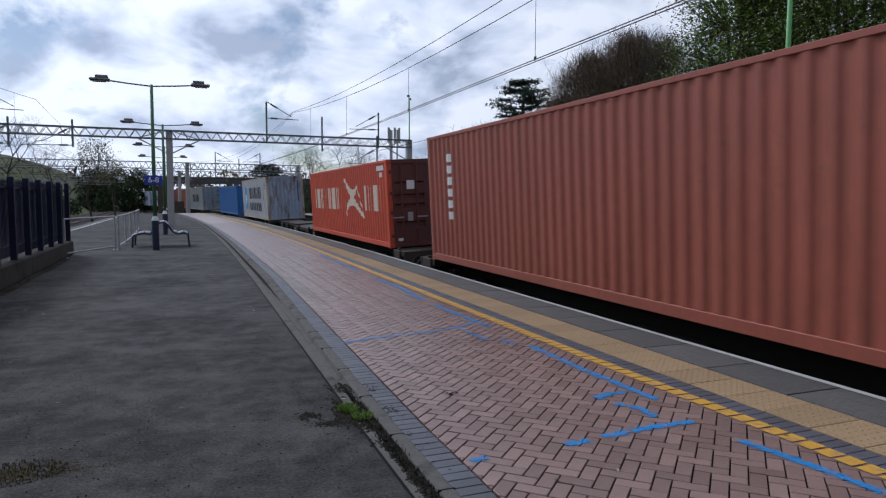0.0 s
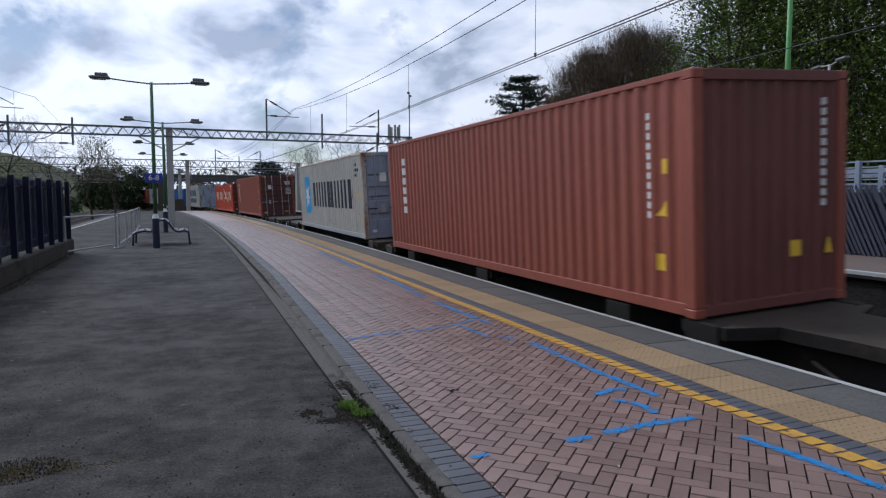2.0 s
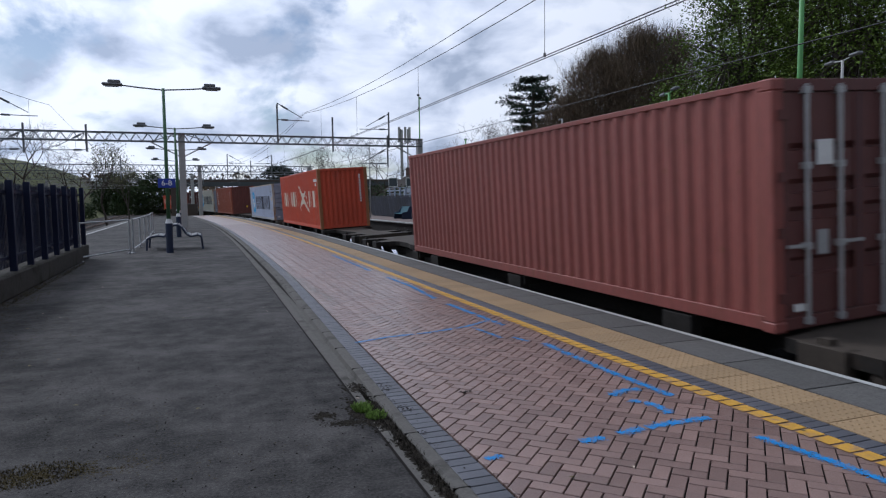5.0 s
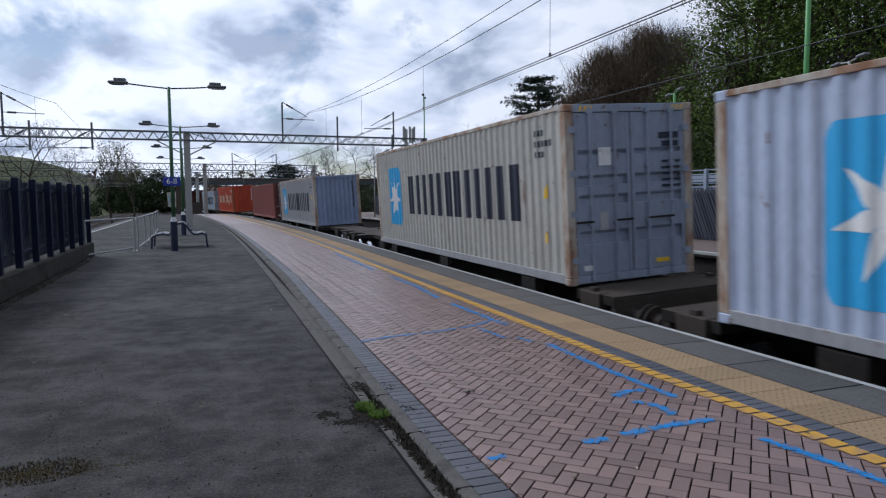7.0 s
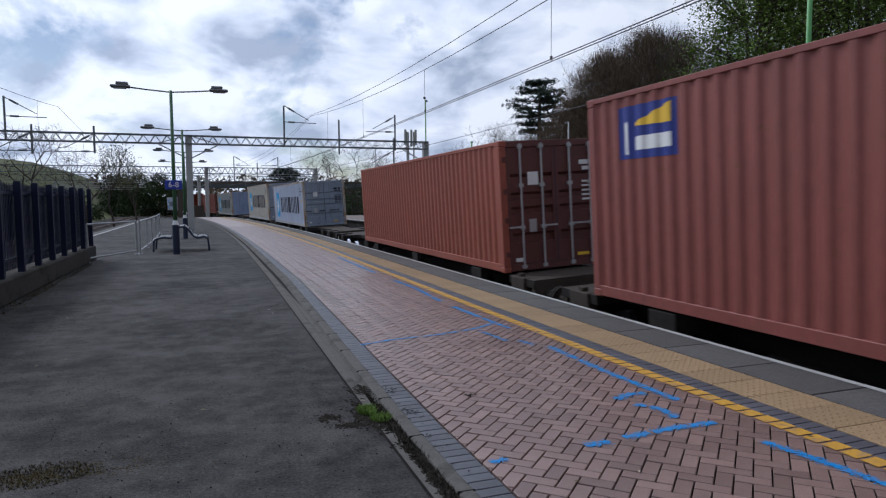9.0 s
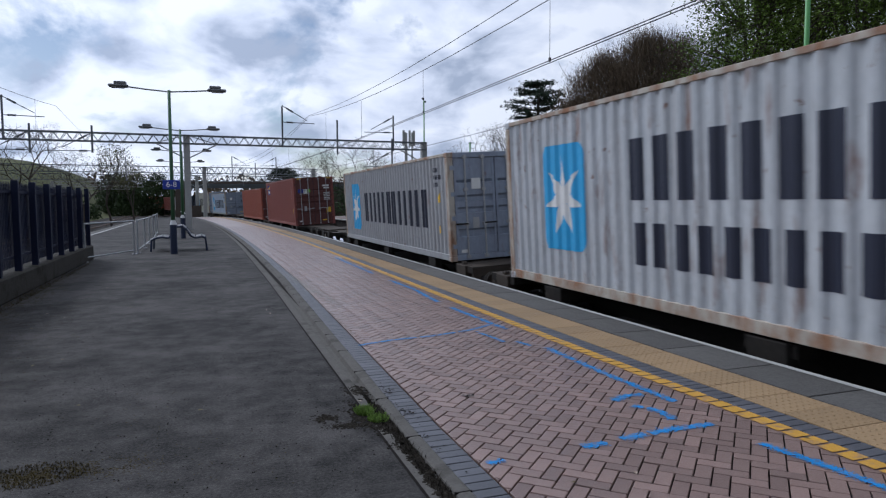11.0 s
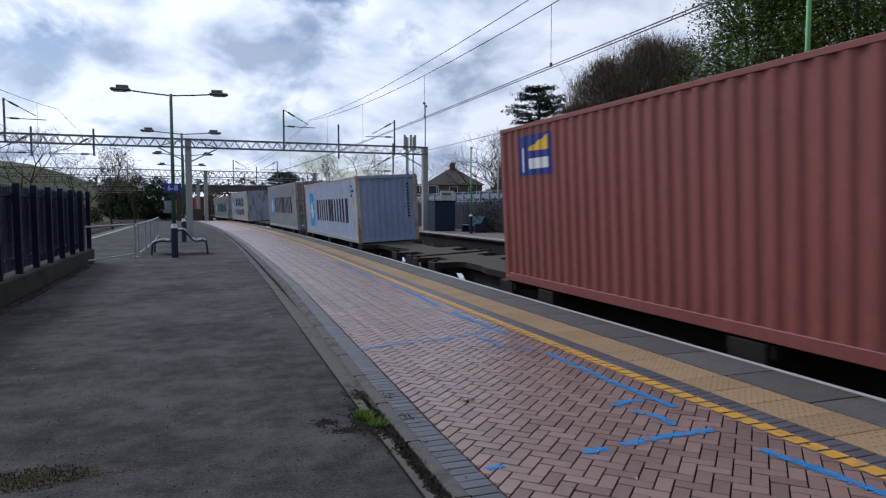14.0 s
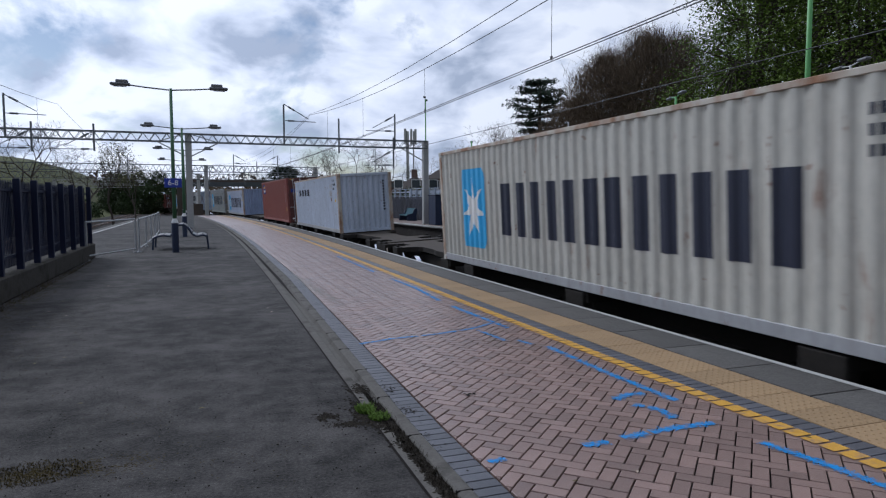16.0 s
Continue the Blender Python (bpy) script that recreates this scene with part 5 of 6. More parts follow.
def parapet():
    ob = thing("ramp_parapet", "grey-blue steel parapet of a footway behind the fence", "railing")
    for x0, top, first, step in ((18.0, 2.63, 8.08, 1.38), (19.7, 2.55, 8.6, 1.38)):
        for i in range(38):
            s = first + i * step
            x, y, h = along(x0, s)
            bm = bmesh.new(); box(bm, -0.06, 0.06, -0.075, 0.075, 0.0, top, 0.01)
            p = part("post", bm, PARAPET_GREY, ob); p.matrix_basis = pose(x, y, 0, 0, 0, h)
        for z, hh in ((top - 0.055, 0.04), (top - 0.36, 0.12), (top - 0.56, 0.035), (top - 0.70, 0.035)):
            ribbon("rail", [(x0 + 0.02, z), (x0 + 0.02, z + hh), (x0 + 0.06, z + hh), (x0 + 0.06, z)], 7.5, 60, PARAPET_GREY, ob, closed=True)
    ribbon("infill_panel", [(x0 + 0.10, 1.0), (x0 + 0.10, 2.0)], 7.5, 60, material("blue_grey_panel", (0.12, 0.14, 0.17), 0.6, vary=0.25, scale=2, fine=20), ob, "blue-grey infill panel")
    for dy in (0.0, 0.28):
        bm = bmesh.new()
        tube(bm, (17.75, 15.75 + dy, 2.60 - dy), (17.75, 14.95 + dy * 2, 1.80), 0.03, sides=6)
        part("stair_handrail", bm, WHITE_PAINT, ob, "white handrail of a stair")
    panel = boxed("stair_panel", (-0.02, 0.02, -0.5, 0.5, -0.2, 0.2), PARAPET_GREY, ob, "sloping side panel of a stair", bevel=0.008)
    panel.matrix_basis = pose(17.80, 15.45, 2.10, 45, 0, 0)
    bm = bmesh.new()
    for i in range(7):
        box(bm, 17.76, 17.82, 16.30, 17.02, 1.72 + i * 0.125, 1.82 + i * 0.125, 0.008)
    part("louvre_panel", bm, PARAPET_GREY, ob, "pale panel of level louvres")


parapet()


def tall_post():
    ob = thing("camera_post", "tall bright green post with white bands and navy base", "post", m=pose(17.45, 15.72, 0, 0, 0, 0))
    ob.location.x = 16.75; ob.location.y = 15.05
    bm = bmesh.new(); tube(bm, (0, 0, 0.85), (0, 0, 9.4), 0.085, 0.065, 14); part("shaft", bm, GREEN_POST, ob, smooth=True)
    bm = bmesh.new(); tube(bm, (0, 0, 0), (0, 0, 0.95), 0.10, sides=14); part("base_sleeve", bm, NAVY_POST, ob, "navy painted base")
    bm = bmesh.new(); box(bm, -0.3, 0.3, -0.3, 0.3, 0, 0.05, 0.01); part("foot_slab", bm, CONCRETE, ob, "concrete foot slab")
    for z0, z1 in ((1.22, 1.45), (1.62, 1.92)):
        bm = bmesh.new(); tube(bm, (0, 0, z0), (0, 0, z1), 0.094, sides=14); part("band", bm, WHITE_PAINT, ob, "white band")
    bm = bmesh.new(); tube(bm, (0.05, -0.1, 2.92), (-0.55, 1.05, 2.92), 0.03, sides=8); part("arm", bm, GREEN_POST, ob)
    bm = bmesh.new(); box(bm, -0.1, 0.1, -0.3, 0.3, -0.09, 0.07, 0.02)
    c = part("camera_housing", bm, WHITE_PAINT, ob, "white weatherproof camera housing"); c.matrix_basis = pose(-0.62, 1.15, 3.08, 8, 0, 35)


tall_post()


def far_lamp(x, y, height, mat, heads, label, base=True, board=False):
    ob = thing("far_platform_lamp", label, "lamp post", "lamps beyond the tracks", m=pose(x, y, 0))
    bm = bmesh.new(); tube(bm, (0, 0, 0), (0, 0, height), 0.06, 0.042, 10); part("shaft", bm, mat, ob, smooth=True)
    if base:
        bm = bmesh.new(); tube(bm, (0, 0, 0), (0, 0, 1.02), 0.10, sides=14); part("base_sleeve", bm, NAVY_POST, ob, "navy painted base")
        bm = bmesh.new(); tube(bm, (0, 0, 1.02), (0, 0, 1.14), 0.115, 0.06, 14); part("collar", bm, WHITE_PAINT, ob, "white conical collar")
    for sy in heads:
        bm = bmesh.new()
        tube(bm, (0, 0, height - 0.03), (sy * 0.2, sy * 0.5, height + 0.03), 0.02, sides=6)
        part("arm", bm, mat, ob)
        bm = bmesh.new(); box(bm, -0.09, 0.09, -0.24, 0.24, -0.035, 0.05, 0.025)
        p = part("lamp_head", bm, GREY_LAMP, ob, "flat grey lamp head"); p.matrix_basis = pose(sy * 0.28, sy * 0.66, height + 0.03, 0, 0, -20)
    if board:
        bm = bmesh.new(); box(bm, -0.20, -0.16, -0.16, 0.16, 2.68, 3.55, 0.01); part("notice_board", bm, WHITE_PAINT, ob, "white notice plate")
        bm = bmesh.new(); box(bm, -0.21, -0.20, -0.10, 0.10, 3.0, 3.2); part("notice", bm, GALVANISED, ob)
    return ob


far_lamp(16.05, 20.0, 5.3, GREEN_POST, (1, -1), "green lamp post with navy base on the far platform")
far_lamp(19.0, 15.5, 5.75, MAST_GREY, (1, -1), "grey twin-headed lamp post with a white notice", False, True)
far_lamp(19.6, 24.6, 5.6, MAST_GREY, (1,), "grey lamp post behind the fence", False, True)
far_lamp(19.0, 32.6, 5.9, MAST_GREY, (1,), "slender grey lamp post behind the fence", False)
far_lamp(14.6, 36.0, 5.0, GREEN_POST, (1,), "green lamp post with navy base on the far platform")
far_lamp(18.6, 41.0, 5.4, MAST_GREY, (1,), "slender grey lamp post behind the fence", False)
far_lamp(14.75, 45.0, 8.7, GREEN_POST, (1, -1), "tall floodlight post with green shaft", False)
far_lamp(13.8, 56.0, 6.4, MAST_GREY, (1,), "grey lamp post far along the platform", False)


def far_bench(s, x0):
    x, y, h = along(x0, s)
    ob = thing("station_bench", "teal metal bench with dark rounded ends against the fence", "bench", "benches on the far platform", m=pose(x, y, 0, 0, 0, h))
    bm = bmesh.new(); box(bm, -0.42, 0.05, -0.95, 0.95, 0.41, 0.46, 0.015); part("seat", bm, TEAL, ob)
    bm = bmesh.new(); vs = [bm.verts.new(p) for p in ((0.05, -0.95, 0.46), (0.05, 0.95, 0.46), (0.25, 0.95, 0.98), (0.25, -0.95, 0.98))]
    f = bm.faces.new(vs); bmesh.ops.solidify(bm, geom=[f], thickness=0.04); part("backrest", bm, TEAL, ob)
    for sy in (-1, 1):
        bm = bmesh.new()
        prof = [(-0.45, 0.0), (-0.40, 0.35), (-0.45, 0.50), (0.0, 0.58), (0.15, 0.92), (0.30, 1.0), (0.40, 0.85), (0.30, 0.3), (0.38, 0.0)]
        a = [bm.verts.new((px, sy * 0.97, pz)) for px, pz in prof]
        b = [bm.verts.new((px, sy * 1.02, pz)) for px, pz in prof]
        bm.faces.new(a); bm.faces.new(b[::-1])
        for i in range(len(prof)):
            bm.faces.new((a[i], b[i], b[(i + 1) % len(prof)], a[(i + 1) % len(prof)]))
        part("end_panel", bm, NAVY_POST, ob, "dark navy end panel")


far_bench(26.0, 15.9)
far_bench(37.5, 15.9)
far_bench(50, 15.9)

board_ob = thing("information_board", "white double-post station information board", "sign", m=pose(*along(15.9, 42.0)[:2], 0, 0, 0, 20))
for sx in (-0.55, 0.55):
    bm = bmesh.new(); tube(bm, (sx, 0, 0), (sx, 0, 2.6), 0.045, sides=8); part("post", bm, WHITE_PAINT, board_ob)
boxed("panel", (-0.6, 0.6, -0.03, 0.03, 2.0, 2.65), WHITE_PAINT, board_ob, bevel=0.01)
boxed("heading_bar", (-0.45, 0.35, -0.036, -0.03, 2.35, 2.5), GREEN_POST, board_ob, "green heading bar")
cab = thing("equipment_cabinet", "dark equipment enclosure beside the gantry column", "cabinet", m=pose(*along(14.9, 40.5)[:2], 0))
boxed("body", (-0.7, 0.7, -0.7, 0.7, 0, 1.9), NAVY_POST, cab, bevel=0.02)
boxed("lid", (-0.75, 0.75, -0.75, 0.75, 1.9, 1.96), FENCE_BLACK, cab, bevel=0.01)

# ---- road bridge and distance ----
BRIDGE_BRICK = material("bridge_brick", (0.085, 0.065, 0.055), 0.9, vary=0.35, scale=0.8, fine=8, bump=0.4)
BRIDGE_STEEL = material("bridge_girder", (0.075, 0.085, 0.09), 0.7, vary=0.25, scale=0.8, fine=8)
bridge = thing("road_bridge", "dark brick and steel road bridge over the railway", "bridge", kind="structure")
boxed("girder", (-3.6, 45, 116, 117.0, 4.0, 4.7), BRIDGE_STEEL, bridge)
boxed("parapet", (-3.6, 45, 116.2, 116.6, 4.7, 5.1), BRIDGE_BRICK, bridge)
boxed("deck", (-3.6, 45, 117, 126, 4.2, 4.7), BRIDGE_BRICK, bridge)
for x0, x1 in ((-4.4, -2.4), (10, 45)):
    boxed("pier", (x0, x1, 116.4, 125.5, -1.4, 4.2), BRIDGE_BRICK, bridge)
ground_end = boxed("platform_ramp_fence", (-3.0, -0.4, 100, 100.3, -1.3, 1.2), BRIDGE_BRICK)
tagged(ground_end, "dark lineside hut wall at the end of the platform", "hut")

HOUSE_BRICK = material("house_brick", (0.13, 0.085, 0.07), 0.9, vary=0.2, scale=2, fine=9)
ROOF_TILE = material("roof_tile", (0.055, 0.046, 0.042), 0.9, vary=0.25, scale=2, fine=9)
GLASS = material("window_glass", (0.05, 0.06, 0.07), 0.1, vary=0.1, bump=0)


def house(x, y, w, d, h, roof, turn):
    ob = thing("house", "brick house with a tiled hipped roof behind the trees", "house", "houses beyond the station", m=pose(x, y, 0, 0, 0, turn))
    boxed("wall", (-w / 2, w / 2, -d / 2, d / 2, -1.4, h), HOUSE_BRICK, ob)
    bm = bmesh.new()
    e = 0.4
    a = [bm.verts.new(p) for p in ((-w / 2 - e, -d / 2 - e, h), (w / 2 + e, -d / 2 - e, h), (w / 2 + e, d / 2 + e, h), (-w / 2 - e, d / 2 + e, h))]
    r = [bm.verts.new(p) for p in ((-w / 2 + d / 2, 0, h + roof), (w / 2 - d / 2, 0, h + roof))]
    for q in ((a[0], a[1], r[1], r[0]), (a[1], a[2], r[1]), (a[2], a[3], r[0], r[1]), (a[3], a[0], r[0])):
        bm.faces.new(q)
    rf = part("roof", bm, ROOF_TILE, ob)
    boxed("chimney", (-0.4, 0.4, -0.3, 0.3, h + roof * 0.5, h + roof + 0.9), HOUSE_BRICK, rf)
    for wx in (-w / 3, 0, w / 3):
        for wz in (0.6, 3.2):
            win = boxed("window", (wx - 0.6, wx + 0.6, -d / 2 - 0.03, -d / 2 + 0.02, wz, wz + 1.2), WHITE_PAINT, ob)
            boxed("pane", (wx - 0.52, wx + 0.52, -d / 2 - 0.04, -d / 2 - 0.032, wz + 0.08, wz + 1.12), GLASS, win)


house(34, 91, 8, 7, 4.6, 2.4, -18)
house(27.5, 89, 7, 7, 2.6, 2.4, -14)
tower = thing("lattice_phone_mast", "pale lattice telephone mast beyond the trees", "mast", m=pose(30, 101, 0))
for dx, dy in ((0, 0), (1.1, 0), (0.5, 0.9)):
    bm = bmesh.new(); tube(bm, (dx, dy, 0), (dx, dy, 12.5), 0.12, sides=6); part("leg", bm, MAST_GREY, tower)
for dx in (-0.3, 0.7, 1.4):
    bm = bmesh.new(); box(bm, dx - 0.15, dx + 0.15, -0.2, 0.1, 10.4, 12.8); part("antenna", bm, MAST_GREY, tower)

# bank on the left with grass
bank_v, bank_f = [], []
rnd = random.Random(4)
nx, ny = 46, 16
for j in range(ny):
    for i in range(nx):
        d = 110 * (i / (nx - 1)) ** 1.6
        s = 24 + 250 * j / (ny - 1)
        x, y, _ = along_left(-14.6 - d, s)
        f = min(1.0, d / 15)
        bank_v.append((x, y, -1.4 + min(11.0, 3 + 0.058 * s) * f * f * (3 - 2 * f) + rnd.uniform(-0.25, 0.25) * f))
for j in range(ny - 1):
    for i in range(nx - 1):
        k = j * nx + i
        bank_f.append((k, k + 1, k + nx + 1, k + nx))
BANK_GRASS = material("bank_grass", (0.078, 0.086, 0.030), 0.95, vary=0.5, scale=0.3, fine=6, bump=0.6, dirt=(0.06, 0.06, 0.028), dirt_amount=0.2, dirt_scale=0.2, spec=0.2)
bank = mesh_object("grass_bank", bank_v, bank_f, BANK_GRASS, smooth=True)
tagged(bank, "grassy railway embankment beyond the left tracks", "bank", kind="structure")

# ---- trees ----
BARK = material("bark", (0.062, 0.05, 0.04), 0.95, vary=0.35, scale=4, fine=25, bump=0.6)
LEAF = {
    "green": material("spring_leaves", (0.108, 0.160, 0.030), 0.7, vary=0.2, scale=0.6, fine=5, bump=0, spec=0.15, island_vary=0.55),
    # near-black leaf colour carries the shade inside and below the crowns
    "dark": material("shade_dark_leaves", (0.030, 0.048, 0.016), 0.7, vary=0.25, scale=0.6, fine=5, bump=0, spec=0.15, island_vary=0.5),
    "brown": material("budding_twigs", (0.125, 0.094, 0.066), 0.9, vary=0.25, scale=0.6, fine=5, bump=0, spec=0.15, island_vary=0.5),
    "cedar": material("cedar_needles", (0.018, 0.030, 0.018), 0.85, vary=0.25, scale=0.6, fine=5, bump=0, spec=0.15, island_vary=0.4),
    "ivy": material("dull_brown_undergrowth", (0.048, 0.042, 0.024), 0.8, vary=0.3, scale=0.6, fine=5, bump=0, spec=0.1, island_vary=0.5),
    "pale": material("pale_spring_haze", (0.12, 0.12, 0.06), 0.9, vary=0.2, scale=0.6, fine=5, bump=0, spec=0.15, island_vary=0.4),
}


def limb(verts, faces, a, b, r0, r1, sides):
    d = (b - a)
    q = d.to_track_quat("Z", "Y")
    k = len(verts)
    for p, r in ((a, r0), (b, r1)):
        for i in range(sides):
            an = 2 * math.pi * i / sides
            verts.append(tuple(p + q @ Vector((r * math.cos(an), r * math.sin(an), 0))))
    for i in range(sides):
        faces.append((k + i, k + (i + 1) % sides, k + sides + (i + 1) % sides, k + sides + i))


def grow(rnd, verts, faces, tips, a, d, length, r, level, spread, up):
    steps = 2 if level > 1 else 1
    p = a
    for s in range(steps):
        d2 = (d + Vector((rnd.uniform(-1, 1), rnd.uniform(-1, 1), rnd.uniform(-0.6, 1))) * 0.16).normalized()
        b = p + d2 * length / steps
        limb(verts, faces, p, b, r * (1 - 0.22 * s), r * (1 - 0.22 * (s + 1)), 6 if level > 3 else (4 if level > 1 else 3))
        p, d = b, d2
    tips.append((p, level))
    if level == 0:
        return
    n = rnd.choice((2, 3, 3)) if level > 1 else rnd.choice((2, 3, 4))
    for i in range(n):
        an = 2 * math.pi * (i + rnd.random() * 0.8) / n
        side = d.orthogonal().normalized()
        side.rotate(Matrix.Rotation(an, 3, d))
        nd = (d * rnd.uniform(0.55, 1.0) + side * spread * rnd.uniform(0.6, 1.2) + Vector((0, 0, up))).normalized()
        grow(rnd, verts, faces, tips, p, nd, length * rnd.uniform(0.62, 0.86), r * 0.60, level - 1, spread, up)


def leaf_cloud(rnd, points, per, size, jitter):
    lv, lf = [], []
    for p in points:
        for _ in range(per):
            c = p + Vector((rnd.gauss(0, 1), rnd.gauss(0, 1), rnd.gauss(0, 0.8))) * jitter
            u = Vector((rnd.uniform(-1, 1), rnd.uniform(-1, 1), rnd.uniform(-1, 1))).normalized()
            v = u.orthogonal().normalized()
            w = size * rnd.uniform(0.5, 1.3)
            k = len(lv)
            lv += [tuple(c - u * w), tuple(c + v * w * 0.55), tuple(c + u * w), tuple(c - v * w * 0.5)]
            lf.append((k, k + 1, k + 2, k + 3))
    return lv, lf


def tree(x, y, height, seed, leaf, label, base=-1.2, per=7, size=0.16, jitter=0.5, levels=5, spread=0.75, trunk=0.34, up=0.12, name="tree", slim=1.0, gaps=-2.0, deep=1):
    rnd = random.Random(seed)
    ob = thing(name, label, "tree", "trees beyond the station", m=pose(x, y, base, 0, 0, rnd.uniform(0, 360)))
    verts, faces, tips = [], [], []
    grow(rnd, verts, faces, tips, Vector((0, 0, 0)), Vector((0, 0, 1)), height * 0.27, trunk, levels, spread, up)
    top = max(t[0].z for t in tips)
    k = height / top
    verts = [(v[0] * k, v[1] * k, v[2] * k) for v in verts]
    verts = [(v[0] * slim, v[1] * slim, v[2]) for v in verts]
    mesh_object("trunk", verts, faces, BARK, ob)
    pts = [Vector((t[0].x * k * slim, t[0].y * k * slim, t[0].z * k)) for t in tips if t[1] <= deep and noise.noise(Vector((t[0].x * k, t[0].y * k, t[0].z * k)) * 0.42 + Vector((seed, 0, 0))) > gaps]
    if per:
        lv, lf = leaf_cloud(rnd, pts, per, size, jitter)
        mesh_object("crown", lv, lf, LEAF[leaf], ob)
    return ob


def at(az, d):
    return d * math.sin(radians(az)), d * math.cos(radians(az))


def crowned_tree(x, y, top, low, radius, seed, leaf, label, clumps=80, per=230, size=0.075, spread=0.62, twiggy=False):
    """A tree with a domed crown: limbs fork to clumps of leaves or twigs that fill an uneven dome, with gaps between them."""
    rnd = random.Random(seed)
    ob = thing("tree", label, "tree", "trees beyond the station", m=pose(x, y, -1.2))
    verts, faces = [], []
    top, low = top + 1.2, low + 1.2
    fork = Vector((rnd.uniform(-0.3, 0.3), rnd.uniform(-0.3, 0.3), low + (top - low) * 0.12))
    limb(verts, faces, Vector((0, 0, 0)), fork * 0.5, 0.34, 0.27, 8)
    limb(verts, faces, fork * 0.5, fork, 0.27, 0.22, 8)
    mains = []
    for i in range(7):
        an = 2 * math.pi * (i + rnd.random() * 0.7) / 7
        r = radius * rnd.uniform(0.15, 0.5)
        m = Vector((r * math.cos(an), r * math.sin(an), low + (top - low) * rnd.uniform(0.38, 0.72)))
        mid_ = fork.lerp(m, 0.5) + Vector((rnd.gauss(0, 0.25), rnd.gauss(0, 0.25), -0.2))
        limb(verts, faces, fork, mid_, 0.15, 0.11, 6)
        limb(verts, faces, mid_, m, 0.11, 0.07, 6)
        mains.append(m)
    lv, lf = [], []
    for i in range(clumps):
        h = (i + rnd.random()) / clumps
        an = i * 2.39996 + rnd.uniform(-0.5, 0.5)
        girth = math.sin(math.pi * min(1.0, 0.16 + 0.86 * h)) ** 0.55
        wob = 1 + 0.34 * noise.noise(Vector((math.cos(an) * 1.3, math.sin(an) * 1.3, h * 3 + seed)))
        rr = radius * girth * wob * math.sqrt(rnd.uniform(0.25, 1.0))
        c = Vector((rr * math.cos(an), rr * math.sin(an), low + (top - low - 0.5) * h))
        m = min(mains, key=lambda q: (q - c).length)
        knee = m.lerp(c, 0.55) + Vector((rnd.gauss(0, 0.2), rnd.gauss(0, 0.2), -0.12))
        limb(verts, faces, m, knee, 0.055, 0.035, 4)
        limb(verts, faces, knee, c, 0.035, 0.014, 4)
        out = (c - Vector((0, 0, low + (top - low) * 0.35))).normalized()
        for _ in range(per):
            v = Vector((rnd.gauss(0, 1), rnd.gauss(0, 1), rnd.gauss(0, 0.62))) * spread
            k = len(lv)
            if twiggy:
                b = c + v * 0.95
                d = (out * 0.9 + Vector((rnd.gauss(0, 0.55), rnd.gauss(0, 0.55), rnd.gauss(0.35, 0.45)))).normalized()
                l, w = rnd.uniform(0.25, 0.95), rnd.uniform(0.006, 0.017)
                u = d.orthogonal().normalized()
                u.rotate(Matrix.Rotation(rnd.uniform(0, 6.28), 3, d))
                lv += [tuple(b - u * w), tuple(b + u * w), tuple(b + d * l)]
                lf.append((k, k + 1, k + 2))
            else:
                q = c + v
                u = Vector((rnd.uniform(-1, 1), rnd.uniform(-1, 1), rnd.uniform(-0.6, 0.6))).normalized()
                v2 = u.cross(Vector((rnd.gauss(0, 0.6), rnd.gauss(0, 0.6), 1))).normalized()
                w = size * rnd.uniform(0.55, 1.3)
                lv += [tuple(q - u * w), tuple(q + v2 * w * 0.6), tuple(q + u * w), tuple(q - v2 * w * 0.55)]
                lf.append((k, k + 1, k + 2, k + 3))
    mesh_object("trunk", verts, faces, BARK, ob)
    mesh_object("crown", lv, lf, LEAF[leaf], ob)
    return ob


for az, d, top, low, r, seed, n in ((44.6, 38, 17.5, 2.6, 3.5, 1, 230), (51.0, 36, 19, 2.6, 3.6, 2, 230), (58.0, 35, 18.5, 2.6, 3.8, 3, 180), (66, 34, 18, 3.0, 4.0, 4, 90), (75, 34, 18, 3.0, 4.0, 5, 80),
                                 (47.5, 47, 20, 3.0, 4.6, 6, 170), (55, 47, 21, 3.0, 4.8, 7, 150), (38.9, 39, 7.6, 2.2, 1.5, 8, 34), (42.6, 40, 9.0, 2.0, 2.0, 9, 44)):
    crowned_tree(*at(az, d), top, low, r, seed, "green", "tall broadleaf tree in fresh spring leaf with dark limbs", n)
for az, d, top, low, r, seed, n in ((36.6, 46, 12.4, 2.0, 3.0, 11, 120), (33.4, 47, 11.4, 2.0, 2.8, 12, 110), (30.9, 49, 8.6, 1.0, 2.4, 13, 80), (28.4, 50, 6.6, 0.5, 2.4, 14, 60), (26.2, 54, 5.8, 0.5, 2.2, 15, 50), (38.9, 50, 13.0, 3.0, 2.2, 16, 60)):
    crowned_tree(*at(az, d), top, low, r, seed, "brown", "tall tree with bare brown twigs and swelling buds", n, 330, twiggy=True)
for az, d, hgt, seed in ((24.2, 60, 11.0, 21), (25.4, 62, 9.4, 22), (38.6, 48, 14.6, 35), (-12.5, 66, 9.8, 23), (-8.5, 78, 8.6, 24), (-15.5, 70, 7.5, 25), (-18.5, 60, 8.0, 26), (9, 112, 12.5, 27), (12, 112, 13.5, 28), (15, 108, 12, 29), (6.5, 125, 11, 30), (18, 100, 9.5, 33), (-24, 62, 8, 34)):
    tree(*at(az, d), hgt, seed, "brown", "bare tree with fine grey twigs", per=0, levels=7, trunk=0.2, name="bare_tree")
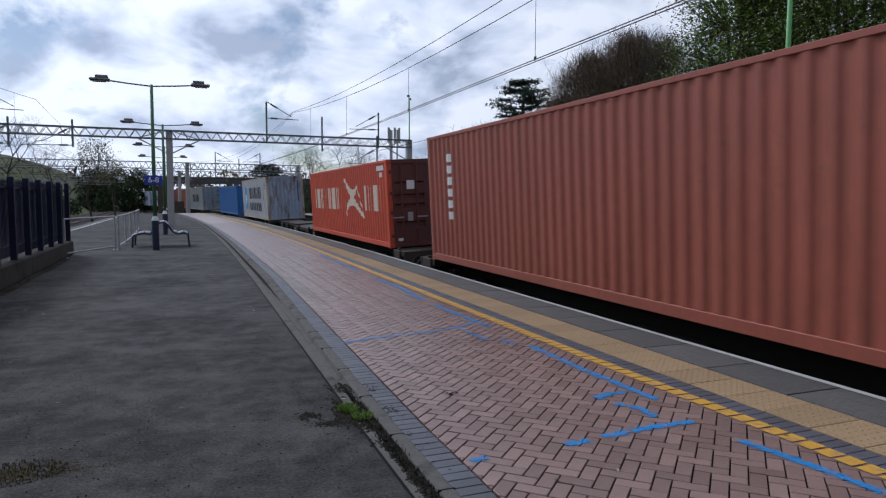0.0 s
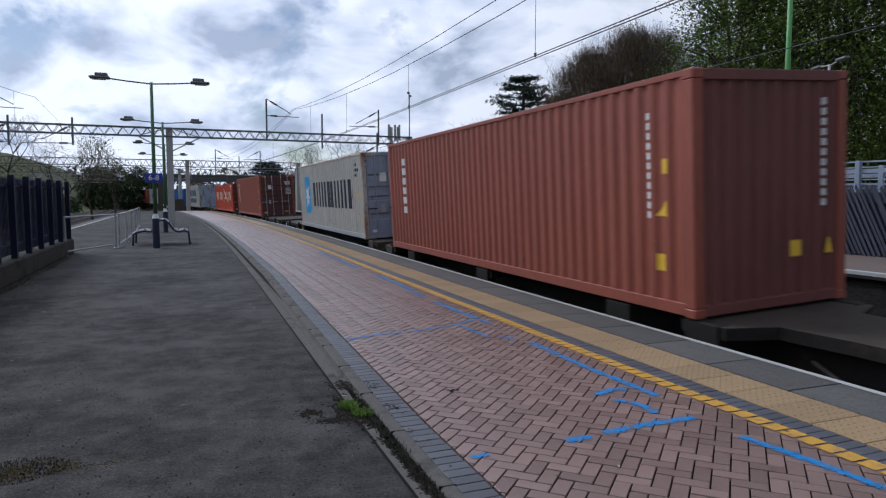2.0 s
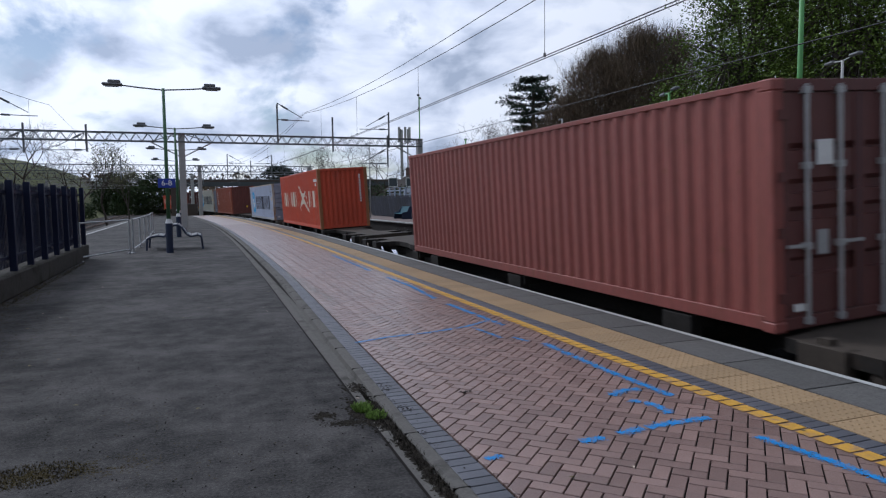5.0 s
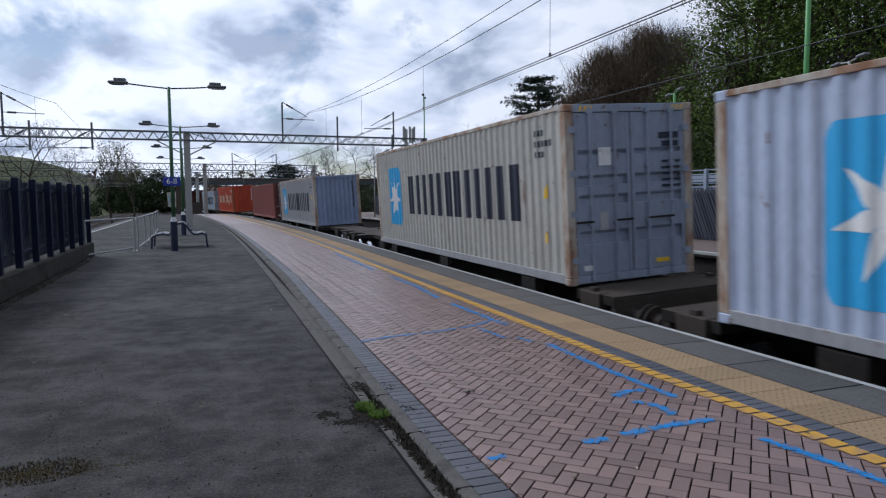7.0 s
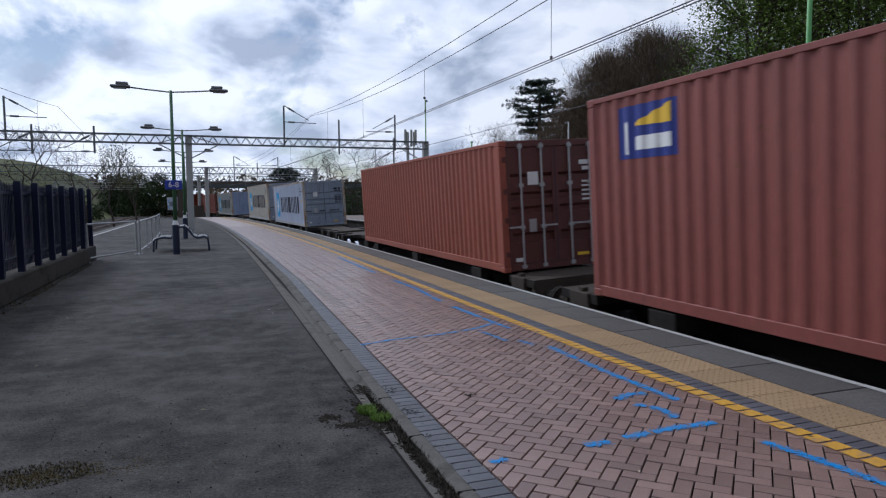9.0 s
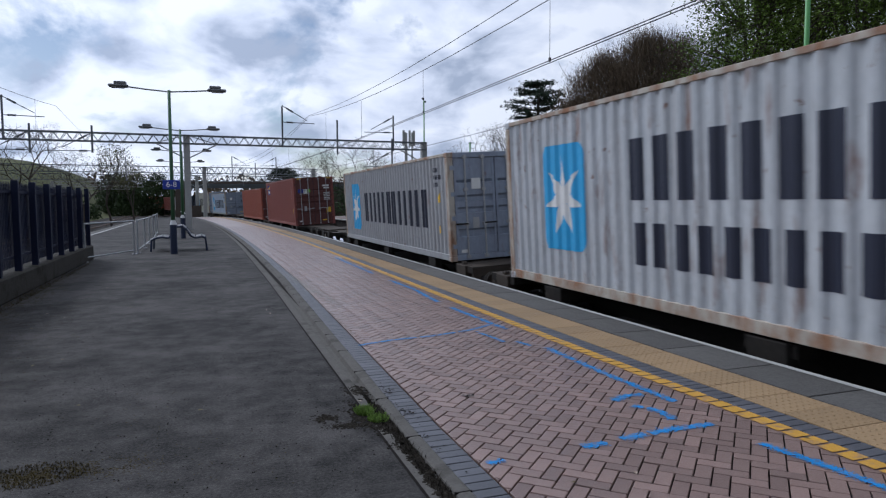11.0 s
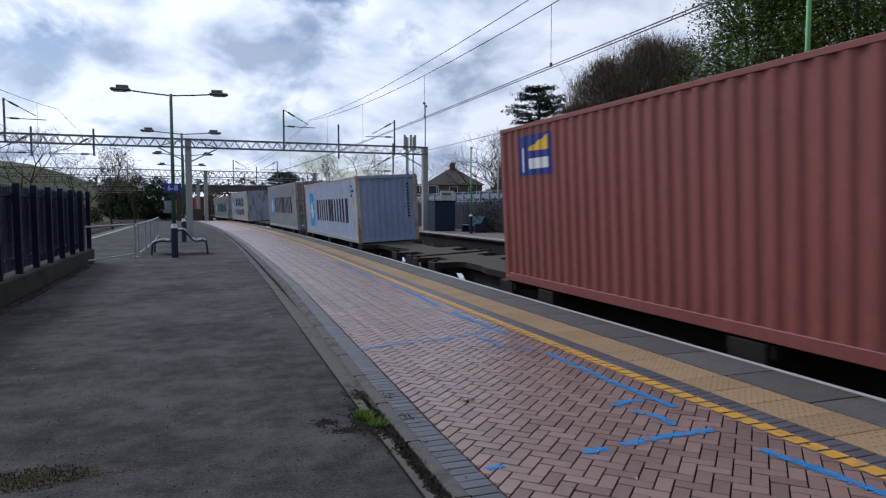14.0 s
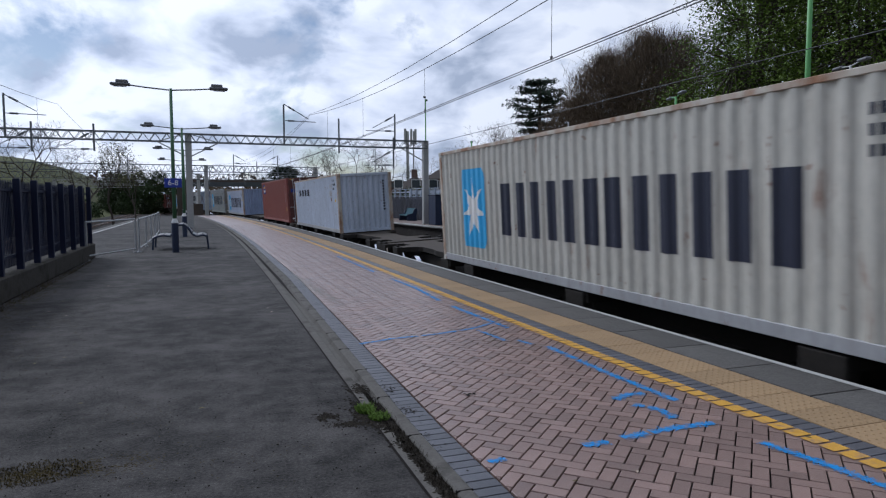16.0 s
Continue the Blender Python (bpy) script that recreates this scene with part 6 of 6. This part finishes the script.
for az, d, hgt, seed in ((-6.8, 84, 9.0, 31), (-5.2, 90, 7.5, 32)):
    tree(*at(az, d), hgt, seed, "pale", "slender tree with a pale haze of spring buds", per=7, size=0.10, jitter=0.5, levels=5, spread=0.5, up=0.35, trunk=0.14, name="budding_tree")


def cedar(x, y, height, seed):
    rnd = random.Random(seed)
    ob = thing("cedar_tree", "dark cedar with flat tiered branches", "tree", "trees beyond the station", m=pose(x, y, -1.2))
    verts, faces = [], []
    limb(verts, faces, Vector((0, 0, 0)), Vector((0.2, 0, height * 0.97)), 0.42, 0.10, 8)
    pts = []
    for i in range(34):
        tier = i // 5
        z = height * (0.66 + 0.325 * tier / 6) + rnd.uniform(-0.08, 0.08)
        an = i * 2.39996 + rnd.uniform(-0.3, 0.3)
        l = rnd.uniform(0.75, 1.1) * (1.7, 1.9, 2.7, 3.3, 3.0, 2.2, 1.5)[tier]
        d = Vector((math.cos(an), math.sin(an), 0.10))
        a = Vector((0.1, 0, z))
        b = a + d * l
        limb(verts, faces, a, b, 0.08, 0.02, 5)
        for k in range(9):
            f = 0.30 + 0.70 * k / 8
            c = a + d * l * f
            for _ in range(5):
                pts.append(c + Vector((rnd.gauss(0, 0.36), rnd.gauss(0, 0.36), rnd.gauss(0.05, 0.05))))
    mesh_object("trunk", verts, faces, BARK, ob)
    lv, lf = leaf_cloud(rnd, pts, 8, 0.12, 0.11)
    mesh_object("crown", lv, lf, LEAF["cedar"], ob)


cedar(*at(27.7, 62), 13.5, 41)
cedar(*at(6.2, 120), 8.5, 42)


def thicket(name, label, spots, per, size, leaf, seed):
    """Undergrowth: heaps of leaves round many low centres, with no single plant to be told apart."""
    rnd = random.Random(seed)
    lv, lf = [], []
    for x, y, z, rx, ry, rz, n in spots:
        pts = []
        for _ in range(n):
            v = Vector((rnd.gauss(0, 1), rnd.gauss(0, 1), rnd.gauss(0, 1))).normalized() * rnd.uniform(0.55, 1.0)
            pts.append(Vector((x + v.x * rx, y + v.y * ry, z + v.z * rz)))
        a, b = leaf_cloud(rnd, pts, per, size, 0.28)
        k = len(lv)
        lv += a
        lf += [tuple(i + k for i in f) for f in b]
    return tagged(mesh_object(name, lv, lf, LEAF[leaf]), label, "undergrowth", kind="stuff")


rnd = random.Random(77)
spots, brown = [], []
for i in range(30):
    az = 25.5 + i * 1.7
    x, y = at(az, rnd.uniform(36, 44))
    rz = rnd.uniform(1.2, 2.0) if az < 31 else rnd.uniform(2.0, 3.4)
    (brown if az < 38.5 else spots).append((x, y, rnd.uniform(0.6, 1.6) if az < 31 else rnd.uniform(1.2, 3.0), 2.6, 2.6, rz, 420))
for i in range(7):
    x, y = at(31.5 + i * 1.1, rnd.uniform(49, 54))
    brown.append((x, y, 3.2 + 0.45 * i, 2.2, 2.5, 2.6 + 0.25 * i, 380))
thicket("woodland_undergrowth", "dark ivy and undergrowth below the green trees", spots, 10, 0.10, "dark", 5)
thicket("brown_undergrowth", "brown tangled undergrowth below the bare trees", brown, 9, 0.09, "ivy", 15)
# added leaf backing, dark so the crowns' gaps look shaded
spots = []
for i in range(11):
    x, y = at(44.6 + i * 3.2, rnd.uniform(50, 56))
    spots.append((x, y, rnd.uniform(4, 6), 3.6, 3.5, rnd.uniform(5, 6), 420))
    spots.append((x, y + 1, rnd.uniform(10.5, 12.5), 3.2, 3.2, rnd.uniform(4.5, 5.5), 300))
thicket("dark_tree_backing", "dense dark woodland behind the first trees", spots, 7, 0.2, "dark", 6)
spots = [(-26 - rnd.uniform(0, 26), 74 + rnd.uniform(0, 40), rnd.uniform(3.0, 6.0), 2.2, 2.2, 0.8, 90) for _ in range(9)]
spots += [(-19 - d, 70 + rnd.uniform(0, 80), -0.6 + 0.35 * d, 2.0, 2.4, rnd.uniform(0.7, 1.5), 150) for d in (rnd.uniform(0, 13) for _ in range(30))]
spots += [(-21 - rnd.uniform(0, 8), 80 + rnd.uniform(0, 34), rnd.uniform(-0.6, 0.2), 2.5, 3.0, 1.2, 150) for _ in range(14)]
thicket("bank_bushes", "bushes and brambles on the embankment", spots, 4, 0.16, "pale", 7)
spots = [(-21 + i * 1.2, 168 + rnd.uniform(-6, 10), rnd.uniform(0, 4.0), 3, 3, 4.2, 200) for i in range(8)]
spots += [(16 + i * 4, 112 + rnd.uniform(-4, 3), rnd.uniform(0.5, 2.2), 3.5, 3, 3.2, 200) for i in range(9)]
spots += [(20 + i * 3, 70 + i * 2.4, rnd.uniform(0.3, 1.0), 2.5, 2.5, 2.4, 160) for i in range(6)]
spots += [(-19.5 + i * 1.25, 154 + rnd.uniform(-3, 3), 0.5 + 2.6 * (i % 3), 2.1, 2.0, 2.3, 300) for i in range(11)]
spots += [(-17.5 - rnd.uniform(0, 3), 92 + i * 5, rnd.uniform(-0.4, 0.8), 1.5, 2.0, 1.3, 150) for i in range(8)]
thicket("lineside_bushes", "dark lineside bushes round the bridge", spots, 4, 0.24, "dark", 8)
spots = [(-90 + i * 12 + rnd.uniform(-4, 4), 210 + rnd.uniform(-20, 30), 4, 9, 7, 5.5, 230) for i in range(24)]
thicket("distant_woods", "distant tree line on the horizon", spots, 4, 0.6, "brown", 9)

# ---- paving pieces ----


def spray(name, lines, w=0.045):
    """Survey marks sprayed on the paving: short strokes with broken, uneven edges, lying on the bricks."""
    rnd = random.Random(name)
    for pts in lines:
        verts, faces = [], []
        for (x0, y0), (x1, y1) in zip(pts, pts[1:]):
            l = math.hypot(x1 - x0, y1 - y0)
            nx, ny = -(y1 - y0) / l, (x1 - x0) / l
            for _ in range(int(l * w * 46000)):
                f, d, r = rnd.random(), rnd.gauss(0, 0.52) * w, rnd.uniform(0.0025, 0.0075)
                if noise.noise(Vector(((x0 + (x1 - x0) * f) * 9, (y0 + (y1 - y0) * f) * 9, 0.0))) < -0.42:
                    continue
                x, y, z = x0 + (x1 - x0) * f + nx * d, y0 + (y1 - y0) * f + ny * d, rnd.uniform(0.0066, 0.0086)
                k, a = len(verts), rnd.uniform(0, 3)
                verts += [(x + r * math.cos(a + j * 1.2566), y + r * math.sin(a + j * 1.2566), z) for j in range(5)]
                faces.append(tuple(range(k, k + 5)))
        ob = mesh_object("sprayed_mark", verts, faces, BLUE_SPRAY)
        tagged(ob, "bright blue sprayed survey mark on the brick paving", "paint mark", "survey marks")


spray("marks", [[(3.46, 9.3), (3.49, 8.2), (3.51, 7.45)], [(3.47, 6.35), (3.45, 5.11), (3.48, 4.25)], [(2.27, 3.66), (2.46, 3.66)], [(2.59, 3.69), (3.0, 3.73), (3.38, 3.72)],
                [(3.40, 3.31), (3.47, 2.95), (3.54, 2.3)], [(3.04, 4.44), (3.2, 4.53), (3.36, 4.50)], [(3.10, 4.28), (3.21, 4.12), (3.19, 3.9)], [(3.46, 9.9), (3.56, 11.5), (3.52, 13.0)], [(3.5, 14.4), (3.52, 19.0)]], 0.04)
spray("thin", [[(1.57, 7.18), (1.99, 7.33), (2.47, 7.38), (3.05, 7.55), (3.46, 7.82)], [(3.10, 7.45), (3.18, 6.65)], [(3.3, 6.75), (3.36, 6.5)], [(1.58, 3.62), (1.70, 3.63)]], 0.026)

BX0, BX1 = 1.535, 3.855
L2, W2, G = 0.1, 0.05, 0.0047


def clip_poly(poly, x_min, x_max):
    for lim, sgn in ((x_min, 1), (x_max, -1)):
        out = []
        for a, b in zip(poly, poly[1:] + poly[:1]):
            da, db = (a[0] - lim) * sgn, (b[0] - lim) * sgn
            if da >= 0:
                out.append(a)
            if da * db < 0:
                f = da / (da - db)
                out.append((a[0] + (b[0] - a[0]) * f, a[1] + (b[1] - a[1]) * f))
        poly = out
        if len(poly) < 3:
            return None
    return poly


def prism(poly, z_top, lift):
    """Top face with a small chamfer and short sides."""
    cx, cy = sum(p[0] for p in poly) / len(poly), sum(p[1] for p in poly) / len(poly)
    n = len(poly)
    c = 0.005
    top = []
    for x, y in poly:
        l = math.hypot(x - cx, y - cy) or 1
        top.append((x - (x - cx) / l * c, y - (y - cy) / l * c, z_top + lift))
    mid = [(x, y, z_top - 0.003 + lift) for x, y in poly]
    low = [(x, y, z_top - 0.018) for x, y in poly]
    verts = top + mid + low
    faces = [tuple(range(n))]
    for i in range(n):
        j = (i + 1) % n
        faces += [(n + i, n + j, j, i), (2 * n + i, 2 * n + j, n + j, n + i)]
    return verts, faces


def herringbone(y_from, y_to):
    """Bricks of a herringbone laid at 45 degrees to the platform edge, cut at the borders."""
    u = W2 * 2
    c = math.sqrt(0.5)
    span = int((y_to - y_from + 6) / u)
    out = []
    lo, hi = int((y_from * c - 4) / u) - 2, int((y_to * c + 6) / u) + 2
    for i in range(-hi - 60, hi + 60):
        for j in range(-hi - 60, hi + 60):
            # unit cells of the pattern: (i - j) mod 4 picks flat and upright bricks
            k = (i - j) % 4
            if k == 0:
                rect = (i, j, i + 2, j + 1)
            elif k == 3:
                rect = (i, j, i + 1, j + 2)
            else:
                continue
            x0, y0, x1, y1 = rect[0] * u + G, rect[1] * u + G, rect[2] * u - G, rect[3] * u - G
            pts = [((a - b) * c + 2.7, (a + b) * c) for a, b in ((x0, y0), (x1, y0), (x1, y1), (x0, y1))]
            cy = sum(p[1] for p in pts) / 4
            cx = sum(p[0] for p in pts) / 4
            if not (y_from <= cy < y_to and BX0 - 0.12 < cx < BX1 + 0.12):
                continue
            poly = clip_poly(pts, BX0 + drift(cy) + G, BX1 - G)
            if poly is None:
                continue
            out.append((cx, cy, poly))
    return out


def pave():
    rnd = random.Random(3)
    bricks = herringbone(1.6, 46.0)
    singles = [b for b in bricks if 2.9 <= b[1] < 5.15 and b[0] < 3.7]
    singles = singles[:300]
    chosen = {id(b) for b in singles}
    shared = {}
    for b in singles:
        cx, cy, poly = b
        key = tuple((round(px - cx, 4), round(py - cy, 4)) for px, py in poly)
        if key not in shared:
            v, f = prism([(px - cx, py - cy) for px, py in poly], 0.0, 0.0)
            o = mesh_object("brick", v, f, BRICK, field)
            shared[key] = o.data
        else:
            o = new("brick", shared[key]); o.parent = field
        o.matrix_basis = pose(cx, cy, 0.003 + rnd.uniform(-0.0015, 0.0015), rnd.uniform(-0.5, 0.5), rnd.uniform(-0.5, 0.5), 0)
    verts, faces = [], []
    for b in bricks:
        if id(b) in chosen:
            continue
        v, f = prism(b[2], 0.003, rnd.uniform(-0.0015, 0.0015))
        k = len(verts)
        if b[1] > CURVE_START:
            v = [(*along(p[0], p[1])[:2], p[2]) for p in v]
        verts += v
        faces += [tuple(a + k for a in q) for q in f]
    tagged(mesh_object("brick_field", verts, faces, BRICK_FAR, field), kind="stuff")
    ribbon("far_brick", [(BX0 + drift(50), 0.002), (BX1, 0.002)], 46.0, PLATFORM_END, BRICK_FAR, field, "distant red brick paving")
    ribbon("near_brick", [(BX0, 0.002), (BX1, 0.002)], -60, 1.6, BRICK_FAR, field, "red brick paving")
    # dark borders: bricks laid across
    for name, x0, x1, w in (("border_brick", 1.34, 1.53, 0.1), ("border_brick", 3.86, 4.055, 0.1)):
        xm = (x0 + x1) / 2
        v, f = prism([(x0 + G, G), (x1 - G, G), (x1 - G, w - G), (x0 + G, w - G)], 0.003, 0.0)
        vl = [(a - xm, b, c) for a, b, c in v]
        me = None
        y = 2.2
        n = 0
        while y < 14.0:
            if me is None:
                o = mesh_object(name, vl, f, DARK_BRICK, field); me = o.data
            else:
                o = new(name, me); o.parent = field
            o.matrix_basis = pose(xm + rnd.uniform(-0.002, 0.002) + (drift(y) if x0 < 2 else 0), y, rnd.uniform(-0.001, 0.001), 0, rnd.uniform(-0.5, 0.5), rnd.uniform(-0.5, 0.5))
            y += w
        verts, faces = [], []
        while y < 50:
            k = len(verts)
            verts += [(*along(p[0] + (drift(y) if x0 < 2 else 0), p[1] + y)[:2], p[2]) for p in v]
            faces += [tuple(a + k for a in q) for q in f]
            y += w
        tagged(mesh_object("border_brick_row", verts, faces, DARK_BRICK, field), kind="stuff")
        e = drift(50) if x0 < 2 else 0
        ribbon("border_far", [(x0 + e, 0.002), (x1 + e, 0.002)], 50, PLATFORM_END, DARK_BRICK, field)
    # tactile slabs with rows of blisters
    v, f = prism([(4.066, 0.004), (4.574, 0.004), (4.574, 0.396), (4.066, 0.396)], 0.004, 0.0)
    v, f = list(v), list(f)
    for i in range(8):
        for j in range(6):
            cx, cy = 4.063 + 0.515 * (i + 0.5) / 8, 0.4 * (j + 0.5) / 6
            k = len(v)
            for r, z in ((0.0125, 0.004), (0.007, 0.0095)):
                v += [(cx + r * math.cos(a * math.pi / 3), cy + r * math.sin(a * math.pi / 3), z) for a in range(6)]
            f += [(k + a, k + (a + 1) % 6, k + 6 + (a + 1) % 6, k + 6 + a) for a in range(6)] + [tuple(range(k + 6, k + 12))]
    me = None
    for i in range(90):
        y = 1.6 + 0.4 * i + 0.13
        px, py, h = along(0, y)
        if me is None:
            o = mesh_object("tactile_slab", v, f, TACTILE, field, "buff blister paving slab"); me = o.data
        else:
            o = new("tactile_slab", me); o.parent = field
        o.matrix_basis = pose(px + rnd.uniform(-0.001, 0.001), py, rnd.uniform(-0.001, 0.001), 0, 0, h)
    ribbon("far_tactile", [(4.06, 0.003), (4.58, 0.003)], 37.6, PLATFORM_END, TACTILE, field, "distant buff tactile strip")
    # yellow line painted on the outer bricks
    line_v, line_f = [], []
    step = math.sqrt(0.5) * 0.2
    n = int((PLATFORM_END - 1.6) / step)
    for i in range(n):
        y = 1.6 + i * step
        a, b = 0.010, step - 0.014
        k = len(line_v)
        d = rnd.uniform(-0.004, 0.004)
        for x, yy in ((3.70 + d, y + a), (3.838 + d, y + a), (3.838 + d, y + b), (3.70 + d, y + b)):
            px, py, _ = along(x, yy)
            line_v.append((px, py, 0.0085))
        line_f.append((k, k + 1, k + 2, k + 3))
    tagged(mesh_object("yellow_line", line_v, line_f, YELLOW_PAINT, field, "worn yellow safety line"), kind="stuff")
    # coping slabs with white painted nose
    v, f = prism([(4.603, 0.008), (EDGE, 0.008), (EDGE, 0.918), (4.603, 0.918)], 0.004, 0.0)
    me = None
    for i in range(70):
        y = 0.27 + 0.93 * i - 0.93
        px, py, h = along(0, y)
        if me is None:
            o = mesh_object("coping_slab", v, f, COPING, coping); me = o.data
        else:
            o = new("coping_slab", me); o.parent = coping
        o.matrix_basis = pose(px, py, rnd.uniform(-0.0015, 0.0015), 0, 0, h)
    ribbon("white_nosing", [(EDGE + 0.004, -0.06), (EDGE + 0.004, 0.0085), (EDGE - 0.075, 0.0085)], -60, PLATFORM_END, WHITE_LINE, coping, "worn white painted platform edge")


pave()

motions()
